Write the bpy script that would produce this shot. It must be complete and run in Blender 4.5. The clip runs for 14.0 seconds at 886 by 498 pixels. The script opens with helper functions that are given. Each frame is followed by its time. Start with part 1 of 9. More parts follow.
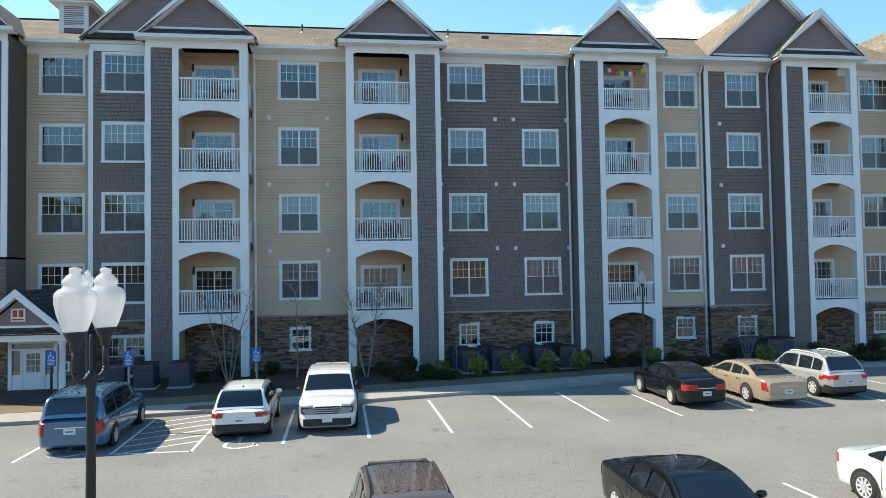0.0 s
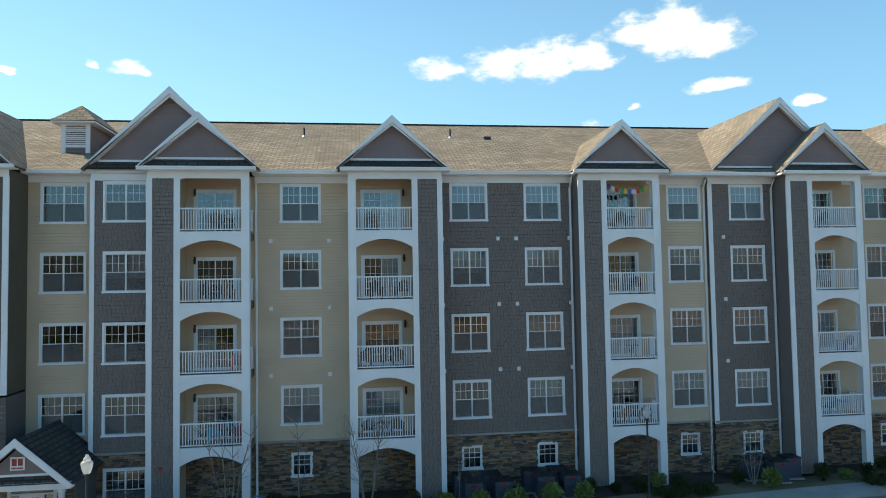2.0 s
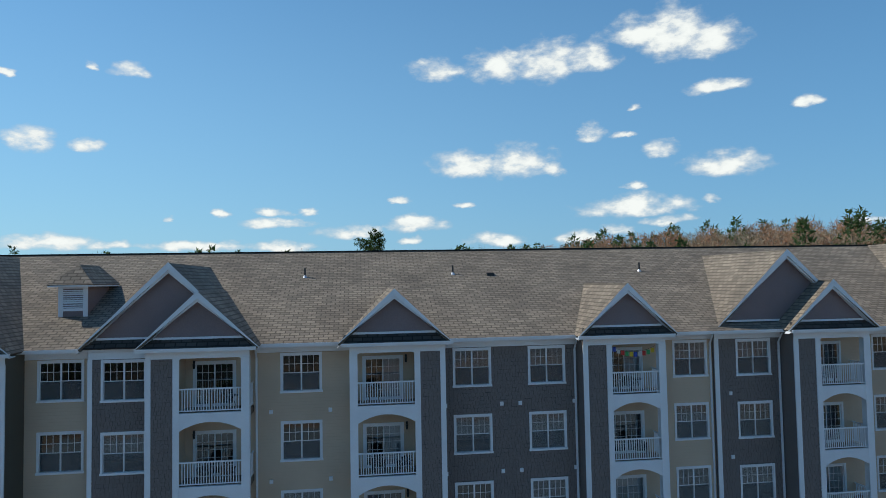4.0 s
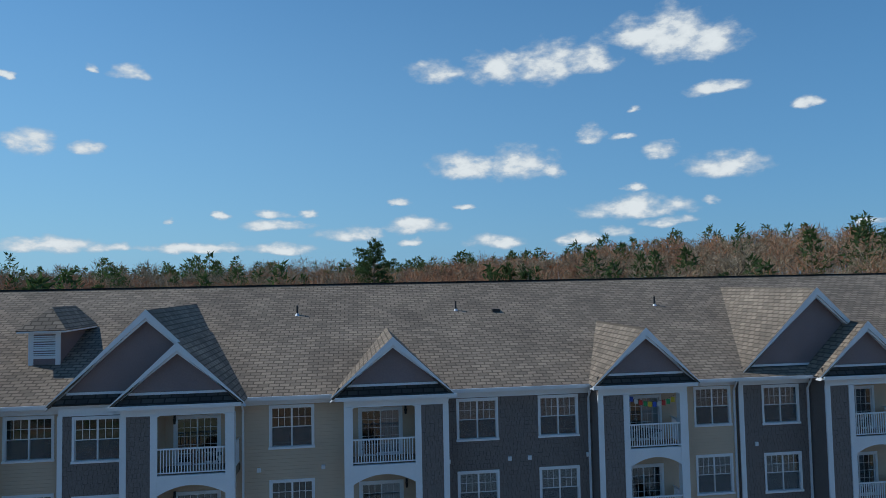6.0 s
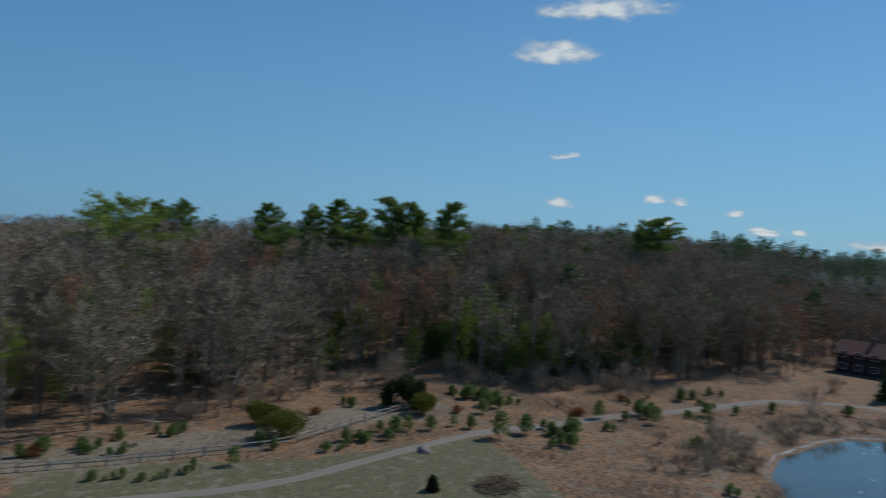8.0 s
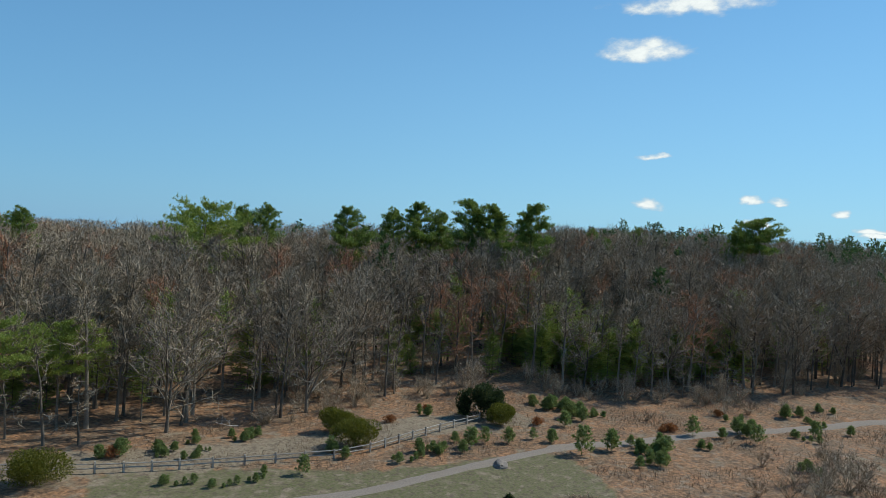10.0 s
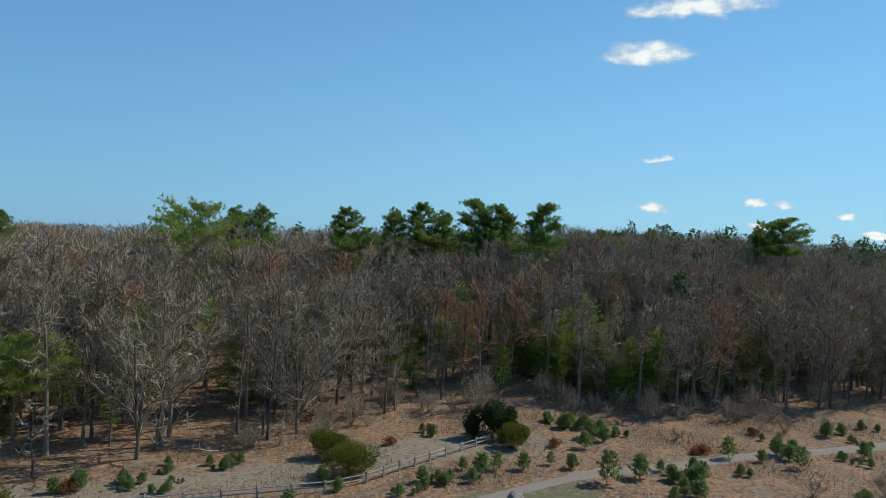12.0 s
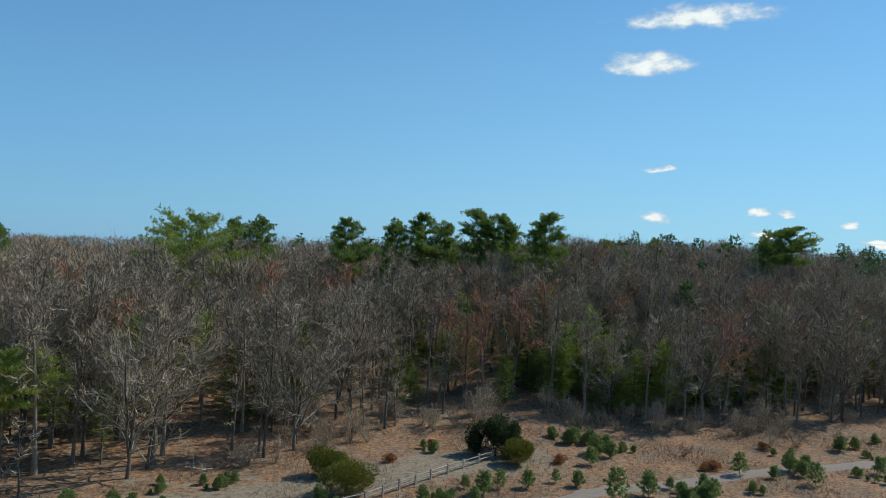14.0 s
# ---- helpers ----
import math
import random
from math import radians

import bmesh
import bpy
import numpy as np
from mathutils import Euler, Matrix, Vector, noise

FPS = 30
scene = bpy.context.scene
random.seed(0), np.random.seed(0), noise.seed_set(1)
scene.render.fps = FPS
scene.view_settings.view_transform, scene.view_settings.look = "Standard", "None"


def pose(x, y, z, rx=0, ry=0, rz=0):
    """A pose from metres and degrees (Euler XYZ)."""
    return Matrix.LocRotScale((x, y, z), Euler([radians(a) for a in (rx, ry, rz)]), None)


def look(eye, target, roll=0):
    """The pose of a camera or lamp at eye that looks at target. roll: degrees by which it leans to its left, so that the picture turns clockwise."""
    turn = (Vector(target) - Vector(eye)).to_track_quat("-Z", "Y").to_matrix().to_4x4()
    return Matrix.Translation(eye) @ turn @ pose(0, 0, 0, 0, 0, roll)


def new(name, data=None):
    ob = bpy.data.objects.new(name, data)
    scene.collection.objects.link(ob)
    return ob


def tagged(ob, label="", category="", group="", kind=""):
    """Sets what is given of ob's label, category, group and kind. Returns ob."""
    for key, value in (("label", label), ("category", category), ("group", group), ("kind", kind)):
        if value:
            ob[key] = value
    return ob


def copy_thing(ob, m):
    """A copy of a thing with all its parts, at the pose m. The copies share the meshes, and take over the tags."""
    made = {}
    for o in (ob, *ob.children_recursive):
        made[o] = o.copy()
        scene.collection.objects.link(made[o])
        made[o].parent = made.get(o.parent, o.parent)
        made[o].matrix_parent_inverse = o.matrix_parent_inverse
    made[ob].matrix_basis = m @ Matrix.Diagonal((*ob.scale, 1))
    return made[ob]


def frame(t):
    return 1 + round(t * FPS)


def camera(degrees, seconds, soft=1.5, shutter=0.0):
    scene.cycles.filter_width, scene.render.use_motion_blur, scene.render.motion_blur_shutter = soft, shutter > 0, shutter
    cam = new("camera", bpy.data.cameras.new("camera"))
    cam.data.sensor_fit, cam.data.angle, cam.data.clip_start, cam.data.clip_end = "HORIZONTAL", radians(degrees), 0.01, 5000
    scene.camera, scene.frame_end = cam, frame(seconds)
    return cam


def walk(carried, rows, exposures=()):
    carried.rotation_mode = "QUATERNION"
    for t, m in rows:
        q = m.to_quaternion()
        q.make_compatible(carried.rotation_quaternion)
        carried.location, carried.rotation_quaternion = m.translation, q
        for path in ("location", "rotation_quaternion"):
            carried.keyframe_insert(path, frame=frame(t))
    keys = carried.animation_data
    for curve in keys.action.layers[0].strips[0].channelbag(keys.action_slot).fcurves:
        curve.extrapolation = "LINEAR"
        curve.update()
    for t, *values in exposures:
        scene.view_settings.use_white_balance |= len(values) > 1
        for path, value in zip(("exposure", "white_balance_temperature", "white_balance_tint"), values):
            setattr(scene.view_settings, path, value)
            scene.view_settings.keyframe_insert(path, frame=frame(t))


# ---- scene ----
cam = camera(66.95, 14.0, soft=0.6, shutter=0.16)


def aim(x, y, z, yaw, pitch, roll):
    """Camera pose: yaw to the right of +y, pitch up, roll, in degrees."""
    return pose(x, y, z, 90 + pitch, 0, -yaw) @ pose(0, 0, 0, 0, 0, roll)


# seconds, place, yaw, pitch, roll
PATH = [
    (0, -5.01, -35.69, 5.26, 7.42, 1.97, -0.91),
    (0.5, -5.02, -35.68, 5.75, 7.44, 2.08, -0.93),
    (1, -5.02, -35.68, 7.12, 7.40, 2.35, -0.93),
    (1.5, -4.94, -35.69, 9.11, 7.27, 2.56, -0.94),
    (2, -4.95, -35.72, 11.35, 7.27, 2.65, -0.96),
    (2.5, -4.96, -35.76, 13.66, 7.25, 2.65, -0.97),
    (3, -4.97, -35.78, 15.80, 7.25, 2.77, -1.05),
    (3.5, -4.97, -35.77, 18.26, 7.26, 2.74, -1.02),
    (6, -4.69, -32.89, 22.26, 7.27, 2.90, -1.13),
    (6.5, -5.11, -32.36, 22.29, -5.11, 3.07, -0.65),
    (6.8, -5.05, -32.38, 22.39, -27.75, 3.02, 0.23),
    (7, -4.96, -32.43, 22.33, -43.74, 2.88, 0.79),
    (7.2, -4.90, -32.33, 22.32, -59.85, 2.56, 1.39),
    (7.5, -5.00, -32.33, 22.31, -84.01, 1.73, 2.25),
    (7.8, -5.39, -32.34, 22.28, -107.38, 0.71, 2.66),
    (8, -5.78, -32.14, 22.22, -124.36, -0.29, 3.41),
    (8.2, -6.43, -31.75, 22.70, -131.14, -0.78, 3.74),
    (10.5, -10.35, -34.90, 22.03, -131.62, -0.35, 3.24),
    (11, -12.18, -36.50, 21.95, -131.74, -0.29, 3.20),
    (11.5, -14.08, -38.24, 21.96, -131.80, -0.17, 3.16),
    (12, -15.53, -39.44, 21.93, -131.90, -0.09, 3.06),
    (12.5, -16.37, -40.20, 21.89, -131.95, 0.00, 3.03),
    (13, -16.67, -40.47, 21.95, -131.98, 0.02, 2.99),
    (13.5, -16.97, -40.54, 21.98, -132.08, 0.26, 2.88),
    (14, -17.11, -40.53, 21.93, -132.20, 0.82, 2.81),
]
EXPOSURES = [(0, 1.34, 7650, 3), (1.0, 1.27, 7650, 2), (1.5, 1.2, 7950, 1), (2.5, 0.84, 7650, 1), (3.5, 0.3, 6700, 3), (6.0, -0.22, 5900, 5), (7.0, -0.18, 6200, 6), (7.5, -0.34, 6150, 6), (8.0, -0.5, 5800, 4), (8.2, -0.28, 5750, 4), (10.3, 0.1, 6200, 2), (14, 0.1, 6100, 2)]
walk(cam, [(t, aim(*p)) for t, *p in PATH], EXPOSURES)

# ---- daylight ----
TO_SUN = Vector((-0.965, 0.35, 1.0)).normalized()
sun_data = bpy.data.lights.new("sun", "SUN")
sun_data.energy, sun_data.angle, sun_data.color = 3.2, radians(0.53), (1.0, 0.955, 0.89)
sun = new("sun", sun_data)
sun.matrix_world = look((0, 0, 60), Vector((0, 0, 60)) - TO_SUN)

world = bpy.data.worlds.new("sky")
scene.world = world
world.use_nodes = True
wn, wl = world.node_tree.nodes, world.node_tree.links
wn.clear()


def wnode(kind, **settings):
    n = wn.new(kind)
    for key, value in settings.items():
        if key == "op":
            n.operation = value
        else:
            n.inputs[key].default_value = value
    return n


def wmath(op, a, b=None, c=None, clamp=False):
    n = wn.new("ShaderNodeMath")
    n.operation, n.use_clamp = op, clamp
    for i, v in enumerate((a, b, c)):
        if v is None:
            continue
        if isinstance(v, (int, float)):
            n.inputs[i].default_value = v
        else:
            wl.new(v, n.inputs[i])
    return n.outputs[0]


sky = wn.new("ShaderNodeTexSky")
sky.sky_type, sky.sun_disc = "NISHITA", False
sky.sun_elevation, sky.sun_rotation = math.asin(TO_SUN.z), math.atan2(TO_SUN.x, TO_SUN.y)
sky.altitude, sky.air_density, sky.dust_density, sky.ozone_density = 0, 1.0, 0.15, 3.0
place = wn.new("ShaderNodeTexCoord").outputs["Generated"]
split = wn.new("ShaderNodeSeparateXYZ")
wl.new(place, split.inputs[0])
# azimuth (right of +y) and elevation in degrees
azimuth = wmath("MULTIPLY", wmath("ARCTAN2", split.outputs[0], split.outputs[1]), 57.2958)
elevation = wmath("MULTIPLY", wmath("ARCSINE", split.outputs[2]), 57.2958)


def cloud_noise(scale, detail, offset):
    n = wn.new("ShaderNodeTexNoise")
    n.inputs["Scale"].default_value, n.inputs["Detail"].default_value, n.inputs["Roughness"].default_value = scale, detail, 0.56
    shift = wn.new("ShaderNodeVectorMath")
    shift.operation = "ADD"
    shift.inputs[1].default_value = (offset, offset * 0.7, 0)
    stretch = wn.new("ShaderNodeVectorMath")
    stretch.operation = "MULTIPLY"
    stretch.inputs[1].default_value = (1, 1, 1.9)
    wl.new(place, stretch.inputs[0]), wl.new(stretch.outputs[0], shift.inputs[0]), wl.new(shift.outputs[0], n.inputs["Vector"])
    return wmath("SUBTRACT", n.outputs["Fac"], 0.5)


ragged = wmath("MULTIPLY", cloud_noise(30, 9, 0.0), 2.8)
warp_az, warp_el = cloud_noise(22, 5, 3.1), cloud_noise(22, 5, 7.7)
azimuth = wmath("MULTIPLY_ADD", warp_az, 2.8, azimuth)
warped = wmath("MULTIPLY_ADD", warp_el, 1.1, elevation)
# cumulus clouds: azimuth, elevation, half width, half height
CLOUDS = []


def cloud(az, el, w, h):
    CLOUDS.append((az, el, w, h))


cloud(12.3, 17.9, 3.14, 1.44)
cloud(16.4, 18.2, 3.17, 1.92)
cloud(19.9, 18.1, 2.50, 1.20)
cloud(6.9, 17.7, 2.38, 0.93)
cloud(26.8, 19.5, 3.24, 2.18)
cloud(24.2, 19.8, 3.34, 1.35)
cloud(29.4, 18.3, 2.77, 1.42)
cloud(29.9, 14.9, 2.31, 0.59)
cloud(36.3, 13.0, 1.04, 0.52)
cloud(23.5, 13.9, 0.58, 0.31)
cloud(20.1, 12.2, 1.20, 0.89)
cloud(22.1, 11.8, 1.47, 0.31)
cloud(25.6, 10.5, 1.60, 0.93)
cloud(30.3, 9.0, 3.47, 1.11)
cloud(9.4, 10.0, 3.40, 1.20)
cloud(14.0, 10.0, 3.70, 1.62)
cloud(16.4, 9.4, 1.53, 0.81)
cloud(23.3, 7.6, 0.87, 0.48)
cloud(29.2, 6.3, 0.81, 0.41)
cloud(23.2, 5.9, 4.96, 0.85)
cloud(23.7, 6.3, 2.38, 0.85)
cloud(18.8, 3.5, 1.99, 0.65)
cloud(25.8, 4.7, 2.09, 0.47)
cloud(21.8, 4.0, 1.46, 0.54)
cloud(4.7, 5.0, 2.72, 0.78)
cloud(-0.6, 4.3, 3.20, 0.66)
cloud(-6.2, 3.1, 2.75, 0.49)
cloud(11.7, 3.5, 2.85, 0.72)
cloud(3.6, 7.1, 1.05, 0.33)
cloud(9.0, 6.5, 1.15, 0.28)
cloud(-10.8, 5.9, 0.95, 0.37)
cloud(-4.1, 6.0, 0.91, 0.38)
cloud(-7.1, 6.0, 1.73, 0.32)
cloud(-6.9, 5.1, 2.99, 0.48)
cloud(-15.0, 5.4, 0.63, 0.26)
cloud(-23.3, 3.4, 3.61, 0.67)
cloud(-19.6, 3.2, 2.12, 0.45)
cloud(-13.1, 3.2, 4.24, 0.47)
cloud(4.7, 3.6, 1.04, 0.33)
cloud(40.1, 3.8, 0.81, 0.37)
cloud(-17.9, 16.5, 1.76, 0.62)
cloud(-20.8, 16.6, 0.58, 0.32)
cloud(-26.0, 15.3, 0.67, 0.36)
cloud(-24.7, 11.0, 1.86, 1.02)
cloud(-20.7, 10.8, 1.42, 0.53)
cloud(-33.9, 17.8, 2.54, 0.47)
cloud(-30.9, 18.9, 2.36, 0.71)
cloud(-29.3, 13.7, 1.87, 0.59)
cloud(-26.4, 15.3, 0.92, 0.31)
cloud(-40.4, 15.3, 1.26, 0.26)
cloud(-34.8, 5.5, 1.47, 0.39)
cloud(-62.5, 5.0, 1.52, 0.40)
cloud(-41.7, 3.3, 2.07, 0.39)
cloud(-77.9, 10.6, 1.15, 0.31)
cloud(-79.4, 5.3, 0.56, 0.42)
cloud(-82.1, 5.2, 0.54, 0.26)
cloud(-71.1, 5.6, 1.42, 0.33)
cloud(-78.3, 3.5, 1.52, 0.32)
cloud(-75.2, 3.9, 0.98, 0.48)
cloud(-73.2, 3.8, 1.29, 0.32)
cloud(-68.7, 3.9, 1.95, 0.33)
cloud(-62.4, 5.1, 1.36, 0.39)
cloud(-61.2, 4.0, 1.57, 0.61)
cloud(-65.4, 3.8, 1.30, 0.33)
cloud(-71.9, 3.0, 1.41, 0.33)
cloud(-55.9, 3.9, 1.04, 0.28)
cloud(-48.4, 3.8, 1.20, 0.33)
cloud(-89.5, 1.9, 3.66, 0.43)
cloud(-80.4, 2.2, 1.66, 0.26)
cloud(-114.7, 4.2, 1.25, 0.52)
cloud(-106.9, 4.8, 0.80, 0.25)
cloud(-105.0, 4.6, 0.73, 0.26)
cloud(-99.1, 2.3, 0.98, 0.21)
cloud(-96.5, 2.5, 0.80, 0.27)
cloud(-115.7, 16.4, 4.00, 1.03)
cloud(-112.4, 19.7, 6.02, 0.93)
cloud(-114.7, 8.1, 1.32, 0.26)
cloud(-107.1, 4.9, 0.85, 0.35)
cloud(-105.2, 4.8, 0.91, 0.35)
cloud(-106.8, 3.0, 1.10, 0.35)
cloud(-101.0, 3.9, 0.76, 0.29)
cloud(-99.3, 2.6, 1.10, 0.23)
total = None
for az, el, w, h in CLOUDS:
    dx = wmath("DIVIDE", wmath("SUBTRACT", azimuth, az), w)
    rise = wmath("SUBTRACT", warped, el - 0.25 * h)
    dy = wmath("MAXIMUM", wmath("DIVIDE", rise, 1.2 * h), wmath("DIVIDE", rise, -0.75 * h))
    d2 = wmath("ADD", wmath("MULTIPLY", dx, dx), wmath("MULTIPLY", dy, dy))
    blob = wmath("SUBTRACT", 1.0, d2)
    total = blob if total is None else wmath("MAXIMUM", total, blob)
body = wmath("ADD", total, ragged)
cover = wmath("POWER", wmath("MULTIPLY", wmath("ADD", body, 0.22), 0.9, clamp=True), 1.5)
lit = wn.new("ShaderNodeMix")
lit.data_type = "RGBA"
lit.inputs["A"].default_value, lit.inputs["B"].default_value = (4.6, 5.0, 5.6, 1), (9.0, 8.9, 8.7, 1)
wl.new(wmath("MULTIPLY", wmath("ADD", body, 0.1), 0.8, clamp=True), lit.inputs["Factor"])
blend = wn.new("ShaderNodeMix")
blend.data_type = "RGBA"
wl.new(cover, blend.inputs["Factor"])
deep = wn.new("ShaderNodeHueSaturation")
deep.inputs["Saturation"].default_value = 1.25
wl.new(sky.outputs[0], deep.inputs["Color"])
haze = wn.new("ShaderNodeMix")
haze.data_type = "RGBA"
sunward = wn.new("ShaderNodeVectorMath")
sunward.operation = "DOT_PRODUCT"
wl.new(place, sunward.inputs[0])
sunward.inputs[1].default_value = TO_SUN
near_sun = wn.new("ShaderNodeMapRange")
near_sun.interpolation_type = "SMOOTHSTEP"
near_sun.inputs["From Min"].default_value, near_sun.inputs["From Max"].default_value = -0.25, 0.85
wl.new(sunward.outputs["Value"], near_sun.inputs["Value"])
air = wn.new("ShaderNodeMix")
air.data_type = "RGBA"
air.inputs["A"].default_value, air.inputs["B"].default_value = (1.9, 3.7, 6.05, 1), (3.35, 5.6, 7.7, 1)
wl.new(near_sun.outputs[0], air.inputs["Factor"])
wl.new(air.outputs["Result"], haze.inputs["B"])
low_air = wmath("POWER", wmath("SUBTRACT", 1.0, wmath("DIVIDE", elevation, 55.0), clamp=True), 1.7)
wl.new(wmath("MULTIPLY", low_air, 0.85), haze.inputs["Factor"])
tone = wn.new("ShaderNodeMix")
tone.data_type, tone.blend_type = "RGBA", "MULTIPLY"
tone.inputs["Factor"].default_value = 1
tone.inputs["B"].default_value = (0.70, 0.97, 1.06, 1)
wl.new(deep.outputs[0], tone.inputs["A"])
wl.new(tone.outputs["Result"], haze.inputs["A"])
wl.new(haze.outputs["Result"], blend.inputs["A"])
wl.new(lit.outputs["Result"], blend.inputs["B"])
background = wn.new("ShaderNodeBackground")
background.inputs["Strength"].default_value = 0.1
wl.new(blend.outputs["Result"], background.inputs["Color"])
wl.new(background.outputs[0], wn.new("ShaderNodeOutputWorld").inputs[0])


# ---- mesh and material helpers ----
class Build:
    """Gathers faces of one mesh."""

    def __init__(self):
        self.v, self.f, self.m, self.uv = [], [], [], []

    def face(self, pts, mat=0, uv=None):
        i = len(self.v)
        self.v += [tuple(p) for p in pts]
        self.f.append(tuple(range(i, i + len(pts))))
        self.m.append(mat)
        self.uv.append(uv or [(0, 0)] * len(pts))

    def box(self, x0, x1, y0, y1, z0, z1, mat=0, at=None):
        c = [(x, y, z) for z in (z0, z1) for y in (y0, y1) for x in (x0, x1)]
        if at is not None:
            c = [tuple(at @ Vector(p)) for p in c]
        i = len(self.v)
        self.v += c
        for q in ((0, 2, 3, 1), (4, 5, 7, 6), (0, 1, 5, 4), (2, 6, 7, 3), (0, 4, 6, 2), (1, 3, 7, 5)):
            self.f.append(tuple(i + k for k in q))
            self.m.append(mat)
            self.uv.append([(0, 0)] * 4)

    def tube(self, p, q, r0, r1, sides=6, mat=0, caps=True):
        p, q = Vector(p), Vector(q)
        d = (q - p).normalized()
        a = d.orthogonal().normalized()
        b = d.cross(a)
        i = len(self.v)
        for c, r in ((p, r0), (q, r1)):
            for k in range(sides):
                t = 2 * math.pi * k / sides
                self.v.append(tuple(c + (a * math.cos(t) + b * math.sin(t)) * r))
        for k in range(sides):
            n = (k + 1) % sides
            self.f.append((i + k, i + n, i + sides + n, i + sides + k))
            self.m.append(mat)
            self.uv.append([(0, 0)] * 4)
        if caps:
            self.f += [tuple(i + k for k in reversed(range(sides))), tuple(i + sides + k for k in range(sides))]
            self.m += [mat, mat]
            self.uv += [[(0, 0)] * sides] * 2

    def lathe(self, profile, at=(0, 0, 0), sides=20, mat=0):
        """profile: (radius, z) pairs from the bottom up."""
        i = len(self.v)
        for r, z in profile:
            for k in range(sides):
                t = 2 * math.pi * k / sides
                self.v.append((at[0] + r * math.cos(t), at[1] + r * math.sin(t), at[2] + z))
        for j in range(len(profile) - 1):
            for k in range(sides):
                n = (k + 1) % sides
                a = i + j * sides
                self.f.append((a + k, a + n, a + sides + n, a + sides + k))
                self.m.append(mat)
                self.uv.append([(0, 0)] * 4)

    def roof(self, pts, along, up, mat=0, thick=0.1):
        """A sloping slab, with its cover's coordinates in metres."""
        along, up = Vector(along).normalized(), Vector(up).normalized()
        n = along.cross(up).normalized()
        if n.z < 0:
            n = -n
        uv = [(Vector(p).dot(along), Vector(p).dot(up)) for p in pts]
        low = [Vector(p) - n * thick for p in pts]
        turn = (Vector(pts[1]) - Vector(pts[0])).cross(Vector(pts[2]) - Vector(pts[1])).dot(n) < 0
        order = list(range(len(pts)))[:: -1 if turn else 1]
        self.face([pts[k] for k in order], mat, [uv[k] for k in order])
        self.face([low[k] for k in reversed(order)], mat)
        for a, b in zip(order, order[1:] + order[:1]):
            self.face([pts[b], pts[a], low[a], low[b]], mat)

    def mesh(self, name, materials, smooth=False):
        me = bpy.data.meshes.new(name)
        where, order, kept = {}, [], []
        for p in self.v:
            key = (round(p[0], 4), round(p[1], 4), round(p[2], 4))
            if key not in where:
                where[key] = len(kept)
                kept.append(p)
            order.append(where[key])
        me.from_pydata(kept, [], [tuple(order[i] for i in f) for f in self.f])
        for m in materials:
            me.materials.append(m)
        me.polygons.foreach_set("material_index", self.m)
        layer = me.uv_layers.new(name="metres")
        layer.data.foreach_set("uv", [c for face in self.uv for pair in face for c in pair])
        if smooth:
            me.polygons.foreach_set("use_smooth", [True] * len(self.f))
        me.update()
        return me


def part(name, build, materials, parent=None, label="", smooth=False, kind=""):
    """Links a build, or a ready mesh, as ONE mesh object under a thing or a part."""
    if not isinstance(materials, (list, tuple)):
        materials = [materials]
    me = build if isinstance(build, bpy.types.Mesh) else build.mesh(name, materials, smooth)
    ob = new(name, me)
    if parent:
        ob.parent = parent
    return tagged(ob, label=label, kind=kind)


def thing(name, label, category, group="", kind="", at=None):
    ob = new(name)
    ob.empty_display_size = 0.2
    if at is not None:
        ob.matrix_basis = at
    return tagged(ob, label, category, group, kind)


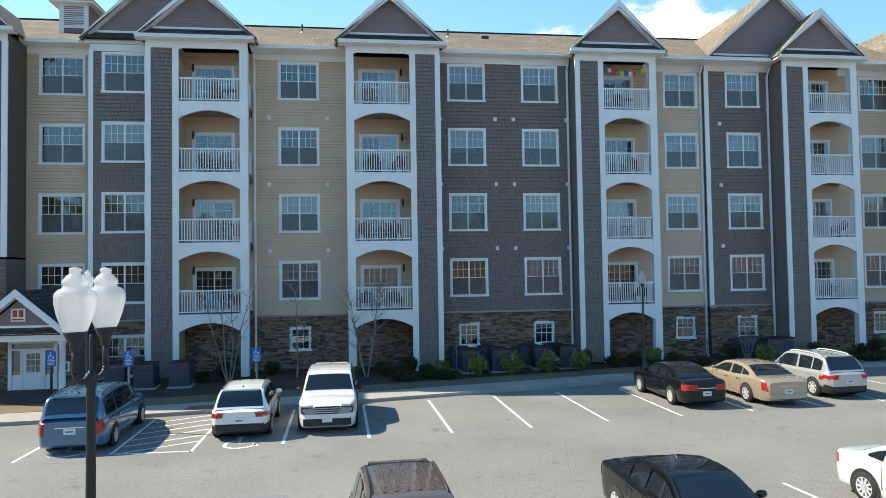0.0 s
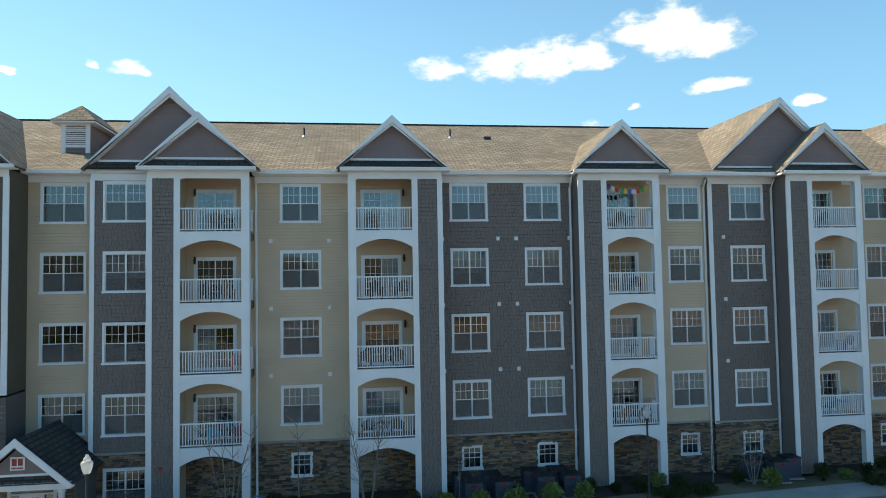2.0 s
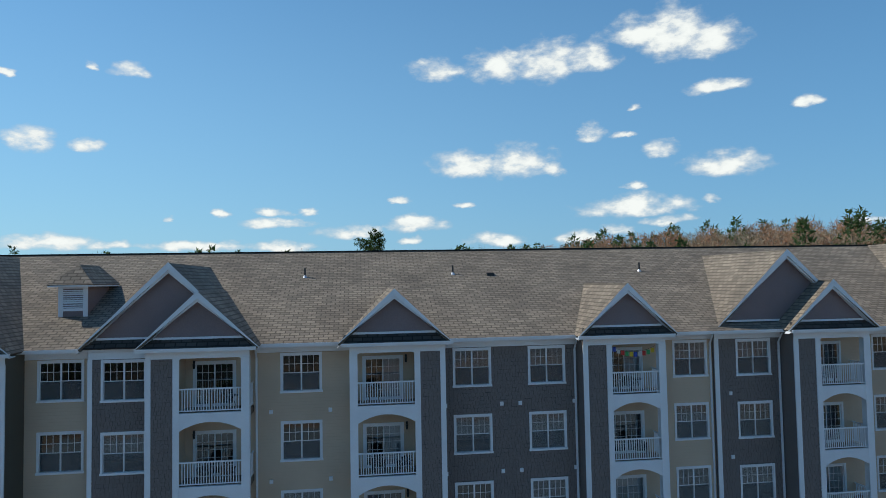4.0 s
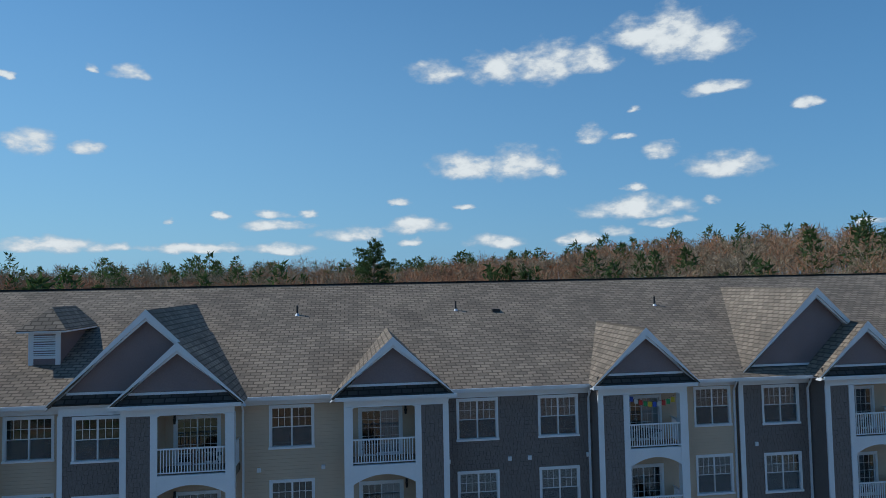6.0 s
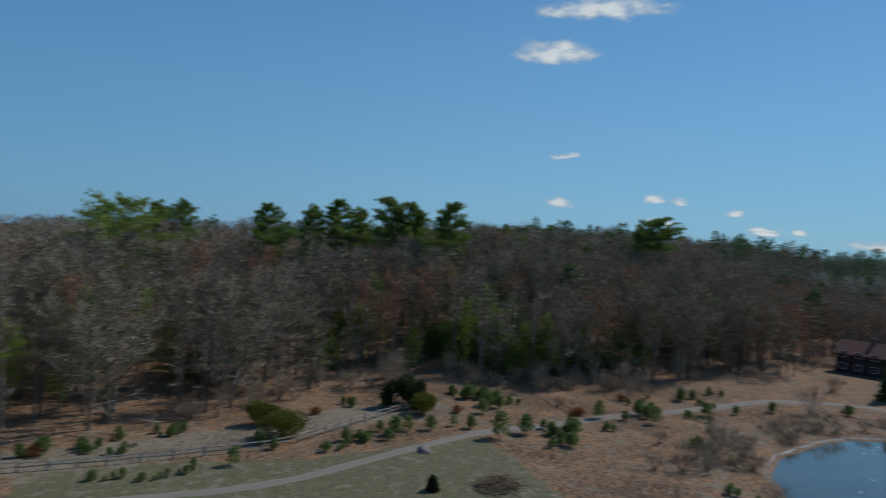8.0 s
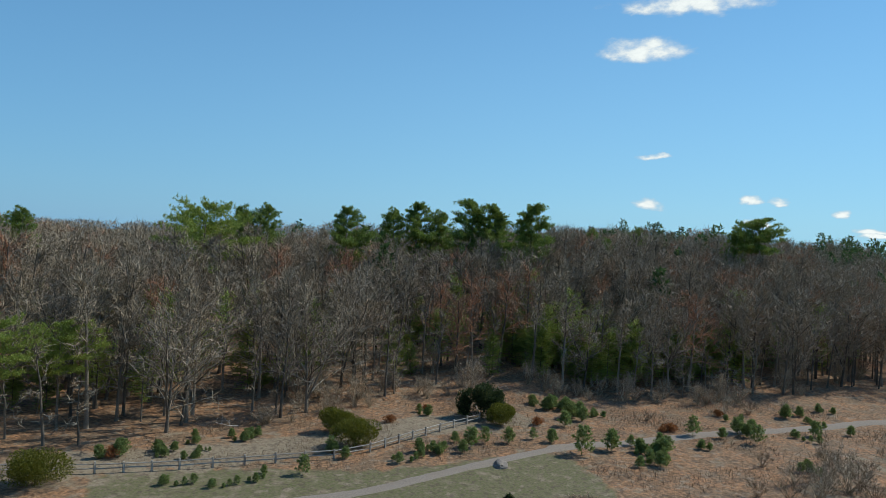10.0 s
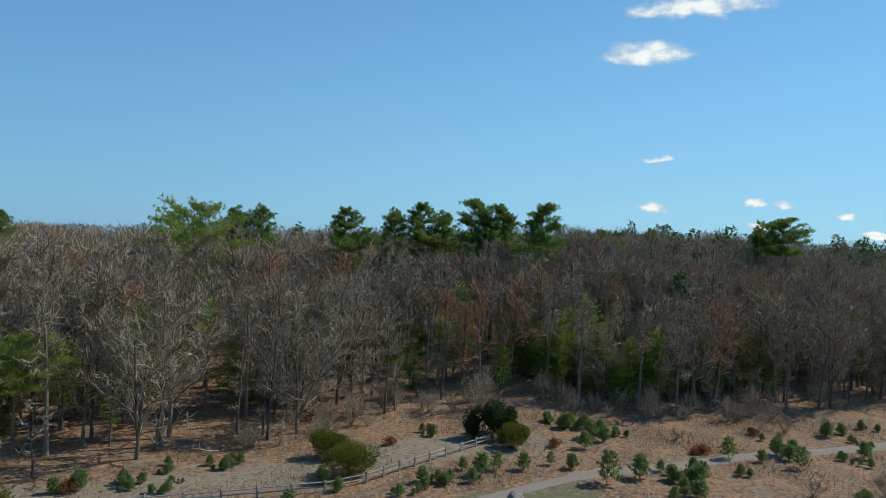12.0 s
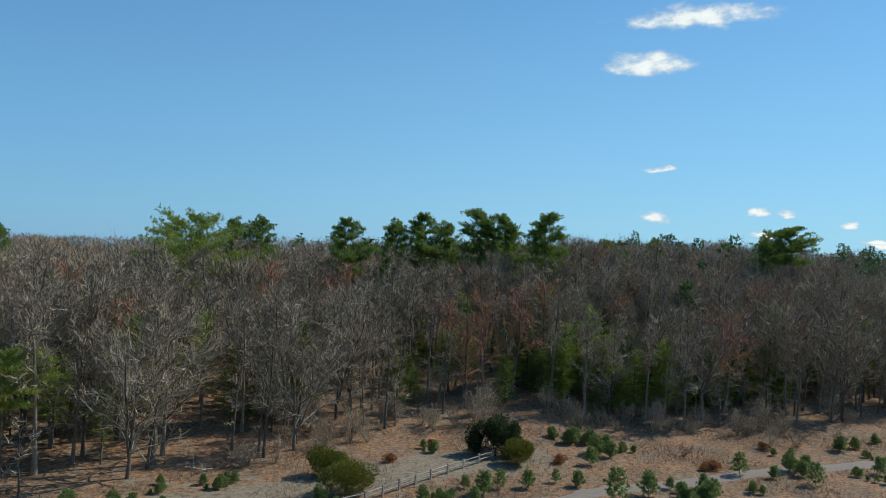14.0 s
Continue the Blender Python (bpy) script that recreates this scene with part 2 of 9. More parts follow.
def mat(name, col, rough=0.6, var=0.25, scale=1.2, fine=40, bump=0.15, metal=0.0, col2=None, spec=0.5, depth=0.01, coat=0.0, each=0.0, space="Object"):
    """A surface with two scales of variation and a fine relief. each: brightness change from object to object."""
    m = bpy.data.materials.new(name)
    m.use_nodes = True
    n, l = m.node_tree.nodes, m.node_tree.links
    p = n["Principled BSDF"]
    p.inputs["Roughness"].default_value, p.inputs["Metallic"].default_value = rough, metal
    p.inputs["Specular IOR Level"].default_value = spec
    p.inputs["Coat Weight"].default_value = coat
    p.inputs["Coat Roughness"].default_value = 0.06
    tc = n.new("ShaderNodeTexCoord").outputs[space]
    big, small = n.new("ShaderNodeTexNoise"), n.new("ShaderNodeTexNoise")
    big.inputs["Scale"].default_value, big.inputs["Detail"].default_value = scale, 5
    small.inputs["Scale"].default_value, small.inputs["Detail"].default_value = fine, 4
    l.new(tc, big.inputs["Vector"]), l.new(tc, small.inputs["Vector"])
    c2 = col2 or tuple(c * (1 - 0.6 * var) for c in col)
    c1 = col if col2 else tuple(min(1, c * (1 + 0.5 * var)) for c in col)
    mix = n.new("ShaderNodeMix")
    mix.data_type = "RGBA"
    mix.inputs["A"].default_value, mix.inputs["B"].default_value = (*c1, 1), (*c2, 1)
    ramp = n.new("ShaderNodeMapRange")
    ramp.inputs["From Min"].default_value, ramp.inputs["From Max"].default_value = 0.35, 0.65
    l.new(big.outputs["Fac"], ramp.inputs["Value"])
    l.new(ramp.outputs[0], mix.inputs["Factor"])
    hsv = n.new("ShaderNodeHueSaturation")
    l.new(mix.outputs["Result"], hsv.inputs["Color"])
    val = n.new("ShaderNodeMapRange")
    val.inputs["From Min"].default_value, val.inputs["From Max"].default_value = 0.3, 0.7
    val.inputs["To Min"].default_value, val.inputs["To Max"].default_value = 1 - 0.6 * var, 1 + 0.6 * var
    l.new(small.outputs["Fac"], val.inputs["Value"])
    out = val.outputs[0]
    if each:
        info = n.new("ShaderNodeObjectInfo")
        e = n.new("ShaderNodeMapRange")
        e.inputs["To Min"].default_value, e.inputs["To Max"].default_value = 1 - each, 1 + each
        l.new(info.outputs["Random"], e.inputs["Value"])
        mul = n.new("ShaderNodeMath")
        mul.operation = "MULTIPLY"
        l.new(out, mul.inputs[0]), l.new(e.outputs[0], mul.inputs[1])
        out = mul.outputs[0]
    l.new(out, hsv.inputs["Value"])
    l.new(hsv.outputs[0], p.inputs["Base Color"])
    if bump:
        b = n.new("ShaderNodeBump")
        b.inputs["Strength"].default_value, b.inputs["Distance"].default_value = bump, depth
        l.new(small.outputs["Fac"], b.inputs["Height"])
        l.new(b.outputs[0], p.inputs["Normal"])
    return m


def island_mat(name, cols, rough=0.85, bump=0.4, fine=30, depth=0.02, piece=False):
    """Stone or litter whose pieces differ in colour one by one."""
    m = mat(name, cols[0], rough, 0.3, 2.0, fine, bump, depth=depth)
    n, l = m.node_tree.nodes, m.node_tree.links
    hsv = next(k for k in n if k.type == "HUE_SAT")
    geo = n.new("ShaderNodeNewGeometry")
    ramp = n.new("ShaderNodeValToRGB")
    ramp.color_ramp.interpolation = "CONSTANT"
    while len(ramp.color_ramp.elements) < len(cols):
        ramp.color_ramp.elements.new(0.5)
    for k, c in enumerate(cols):
        ramp.color_ramp.elements[k].position, ramp.color_ramp.elements[k].color = k / len(cols), (*c, 1)
    info = n.new("ShaderNodeObjectInfo")
    l.new(info.outputs["Random"] if piece else geo.outputs["Random Per Island"], ramp.inputs[0])
    l.new(ramp.outputs[0], hsv.inputs["Color"])
    return m


def shingle_mat(name, col, col2):
    """Asphalt roof shingles in courses, on coordinates in metres."""
    m = mat(name, col, 0.93, 0.2, 0.35, 50, 0.0, col2=col2, spec=0.2)
    n, l = m.node_tree.nodes, m.node_tree.links
    hsv, p = next(k for k in n if k.type == "HUE_SAT"), n["Principled BSDF"]
    uv = n.new("ShaderNodeUVMap")
    brick = n.new("ShaderNodeTexBrick")
    brick.inputs["Scale"].default_value = 1.0
    brick.inputs["Brick Width"].default_value, brick.inputs["Row Height"].default_value = 0.5, 0.27
    brick.inputs["Mortar Size"].default_value, brick.inputs["Mortar Smooth"].default_value = 0.035, 0.25
    brick.inputs["Color1"].default_value, brick.inputs["Color2"].default_value = (0.72, 0.72, 0.72, 1), (1.15, 1.13, 1.1, 1)
    brick.inputs["Mortar"].default_value = (0.45, 0.44, 0.43, 1)
    l.new(uv.outputs[0], brick.inputs["Vector"])
    mul = n.new("ShaderNodeMix")
    mul.data_type, mul.blend_type = "RGBA", "MULTIPLY"
    mul.inputs["Factor"].default_value = 1
    l.new(hsv.outputs[0], mul.inputs["A"]), l.new(brick.outputs["Color"], mul.inputs["B"])
    l.new(mul.outputs["Result"], p.inputs["Base Color"])
    b = n.new("ShaderNodeBump")
    b.inputs["Strength"].default_value, b.inputs["Distance"].default_value = 0.6, 0.02
    l.new(brick.outputs["Fac"], b.inputs["Height"])
    b.invert = True
    l.new(b.outputs[0], p.inputs["Normal"])
    return m


def glass_mat(name, tint=(0.6, 0.65, 0.7), clear=0.75):
    """Thin window glass: a clear pane with a mirror sheen."""
    m = bpy.data.materials.new(name)
    m.use_nodes = True
    n, l = m.node_tree.nodes, m.node_tree.links
    n.clear()
    see, shine, mixer = n.new("ShaderNodeBsdfTransparent"), n.new("ShaderNodeBsdfGlossy"), n.new("ShaderNodeMixShader")
    see.inputs[0].default_value = (*tint, 1)
    shine.inputs["Roughness"].default_value = 0.02
    shine.inputs["Color"].default_value = (0.80, 0.93, 1, 1)
    wob = n.new("ShaderNodeTexNoise")
    wob.inputs["Scale"].default_value = 1.3
    l.new(n.new("ShaderNodeTexCoord").outputs["Object"], wob.inputs["Vector"])
    b = n.new("ShaderNodeBump")
    b.inputs["Strength"].default_value, b.inputs["Distance"].default_value = 0.12, 0.02
    l.new(wob.outputs["Fac"], b.inputs["Height"])
    l.new(b.outputs[0], shine.inputs["Normal"])
    f = n.new("ShaderNodeFresnel")
    f.inputs["IOR"].default_value = 1.9
    scale = n.new("ShaderNodeMath")
    scale.operation, scale.use_clamp = "MULTIPLY_ADD", True
    scale.inputs[1].default_value, scale.inputs[2].default_value = 1.0, 0.75 - clear
    l.new(f.outputs[0], scale.inputs[0])
    l.new(scale.outputs[0], mixer.inputs[0])
    l.new(see.outputs[0], mixer.inputs[1]), l.new(shine.outputs[0], mixer.inputs[2])
    l.new(mixer.outputs[0], n.new("ShaderNodeOutputMaterial").inputs[0])
    return m


def asphalt_mat():
    """Worn asphalt: pale stone grain, broad worn lanes, dark stains and fine cracks."""
    m = mat("worn_asphalt", (0.285, 0.278, 0.262), 0.9, 0.45, 0.22, 26, 0.8, col2=(0.23, 0.225, 0.213), spec=0.3, depth=0.02)
    n, l = m.node_tree.nodes, m.node_tree.links
    hsv, p = next(k for k in n if k.type == "HUE_SAT"), n["Principled BSDF"]
    tc = n.new("ShaderNodeTexCoord").outputs["Object"]
    last = hsv.outputs[0]
    for kind, scale, lo, hi, dark in (("noise", 1.1, 0.62, 0.72, 0.72), ("noise", 7.0, 0.56, 0.68, 0.80), ("crack", 0.13, 0.0, 0.0022, 0.72), ("noise", 90.0, 0.35, 0.65, 0.70)):
        if kind == "noise":
            tex = n.new("ShaderNodeTexNoise")
            tex.inputs["Detail"].default_value = 6
            out = tex.outputs["Fac"]
        else:
            tex = n.new("ShaderNodeTexVoronoi")
            tex.feature = "DISTANCE_TO_EDGE"
            out = tex.outputs["Distance"]
        tex.inputs["Scale"].default_value = scale
        l.new(tc, tex.inputs["Vector"])
        r = n.new("ShaderNodeMapRange")
        r.inputs["From Min"].default_value, r.inputs["From Max"].default_value = lo, hi
        r.inputs["To Min"].default_value, r.inputs["To Max"].default_value = (1.0, dark) if kind == "noise" else (dark, 1.0)
        l.new(out, r.inputs["Value"])
        mul = n.new("ShaderNodeMix")
        mul.data_type, mul.blend_type = "RGBA", "MULTIPLY"
        mul.inputs["Factor"].default_value = 1
        l.new(last, mul.inputs["A"]), l.new(r.outputs[0], mul.inputs["B"])
        last = mul.outputs["Result"]
    l.new(last, p.inputs["Base Color"])
    return m


WHITE = mat("white_trim", (0.78, 0.79, 0.80), 0.45, 0.06, 0.8, 25, 0.03)
TAN = mat("tan_vinyl_siding", (0.60, 0.455, 0.32), 0.6, 0.10, 0.5, 30, 0.05)
DARK = island_mat("charcoal_siding", [(0.182, 0.147, 0.130), (0.189, 0.152, 0.134), (0.185, 0.149, 0.132), (0.194, 0.157, 0.138)], 0.65, 0.08, 18, 0.01)
FELT = mat("dark_felt", (0.06, 0.053, 0.05), 0.95)
GREEN = mat("dark_olive_siding", (0.118, 0.098, 0.068), 0.65, 0.15, 0.6, 18, 0.08)
PURPLE = mat("plum_grey_siding", (0.235, 0.175, 0.17), 0.65, 0.12, 0.6, 18, 0.08)
SHINGLE = shingle_mat("weathered_shingles", (0.32, 0.26, 0.20), (0.24, 0.195, 0.152))
DARK_SHINGLE = shingle_mat("dark_shingles", (0.092, 0.084, 0.076), (0.07, 0.064, 0.058))
STONES = [(0.19, 0.11, 0.065), (0.25, 0.17, 0.115), (0.085, 0.065, 0.055), (0.30, 0.19, 0.115), (0.145, 0.125, 0.115), (0.29, 0.155, 0.08), (0.31, 0.235, 0.17), (0.115, 0.085, 0.07)]
STONE = island_mat("ledge_stone", STONES)
STONE_APART = island_mat("single_ledge_stone", STONES, piece=True)
MORTAR = mat("stone_joint", (0.06, 0.055, 0.05), 0.95)
GLASS = glass_mat("window_glass", clear=0.70)
DOOR_GLASS = glass_mat("door_glass", clear=0.68)
SCREEN = bpy.data.materials.new("insect_mesh")
SCREEN.use_nodes = True
_n, _l = SCREEN.node_tree.nodes, SCREEN.node_tree.links
_mx, _tr = _n.new("ShaderNodeMixShader"), _n.new("ShaderNodeBsdfTransparent")
_n["Principled BSDF"].inputs["Base Color"].default_value = (0.17, 0.175, 0.18, 1)
_n["Principled BSDF"].inputs["Roughness"].default_value = 0.8
_mx.inputs[0].default_value = 0.5
_l.new(_tr.outputs[0], _mx.inputs[1]), _l.new(_n["Principled BSDF"].outputs[0], _mx.inputs[2])
_l.new(_mx.outputs[0], next(k for k in _n if k.type == "OUTPUT_MATERIAL").inputs[0])
# near-black: the dimness of unlit rooms is put into this colour
ROOM = mat("room_dimness", (0.06, 0.056, 0.052), 0.9, 0.1)
CURTAIN = mat("white_blind", (0.72, 0.72, 0.70), 0.8, 0.08, 2, 20, 0.1)
ASPHALT = asphalt_mat()
PAINT = mat("road_paint", (0.72, 0.72, 0.70), 0.8, 0.25, 3, 30, 0.2)
CONCRETE = mat("pavement_concrete", (0.36, 0.335, 0.305), 0.9, 0.18, 0.6, 40, 0.2)
MULCH = mat("bark_mulch", (0.065, 0.042, 0.03), 0.95, 0.6, 1.2, 25, 0.9, depth=0.05)
BLACK_METAL = mat("black_metal", (0.018, 0.02, 0.022), 0.4, 0.1, 3, 30, 0.05, spec=0.5)

# ---- ground ----
POND = [(-72.5, -38), (-86.3, -43.1), (-94.3, -43.2), (-105.7, -39.6), (-111, -37), (-117.5, -29.5), (-120.9, -20), (-120.5, -11), (-117.5, -4),
        (-112, 1.5), (-103.6, 10.5), (-99, 12.6), (-91, 17.2), (-85, 16.8), (-77.5, 17.2), (-72.7, 15), (-62, 13), (-55, 4), (-52, -10), (-56, -24), (-64, -33)]


def inside(x, y, ring):
    hit = False
    for (x0, y0), (x1, y1) in zip(ring, ring[1:] + ring[:1]):
        if (y0 > y) != (y1 > y) and x < (x1 - x0) * (y - y0) / (y1 - y0) + x0:
            hit = not hit
    return hit


def far_from(x, y, line):
    best = 1e9
    for (x0, y0), (x1, y1) in zip(line, line[1:]):
        dx, dy = x1 - x0, y1 - y0
        t = max(0, min(1, ((x - x0) * dx + (y - y0) * dy) / (dx * dx + dy * dy)))
        best = min(best, math.hypot(x - x0 - t * dx, y - y0 - t * dy))
    return best


def relief(x, y):
    """Height of the natural ground: level by the building, a basin for the pond, slow swells farther off."""
    if x > -48 and -70 < y < 45:
        return -0.06
    d = far_from(x, y, POND + POND[:1])
    if inside(x, y, POND):
        return -0.35 - min(1.0, d * 0.3)
    z = -0.35 + min(0.33, d * 0.06)
    swell = noise.noise(Vector((x * 0.03, y * 0.03, 0))) * 0.35
    far, az = math.hypot(x + 5, y + 32), math.degrees(math.atan2(x + 5, y + 32))
    start = 95 + 125 * max(0, min(1, 1.6 - abs(az + 80) / 27))
    hill = 12 * max(0, min(1, (far - start) / 260)) ** 0.8
    if az < -96:
        hill *= 1 - 0.45 * max(0, min(1, (-140 - az) / 22))
        hill += 7.5 * max(0, 1 - ((az + 114) / 19) ** 2) * max(0, min(1, (far - 112) / 95))
    if az > 0:
        hill += 10 * max(0, 1 - abs(az - 38) / 34) * max(0, min(1, (far - 130) / 120))
    return z + swell * min(1, d / 15) + hill * (1 + 0.25 * noise.noise(Vector((x * 0.006, y * 0.006, 4))))


def ground_mat():
    """Leaf litter, dry grass and green turf, mixed by patches with worn edges."""
    m = mat("leaf_litter_ground", (0.34, 0.177, 0.086), 0.95, 0.9, 0.3, 2.6, 1.0, col2=(0.22, 0.14, 0.08), depth=0.06, spec=0.2)
    n, l = m.node_tree.nodes, m.node_tree.links
    hsv, p = next(k for k in n if k.type == "HUE_SAT"), n["Principled BSDF"]
    attr = n.new("ShaderNodeVertexColor")
    attr.layer_name = "turf"
    sep = n.new("ShaderNodeSeparateColor")
    l.new(attr.outputs["Color"], sep.inputs[0])
    tc = n.new("ShaderNodeTexCoord").outputs["Object"]
    nz = n.new("ShaderNodeTexNoise")
    nz.inputs["Scale"].default_value, nz.inputs["Detail"].default_value = 0.5, 8
    l.new(tc, nz.inputs["Vector"])
    fine = n.new("ShaderNodeTexNoise")
    fine.inputs["Scale"].default_value, fine.inputs["Detail"].default_value = 3.5, 6
    l.new(tc, fine.inputs["Vector"])
    last = hsv.outputs[0]
    for channel, a, b in ((0, (0.138, 0.136, 0.052), (0.205, 0.168, 0.095)), (1, (0.33, 0.265, 0.17), (0.24, 0.175, 0.115)), (2, (0.32, 0.24, 0.165), (0.22, 0.16, 0.11))):
        grass = n.new("ShaderNodeMix")
        grass.data_type = "RGBA"
        grass.inputs["A"].default_value, grass.inputs["B"].default_value = (*a, 1), (*b, 1)
        vary = n.new("ShaderNodeMapRange")
        vary.inputs["From Min"].default_value, vary.inputs["From Max"].default_value = 0.35, 0.65
        l.new(fine.outputs["Fac"], vary.inputs["Value"]), l.new(vary.outputs[0], grass.inputs["Factor"])
        add = n.new("ShaderNodeMath")
        add.operation = "ADD"
        l.new(sep.outputs[channel], add.inputs[0]), l.new(nz.outputs["Fac"], add.inputs[1])
        edge = n.new("ShaderNodeMapRange")
        edge.inputs["From Min"].default_value, edge.inputs["From Max"].default_value = 0.92, 1.08
        l.new(add.outputs[0], edge.inputs["Value"])
        mx = n.new("ShaderNodeMix")
        mx.data_type = "RGBA"
        l.new(edge.outputs[0], mx.inputs["Factor"]), l.new(last, mx.inputs["A"]), l.new(grass.outputs["Result"], mx.inputs["B"])
        last = mx.outputs["Result"]
    # dark wet leaves and pale bleached grass in small scraps
    for scale, lo, hi, tone in ((1.6, 0.54, 0.62, (0.12, 0.085, 0.06, 1)), (0.9, 0.57, 0.66, (0.34, 0.26, 0.18, 1)), (6.0, 0.56, 0.64, (0.10, 0.075, 0.055, 1))):
        scrap = n.new("ShaderNodeTexNoise")
        scrap.inputs["Scale"].default_value, scrap.inputs["Detail"].default_value = scale, 7
        l.new(tc, scrap.inputs["Vector"])
        r = n.new("ShaderNodeMapRange")
        r.inputs["From Min"].default_value, r.inputs["From Max"].default_value = lo, hi
        r.inputs["To Max"].default_value = 0.6
        l.new(scrap.outputs["Fac"], r.inputs["Value"])
        mx = n.new("ShaderNodeMix")
        mx.data_type = "RGBA"
        mx.inputs["B"].default_value = tone
        l.new(r.outputs[0], mx.inputs["Factor"]), l.new(last, mx.inputs["A"])
        last = mx.outputs["Result"]
    # wooded country far off
    far = n.new("ShaderNodeVectorMath")
    far.operation = "LENGTH"
    l.new(tc, far.inputs[0])
    r = n.new("ShaderNodeMapRange")
    r.inputs["From Min"].default_value, r.inputs["From Max"].default_value = 260, 420
    l.new(far.outputs["Value"], r.inputs["Value"])
    mx = n.new("ShaderNodeMix")
    mx.data_type = "RGBA"
    mx.inputs["B"].default_value = (0.055, 0.058, 0.035, 1)
    l.new(r.outputs[0], mx.inputs["Factor"]), l.new(last, mx.inputs["A"])
    l.new(mx.outputs["Result"], p.inputs["Base Color"])
    return m


LAWN = [(-20, -70), (-35, -97), (-46, -88), (-53, -81), (-62, -76.5), (-72, -73.5), (-72.5, -69), (-66, -60), (-60, -52), (-52, -46), (-46, -35), (-48, -70)]
FIELD = [(-134, 24), (-160, 40), (-163, 52), (-148, 66), (-134, 74), (-112, 70), (-98, 46), (-96, 32), (-104, 22), (-113, 18)]
PATHWAY = [(-30, -88), (-46.4, -78.3), (-61.3, -75.2), (-71, -73.6), (-78.3, -72), (-83, -69.3), (-96.2, -64), (-104, -59.5), (-115, -54), (-124, -49.5), (-132.8, -41), (-136, -30), (-134, -10)]
BROOK_PATH = [(-124, 16), (-112, 22), (-103, 27), (-98, 30), (-95, 26)]


def grid_axis(stops):
    out = []
    for (a, b, step) in stops:
        out += list(np.arange(a, b, step))
    return out + [stops[-1][1]]


xs = grid_axis([(-3000, -600, 300), (-600, -220, 19), (-220, -130, 4), (-130, -24, 1.5), (-24, 60, 6), (60, 600, 30), (600, 3000, 300)])
ys = grid_axis([(-3000, -600, 300), (-600, -160, 22), (-160, -115, 5), (-115, 40, 1.5), (40, 110, 4), (110, 600, 24.5), (600, 3000, 300)])
verts = [(x, y, relief(x, y)) for y in ys for x in xs]
nx = len(xs)
faces = [(j * nx + i, j * nx + i + 1, (j + 1) * nx + i + 1, (j + 1) * nx + i) for j in range(len(ys) - 1) for i in range(nx - 1)]
me = bpy.data.meshes.new("ground")
me.from_pydata(verts, [], faces)
layer = me.color_attributes.new("turf", "FLOAT_COLOR", "POINT")


def turf_weight(x, y):
    if -170 < x < -24 and -115 < y < 80:
        def soft(ring, reach):
            d = far_from(x, y, ring + ring[:1])
            s = d if inside(x, y, ring) else -d
            return max(0, min(1, 0.5 + s / reach))
        g = max(soft(LAWN, 4), 0.72 * soft(FIELD, 9))
        dry = max(0, 1 - abs(far_from(x, y, POND + POND[:1]) - 5) / 9) * 0.55
        strip = max(0, 1 - far_from(x, y, [(-30, -100), (-50, -92), (-66, -89), (-80, -84)]) / 11) * 0.8
        return (g, max(dry, strip, 0.36 if y > -118 else 0.2), 0.22, 1)
    if x > -24 and abs(y) < 60:
        return (0.55, 0.45, 0, 1)
    return (0, 0.25, 0, 1)


layer.data.foreach_set("color", [c for x, y, z in verts for c in turf_weight(x, y)])
me.materials.append(ground_mat())
me.polygons.foreach_set("use_smooth", [True] * len(faces))
tagged(new("ground", me), "brown leaf litter ground with patches of thin spring turf", "ground", kind="structure")

WATER = mat("pond_water", (0.085, 0.095, 0.075), 0.06, 0.3, 0.3, 2.5, 0.05, spec=0.8, depth=0.02)
b = Build()
b.face([(x + (x + 90) * 0.03, y + (y + 12) * 0.03, -0.52) for x, y in POND][::-1])
tagged(part("pond_water", b, WATER), "still dark pond water mirroring the sky and trees", "pond", kind="structure")


def trail(name, line, width, m, label, lift=0.03):
    """A worn path with uneven edges that lies on the ground."""
    pts = []
    for k in range(len(line) - 1):
        p0, p1, p2, p3 = (Vector(line[max(0, min(len(line) - 1, q))]) for q in (k - 1, k, k + 1, k + 2))
        n = max(2, int((p2 - p1).length / 0.8))
        for j in range(n):
            t = j / n
            pts.append(0.5 * (2 * p1 + (p2 - p0) * t + (2 * p0 - 5 * p1 + 4 * p2 - p3) * t * t + (3 * p1 - p0 - 3 * p2 + p3) * t ** 3))
    b, rows = Build(), []
    for k, p in enumerate(pts):
        d = (pts[min(k + 1, len(pts) - 1)] - pts[max(k - 1, 0)]).normalized()
        o = Vector((-d.y, d.x))
        w = width(p.x) / 2
        a, c = p + o * w * (1 + 0.35 * noise.noise(Vector((k * 0.35, 0, 1)))), p - o * w * (1 + 0.35 * noise.noise(Vector((k * 0.35, 5, 1))))
        rows.append([(q.x, q.y, relief(q.x, q.y) + h) for q, h in ((a, -0.05), (p + (a - p) * 0.8, lift), (p, lift + 0.01), (p + (c - p) * 0.8, lift), (c, -0.05))])
    for r0, r1 in zip(rows, rows[1:]):
        for j in range(4):
            b.face([r0[j], r1[j], r1[j + 1], r0[j + 1]])
    tagged(part(name, b, m, smooth=True), label, "path", kind="structure")


DIRT = mat("worn_dirt_path", (0.275, 0.22, 0.17), 0.95, 0.4, 0.6, 9, 0.5, col2=(0.27, 0.21, 0.155))
trail("footpath", PATHWAY, lambda x: 1.7 if x > -74 else 2.4, DIRT, "pale worn dirt path across the meadow")
trail("footpath", BROOK_PATH, lambda x: 1.6, DIRT, "pale worn track beside the field")

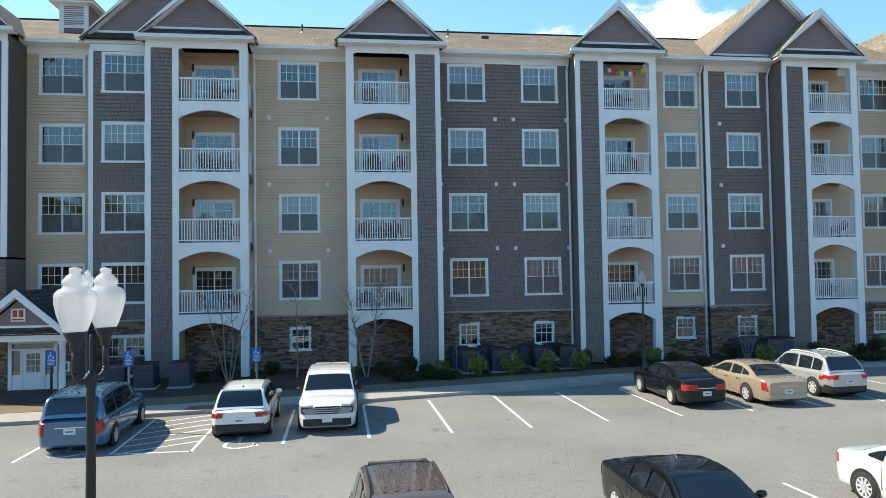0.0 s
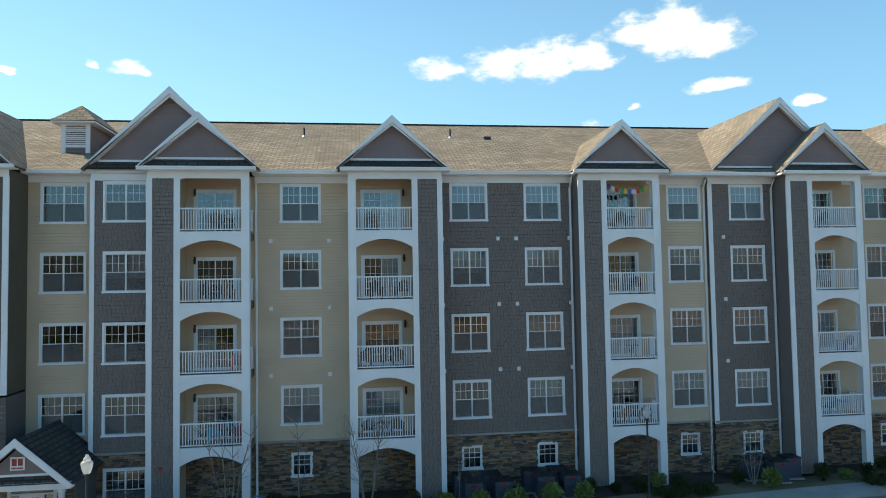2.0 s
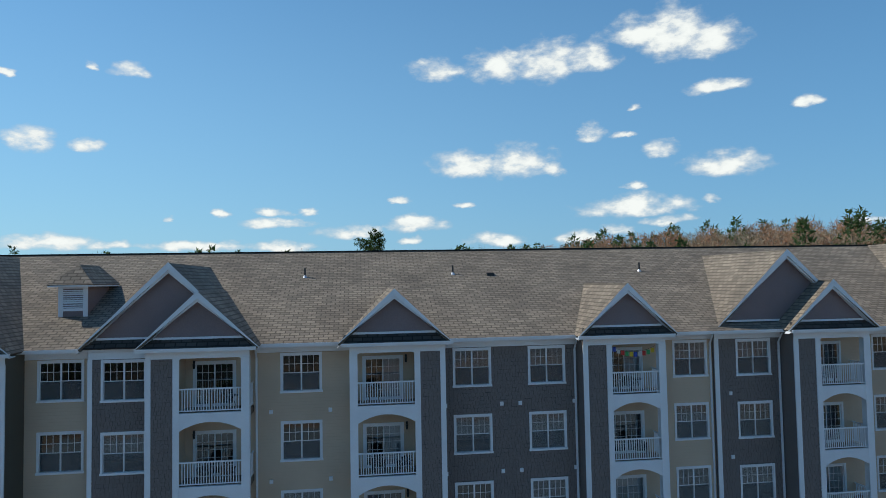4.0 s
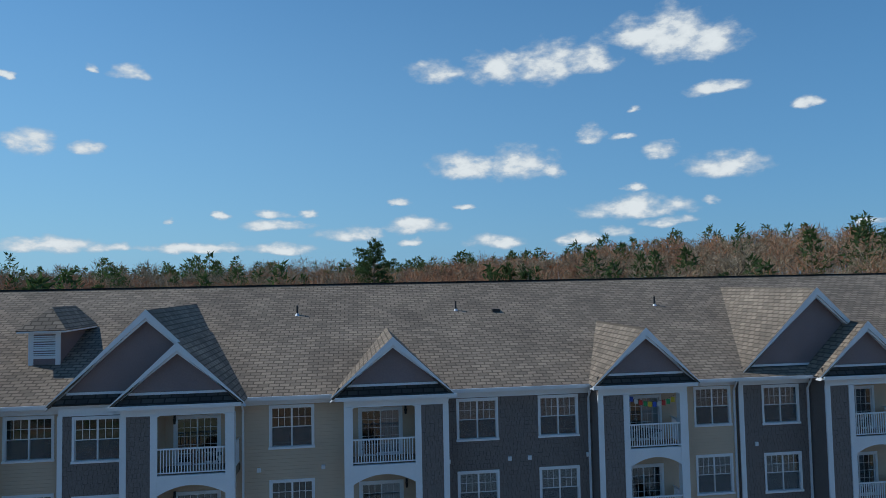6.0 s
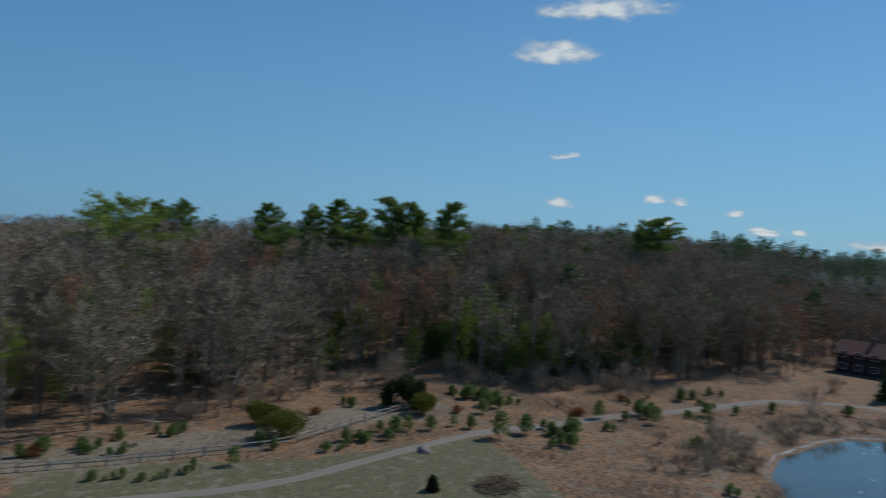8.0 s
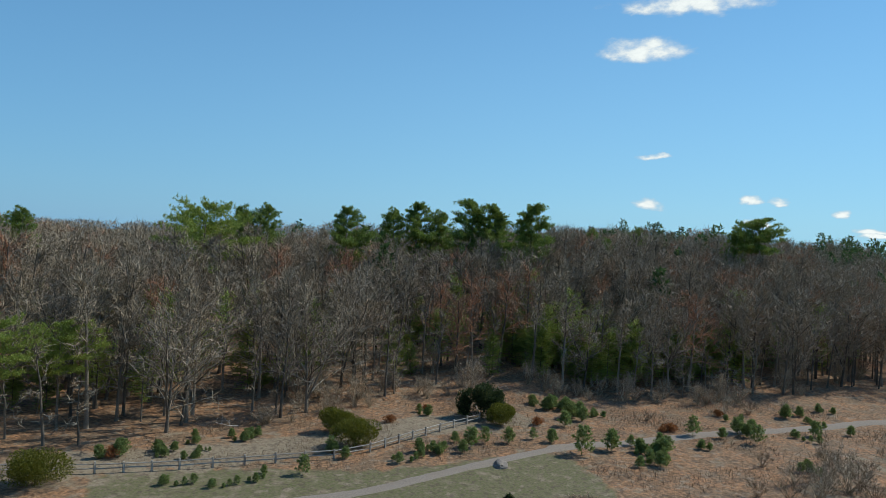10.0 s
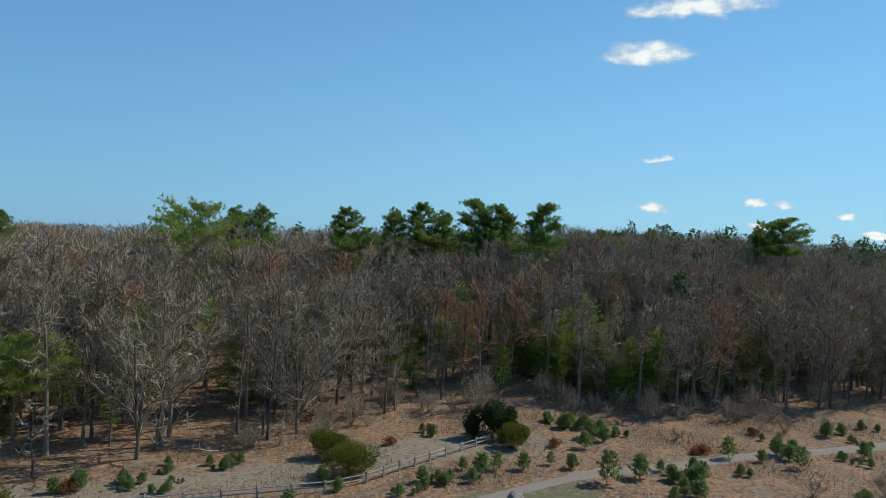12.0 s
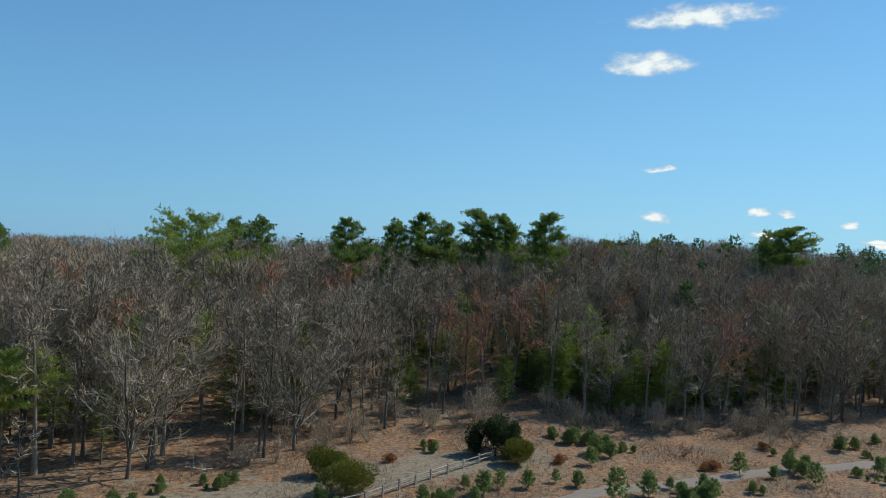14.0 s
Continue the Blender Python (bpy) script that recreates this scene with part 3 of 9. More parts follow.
# parking lot, kerb, pavement and planting bed
KERB = [(-60, -12.2), (-30, -10.5), (-17.7, -9.7), (-13.2, -9.3), (-4.8, -8.1), (-2, -7.55), (1.6, -6.9), (7.3, -5.75), (13.5, -4.75), (21, -4.1), (45, -2.6)]


def kerb_y(x):
    for (x0, y0), (x1, y1) in zip(KERB, KERB[1:]):
        if x <= x1:
            return y0 + (y1 - y0) * (x - x0) / (x1 - x0)
    return KERB[-1][1]


def strip(name, off0, off1, z0, z1, m, label, x0=-44, x1=45):
    """A level band that follows the kerb line."""
    b = Build()
    stops = [x0] + [k[0] for k in KERB if x0 < k[0] < x1] + [x1]
    for a, c in zip(stops, stops[1:]):
        ya, yc = kerb_y(a), kerb_y(c)
        lo = [(a, ya + off0, z1), (c, yc + off0, z1), (c, yc + off1, z1), (a, ya + off1, z1)]
        b.face(lo)
        b.face([(a, ya + off0, z0), (c, yc + off0, z0), (c, yc + off0, z1), (a, ya + off0, z1)])
    return tagged(part(name, b, m), label, name, kind="structure")


b = Build()
stops = [-44] + [k[0] for k in KERB if -44 < k[0] < 45] + [45]
for a, c in zip(stops, stops[1:]):
    b.face([(a, -60, 0), (c, -60, 0), (c, kerb_y(c) + 0.02, 0), (a, kerb_y(a) + 0.02, 0)])
tagged(part("road", b, ASPHALT), "sun-bleached grey asphalt of a parking lot", "parking lot", kind="structure")
strip("kerb", 0, 0.17, -0.05, 0.14, CONCRETE, "pale concrete kerb along the parking bays")
strip("pavement", 0.178, 1.75, 0.0, 0.135, CONCRETE, "pale concrete footpath in slabs along the building")
GRASS_DRY = mat("thin_spring_grass", (0.14, 0.115, 0.058), 0.95, 0.6, 0.6, 20, 0.8, col2=(0.20, 0.15, 0.09), depth=0.04)
strip("verge", 1.754, 3.6, 0.0, 0.15, GRASS_DRY, "thin dry grass verge beside the footpath")
b = Build()
for a, c in zip(stops, stops[1:]):
    b.face([(a, kerb_y(a) + 3.4, 0.154), (c, kerb_y(c) + 3.4, 0.154), (c, 1.5, 0.32), (a, 1.5, 0.32)])
tagged(part("planting_bed", b, MULCH), "dark bark mulch planting bed along the wall", "mulch bed", kind="structure")

# ---- apartment building ----
building = thing("apartment_building", "four-storey apartment block with tan and charcoal siding over stone", "apartment building")
HEADS = [5.99, 9.52, 13.05, 16.57]
EAVE, SLOPE = 17.12, 0.447


def holes_cells(x0, x1, z0, z1, holes):
    xs = sorted({x0, x1, *[min(max(h[k], x0), x1) for h in holes for k in (0, 1)]})
    zs = sorted({z0, z1, *[min(max(h[k], z0), z1) for h in holes for k in (2, 3)]})
    for a, c in zip(xs, xs[1:]):
        for d, e in zip(zs, zs[1:]):
            mx, mz = (a + c) / 2, (d + e) / 2
            if not any(h[0] < mx < h[1] and h[2] < mz < h[3] for h in holes):
                yield a, c, d, e


def gaps(x0, x1, z, holes):
    cut = sorted((max(h[0], x0), min(h[1], x1)) for h in holes if h[2] < z < h[3] and h[1] > x0 and h[0] < x1)
    at = x0
    for a, c in cut:
        if a > at:
            yield at, a
        at = max(at, c)
    if at < x1:
        yield at, x1


def siding(x0, x1, y, z0, z1, holes, m, parent, board=0.17, shakes=False, name="wall", seed=1):
    """A wall facing -y: a backing with real openings and lapped boards, or staggered shakes, on it."""
    rnd = random.Random(seed)
    b = Build()
    for a, c, d, e in holes_cells(x0, x1, z0, z1, holes):
        b.box(a, c, y, y + 0.18, d, e, 1 if shakes else 0)
    z = z0
    while z < z1 - 0.01:
        top = min(z + board, z1)
        for a, c in gaps(x0, x1, (z + top) / 2, holes):
            if shakes:
                x = a
                while x < c:
                    w = min(rnd.uniform(0.14, 0.26), c - x)
                    drop = rnd.uniform(-0.012, 0.012)
                    g = 0.006
                    b.face([(x + g, y - 0.034, z + 0.012 + drop), (x + w - g, y - 0.034, z + 0.012 + drop), (x + w - g, y - 0.006, top + 0.004), (x + g, y - 0.006, top + 0.004)])
                    b.face([(x + g, y - 0.001, z + 0.012 + drop), (x + w - g, y - 0.001, z + 0.012 + drop), (x + w - g, y - 0.034, z + 0.012 + drop), (x + g, y - 0.034, z + 0.012 + drop)])
                    x += w
            else:
                b.face([(a, y - 0.036, z), (c, y - 0.036, z), (c, y - 0.012, top - 0.02), (a, y - 0.012, top - 0.02)])
                b.face([(a, y - 0.003, z), (c, y - 0.003, z), (c, y - 0.036, z), (a, y - 0.036, z)])
        z = top
    return part(name, b, [m, FELT] if shakes else m, parent)


def side_siding(x, y0, y1, z0, z1, m, parent, face=1, board=0.17, name="wall"):
    """A wall in the plane x, facing +x (face=1) or -x."""
    b = Build()
    b.box(min(x, x - 0.18 * face), max(x, x - 0.18 * face), y0, y1, z0, z1)
    z = z0
    while z < z1 - 0.01:
        top = min(z + board, z1)
        o, i = x + 0.02 * face, x + 0.003 * face
        b.face([(o, y0, z), (o, y1, z), (i, y1, top), (i, y0, top)][:: face])
        b.face([(i, y0, z), (i, y1, z), (o, y1, z), (o, y0, z)][:: face])
        z = top
    return part(name, b, m, parent)


APART, LOOSE = (-8.4, -2.6, 0.3, 3.3), []


def stonework(x0, x1, y, z0, z1, holes, parent, seed=3, name="stone_veneer"):
    """Dry-laid ledge stones of uneven length, height and depth on a dark backing."""
    mine = []
    rnd = random.Random(seed)
    b = Build()
    for a, c, d, e in holes_cells(x0, x1, z0, z1, holes):
        b.box(a, c, y, y + 0.18, d, e, 1)
    z = z0
    while z < z1 - 0.02:
        h = min(rnd.uniform(0.055, 0.125), z1 - z)
        for a, c in gaps(x0, x1, z + h / 2, holes):
            x = a
            while x < c - 0.01:
                w = min(rnd.uniform(0.12, 0.46), c - x)
                o = rnd.uniform(0.02, 0.085)
                q = 0.008
                f, k = y - o, y + 0.0
                p = [(x + q, f, z + q), (x + w - q, f, z + q), (x + w - q, f, z + h - q), (x + q, f, z + h - q)]
                r = [(x + 0.002, k, z + 0.002), (x + w - 0.002, k, z + 0.002), (x + w - 0.002, k, z + h - 0.002), (x + 0.002, k, z + h - 0.002)]
                if APART[0] < x < APART[1] and APART[2] < z < APART[3] and len(LOOSE) + len(mine) < 300:
                    mine.append((x, w, y, o, z, h))
                    x += w
                    continue
                i = len(b.v)
                b.v += p + r
                for t in ((0, 1, 2, 3), (4, 5, 1, 0), (5, 6, 2, 1), (6, 7, 3, 2), (7, 4, 0, 3)):
                    b.f.append(tuple(i + s for s in t))
                    b.m.append(0)
                    b.uv.append([(0, 0)] * 4)
                x += w
        z += h
    veneer = part(name, b, [STONE, MORTAR], parent, "brown and grey ledge stone veneer", kind="stuff")
    LOOSE.extend((veneer, *m) for m in mine)
    return veneer


def window_part(parent, x0, x1, y, z0, z1, units=2, grille=True, style=0):
    """A double-hung window with trim, sashes, muntins and panes; style sets the blinds behind it."""
    b = Build()
    t = 0.105
    b.box(x0, x1, y - 0.05, y + 0.05, z1 - t - 0.02, z1)
    b.box(x0, x0 + t, y - 0.048, y + 0.05, z0 + t, z1 - t - 0.02)
    b.box(x1 - t, x1, y - 0.048, y + 0.05, z0 + t, z1 - t - 0.02)
    win = part("window", b, WHITE, parent)
    b = Build()
    b.box(x0 - 0.03, x1 + 0.03, y - 0.085, y + 0.05, z0, z0 + t)
    part("sill", b, WHITE, win)
    ix0, ix1, iz0, iz1 = x0 + t, x1 - t, z0 + t, z1 - t - 0.02
    w = (ix1 - ix0) / units
    bars, panes = Build(), []
    mid = (iz0 + iz1) / 2 + 0.02
    for k in range(units):
        a, c = ix0 + k * w, ix0 + (k + 1) * w
        e = 0.045 if units > 1 else 0.04
        for s0, s1, yy in ((iz0, mid, y + 0.03), (mid - 0.035, iz1, y + 0.005)):
            bars.box(a, a + e, yy, yy + 0.03, s0, s1)
            bars.box(c - e, c, yy, yy + 0.03, s0, s1)
            bars.box(a + e, c - e, yy, yy + 0.03, s0, s0 + 0.04)
            bars.box(a + e, c - e, yy, yy + 0.03, s1 - 0.04, s1)
            panes.append((a + e, c - e, yy + 0.015, s0 + 0.04, s1 - 0.04))
        if grille:
            for g in (1, 2):
                xg = a + e + (c - a - 2 * e) * g / 3
                bars.box(xg - 0.011, xg + 0.011, y - 0.002, y + 0.018, mid + 0.005, iz1 - 0.04)
                if units == 1:
                    bars.box(xg - 0.011, xg + 0.011, y + 0.023, y + 0.043, iz0 + 0.04, mid - 0.04)
            zg = (mid + iz1 - 0.03) / 2
            bars.box(a + e, c - e, y - 0.002, y + 0.018, zg - 0.011, zg + 0.011)
    part("sash", bars, WHITE, win)
    if units == 2:
        for k in range(units):
            a, c = ix0 + k * w, ix0 + (k + 1) * w
            g = Build()
            g.face([(a + 0.03, y - 0.008, iz0 + 0.02), (c - 0.03, y - 0.008, iz0 + 0.02), (c - 0.03, y - 0.008, mid - 0.03), (a + 0.03, y - 0.008, mid - 0.03)])
            part("insect_screen", g, SCREEN, win, "fine grey insect screen")
    for a, c, yy, s0, s1 in panes:
        g = Build()
        g.face([(a, yy, s0), (c, yy, s0), (c, yy, s1), (a, yy, s1)])
        part("pane", g, GLASS, win).visible_shadow = False
    if style:
        g = Build()
        drop = {1: iz0, 2: mid, 3: iz0 + (iz1 - iz0) * 0.35}[style]
        z = iz1
        while z > drop:
            g.face([(ix0, y + 0.13, z - 0.028), (ix1, y + 0.13, z - 0.028), (ix1, y + 0.105, z), (ix0, y + 0.105, z)])
            z -= 0.03
        part("blind", g, CURTAIN, win, "lowered white slatted blind")
    return win


def corner_board(x0, x1, y, z0, z1, parent, depth=0.05):
    b = Build()
    b.box(x0, x1, y - depth, y + 0.02, z0, z1)
    return part("corner_board", b, WHITE, parent)


def gable(parent, xc, half, y, peak, base=EAVE, back=None, slope=None, mat_wall=PURPLE, pent=True, attic=False):
    """A cross gable: plum siding in a white rake frame, a strip of pent roof at its foot, and two shingled slopes."""
    over = 0.42
    y0 = y - over
    k = (peak - base) / half
    ridge_y = (peak - EAVE) / SLOPE - 0.6 + 1.5 if back is None else back
    g = Build()
    for s in (-1, 1):
        g.roof([(xc + s * half, y0, base), (xc, y0, peak), (xc, ridge_y, peak), (xc + s * half, ridge_y, base)], (0, 1, 0), (-s, 0, k), 0, 0.12)
    part("roof", g, SHINGLE, parent)
    # siding triangle
    w = Build()
    inner_half, z = half - 0.25, base + 0.08
    top = base + k * (half - 0.02) - 0.25
    while z < top:
        zz = min(z + 0.16, top)
        ha, hb = (top - z) / k, max(0.0, (top - zz) / k)
        w.face([(xc - ha, y - 0.02, z), (xc + ha, y - 0.02, z), (xc + hb, y - 0.003, zz), (xc - hb, y - 0.003, zz)])
        w.face([(xc - ha, y - 0.003, z), (xc + ha, y - 0.003, z), (xc + ha, y - 0.02, z), (xc - ha, y - 0.02, z)])
        z = zz
    w.face([(xc - half, y + 0.02, base), (xc + half, y + 0.02, base), (xc, y + 0.02, peak - 0.1)])
    part("gable_wall", w, mat_wall, parent)
    # rake boards with a lower moulding, and the soffit behind
    r = Build()
    for s in (-1, 1):
        a, c = Vector((xc + s * (half + 0.05), 0, base - 0.02)), Vector((xc, 0, peak + 0.03))
        d = (c - a).normalized()
        n = Vector((0, 0, -0.30 * math.hypot(1, k)))
        for off, depth, yy in ((0.0, 0.30, y0 - 0.03), (0.30, 0.12, y0 + 0.06)):
            n0, n1 = Vector((0, 0, -off * math.hypot(1, k) * 0.9)), Vector((0, 0, -(off + depth) * math.hypot(1, k) * 0.9))
            pts = [a + n0, c + n0, c + n1, a + n1]
            f = [(p.x, yy, max(p.z, base - 0.05)) for p in pts]
            q = [(p.x, yy + 0.05, max(p.z, base - 0.05)) for p in pts]
            r.face(f if s < 0 else f[::-1])
            r.face(q)
            r.face([f[3], f[2], q[2], q[3]])
        lo = Vector((0, 0, -0.36))
        f = [(a.x, y0, a.z + lo.z * 0.5), (c.x, y0, c.z + lo.z), (c.x, y, c.z + lo.z), (a.x, y, a.z + lo.z * 0.5)]
        r.face(f)
    part("rake_board", r, WHITE, parent)
    if pent:
        p = Build()
        hw = half - 0.32
        p.roof([(xc - half + 0.1, y0 + 0.02, base + 0.03), (xc + half - 0.1, y0 + 0.02, base + 0.03), (xc + hw, y - 0.02, base + 0.42), (xc - hw, y - 0.02, base + 0.42)], (1, 0, 0), (0, 0.4, 0.39), 0, 0.05)
        part("pent_roof", p, DARK_SHINGLE, parent)
        t = Build()
        ht = half - 0.5 - 0.4 / k
        t.box(xc - ht - 0.2, xc + ht + 0.2, y - 0.05, y, base + 0.42, base + 0.53)
        part("trim_board", t, WHITE, parent)


def eave(parent, x0, x1, y, over=0.45, left=False, right=False):
    """Frieze, soffit and gutter along a wall's head."""
    b = Build()
    b.box(x0, x1, y - 0.04, y + 0.02, 16.6, 16.95)
    b.box(x0 - (over if left else 0), x1 + (over if right else 0), y - over, y + 0.05, 16.95, 16.99)
    part("soffit", b, WHITE, parent)
    g = Build()
    gx0, gx1 = x0 - (over if left else 0), x1 + (over if right else 0)
    g.box(gx0, gx1, y - over - 0.12, y - over, 16.97, 17.13)
    g.box(gx0, gx1, y - over - 0.15, y - over - 0.12, 17.07, 17.14)
    part("gutter", g, WHITE, parent)


def downspout(parent, x, y, z0=0.4, z1=16.9):
    b = Build()
    b.box(x - 0.05, x + 0.05, y - 0.11, y - 0.03, z0, z1 - 0.55)
    b.tube((x, y - 0.07, z1 - 0.55), (x, y - 0.42, z1 - 0.05), 0.05, 0.05, 6)
    b.tube((x, y - 0.07, z0), (x, y - 0.3, z0 - 0.12), 0.05, 0.05, 6)
    part("downspout", b, WHITE, parent)


def vent_cap(parent, x, y, z):
    b = Build()
    b.box(x - 0.09, x + 0.09, y - 0.09, y, z - 0.1, z + 0.1)
    b.box(x - 0.07, x + 0.07, y - 0.13, y - 0.02, z + 0.03, z + 0.08)
    part("vent_cap", b, WHITE, parent)


def plain_section(x0, x1, y, m, windows, base_windows=(), stone_top=3.15, shakes=False, seed=1, styles=()):
    holes = []
    k = 0
    for a, c in windows:
        for head in HEADS:
            holes.append((a + 0.05, c - 0.05, head - 2.05, head - 0.05))
    low = [(a + 0.04, c - 0.04, 1.27, 2.48) for a, c in base_windows]
    siding(x0, x1, y, stone_top, 16.62, holes, m, building, 0.2 if shakes else 0.17, shakes, seed=seed)
    stonework(x0, x1, y, 0.1, stone_top - 0.1, low, building, seed)
    b = Build()
    b.box(x0, x1, y - 0.1, y + 0.02, stone_top - 0.1, stone_top)
    part("water_table", b, CONCRETE, building)
    for a, c in windows:
        for head in HEADS:
            window_part(building, a, c, y, head - 2.08, head, 2, True, styles[k % len(styles)] if styles else 0)
            k += 1
    for a, c in base_windows:
        window_part(building, a, c, y, 1.23, 2.52, 1, True)


def balcony(parent, x0, x1, y, z, depth, seed=0):
    """A railing of square balusters between two rails."""
    b = Build()
    b.box(x0, x1, y - 0.035, y + 0.035, z + 1.12, z + 1.19)
    rail = part("railing", b, WHITE, parent)
    b = Build()
    b.box(x0, x1, y - 0.03, y + 0.03, z + 0.08, z + 0.13)
    part("bottom_rail", b, WHITE, rail)
    n = round((x1 - x0) / 0.125)
    for k in range(1, n):
        x = x0 + (x1 - x0) * k / n
        me = BALUSTER
        ob = part("baluster", me, WHITE, rail)
        ob.location = (x, y, z + 0.13)


bal = Build()
bal.box(-0.02, 0.02, -0.02, 0.02, 0, 0.99)
BALUSTER = bal.mesh("baluster", [WHITE])


def sliding_door(parent, x0, x1, y, z, seed):
    rnd = random.Random(seed)
    b = Build()
    t, h = 0.13, 2.32
    b.box(x0, x0 + t, y - 0.05, y + 0.03, z, z + h)
    b.box(x1 - t, x1, y - 0.05, y + 0.03, z, z + h)
    b.box(x0 + t, x1 - t, y - 0.05, y + 0.03, z + h - t, z + h)
    b.box(x0 + t, x1 - t, y - 0.05, y + 0.03, z, z + 0.06)
    door = part("sliding_door", b, WHITE, parent)
    mid = (x0 + x1) / 2
    s, g = Build(), []
    for a, c, yy in ((x0 + t, mid + 0.03, y - 0.01), (mid - 0.03, x1 - t, y + 0.025)):
        s.box(a, a + 0.06, yy, yy + 0.03, z + 0.06, z + h - t)
        s.box(c - 0.06, c, yy, yy + 0.03, z + 0.06, z + h - t)
        s.box(a + 0.06, c - 0.06, yy, yy + 0.03, z + 0.06, z + 0.14)
        s.box(a + 0.06, c - 0.06, yy, yy + 0.03, z + h - t - 0.06, z + h - t)
        p = Build()
        p.face([(a + 0.06, yy + 0.015, z + 0.14), (c - 0.06, yy + 0.015, z + 0.14), (c - 0.06, yy + 0.015, z + h - t - 0.06), (a + 0.06, yy + 0.015, z + h - t - 0.06)])
        part("pane", p, DOOR_GLASS, door).visible_shadow = False
        for q in (1, 2):
            xx = a + 0.06 + (c - a - 0.12) * q / 3
            s.box(xx - 0.01, xx + 0.01, yy - 0.003, yy + 0.012, z + 0.14, z + h - t - 0.06)
        for q in (1, 2, 3, 4):
            zz = z + 0.14 + (h - t - 0.2) * q / 5
            s.box(a + 0.06, c - 0.06, yy - 0.003, yy + 0.012, zz - 0.01, zz + 0.01)
    part("sash", s, WHITE, door)
    if rnd.random() < 0.6:
        c = Build()
        a0, a1 = (x0 + t, mid) if rnd.random() < 0.5 else (mid, x1 - t)
        if rnd.random() < 0.4:
            a0, a1 = x0 + t, x1 - t
        x = a0
        while x < a1:
            c.face([(x, y + 0.16, z + 0.1), (x + 0.085, y + 0.13, z + 0.1), (x + 0.085, y + 0.13, z + h - t), (x, y + 0.16, z + h - t)])
            x += 0.09
        part("blind", c, CURTAIN, door, "vertical white blind")


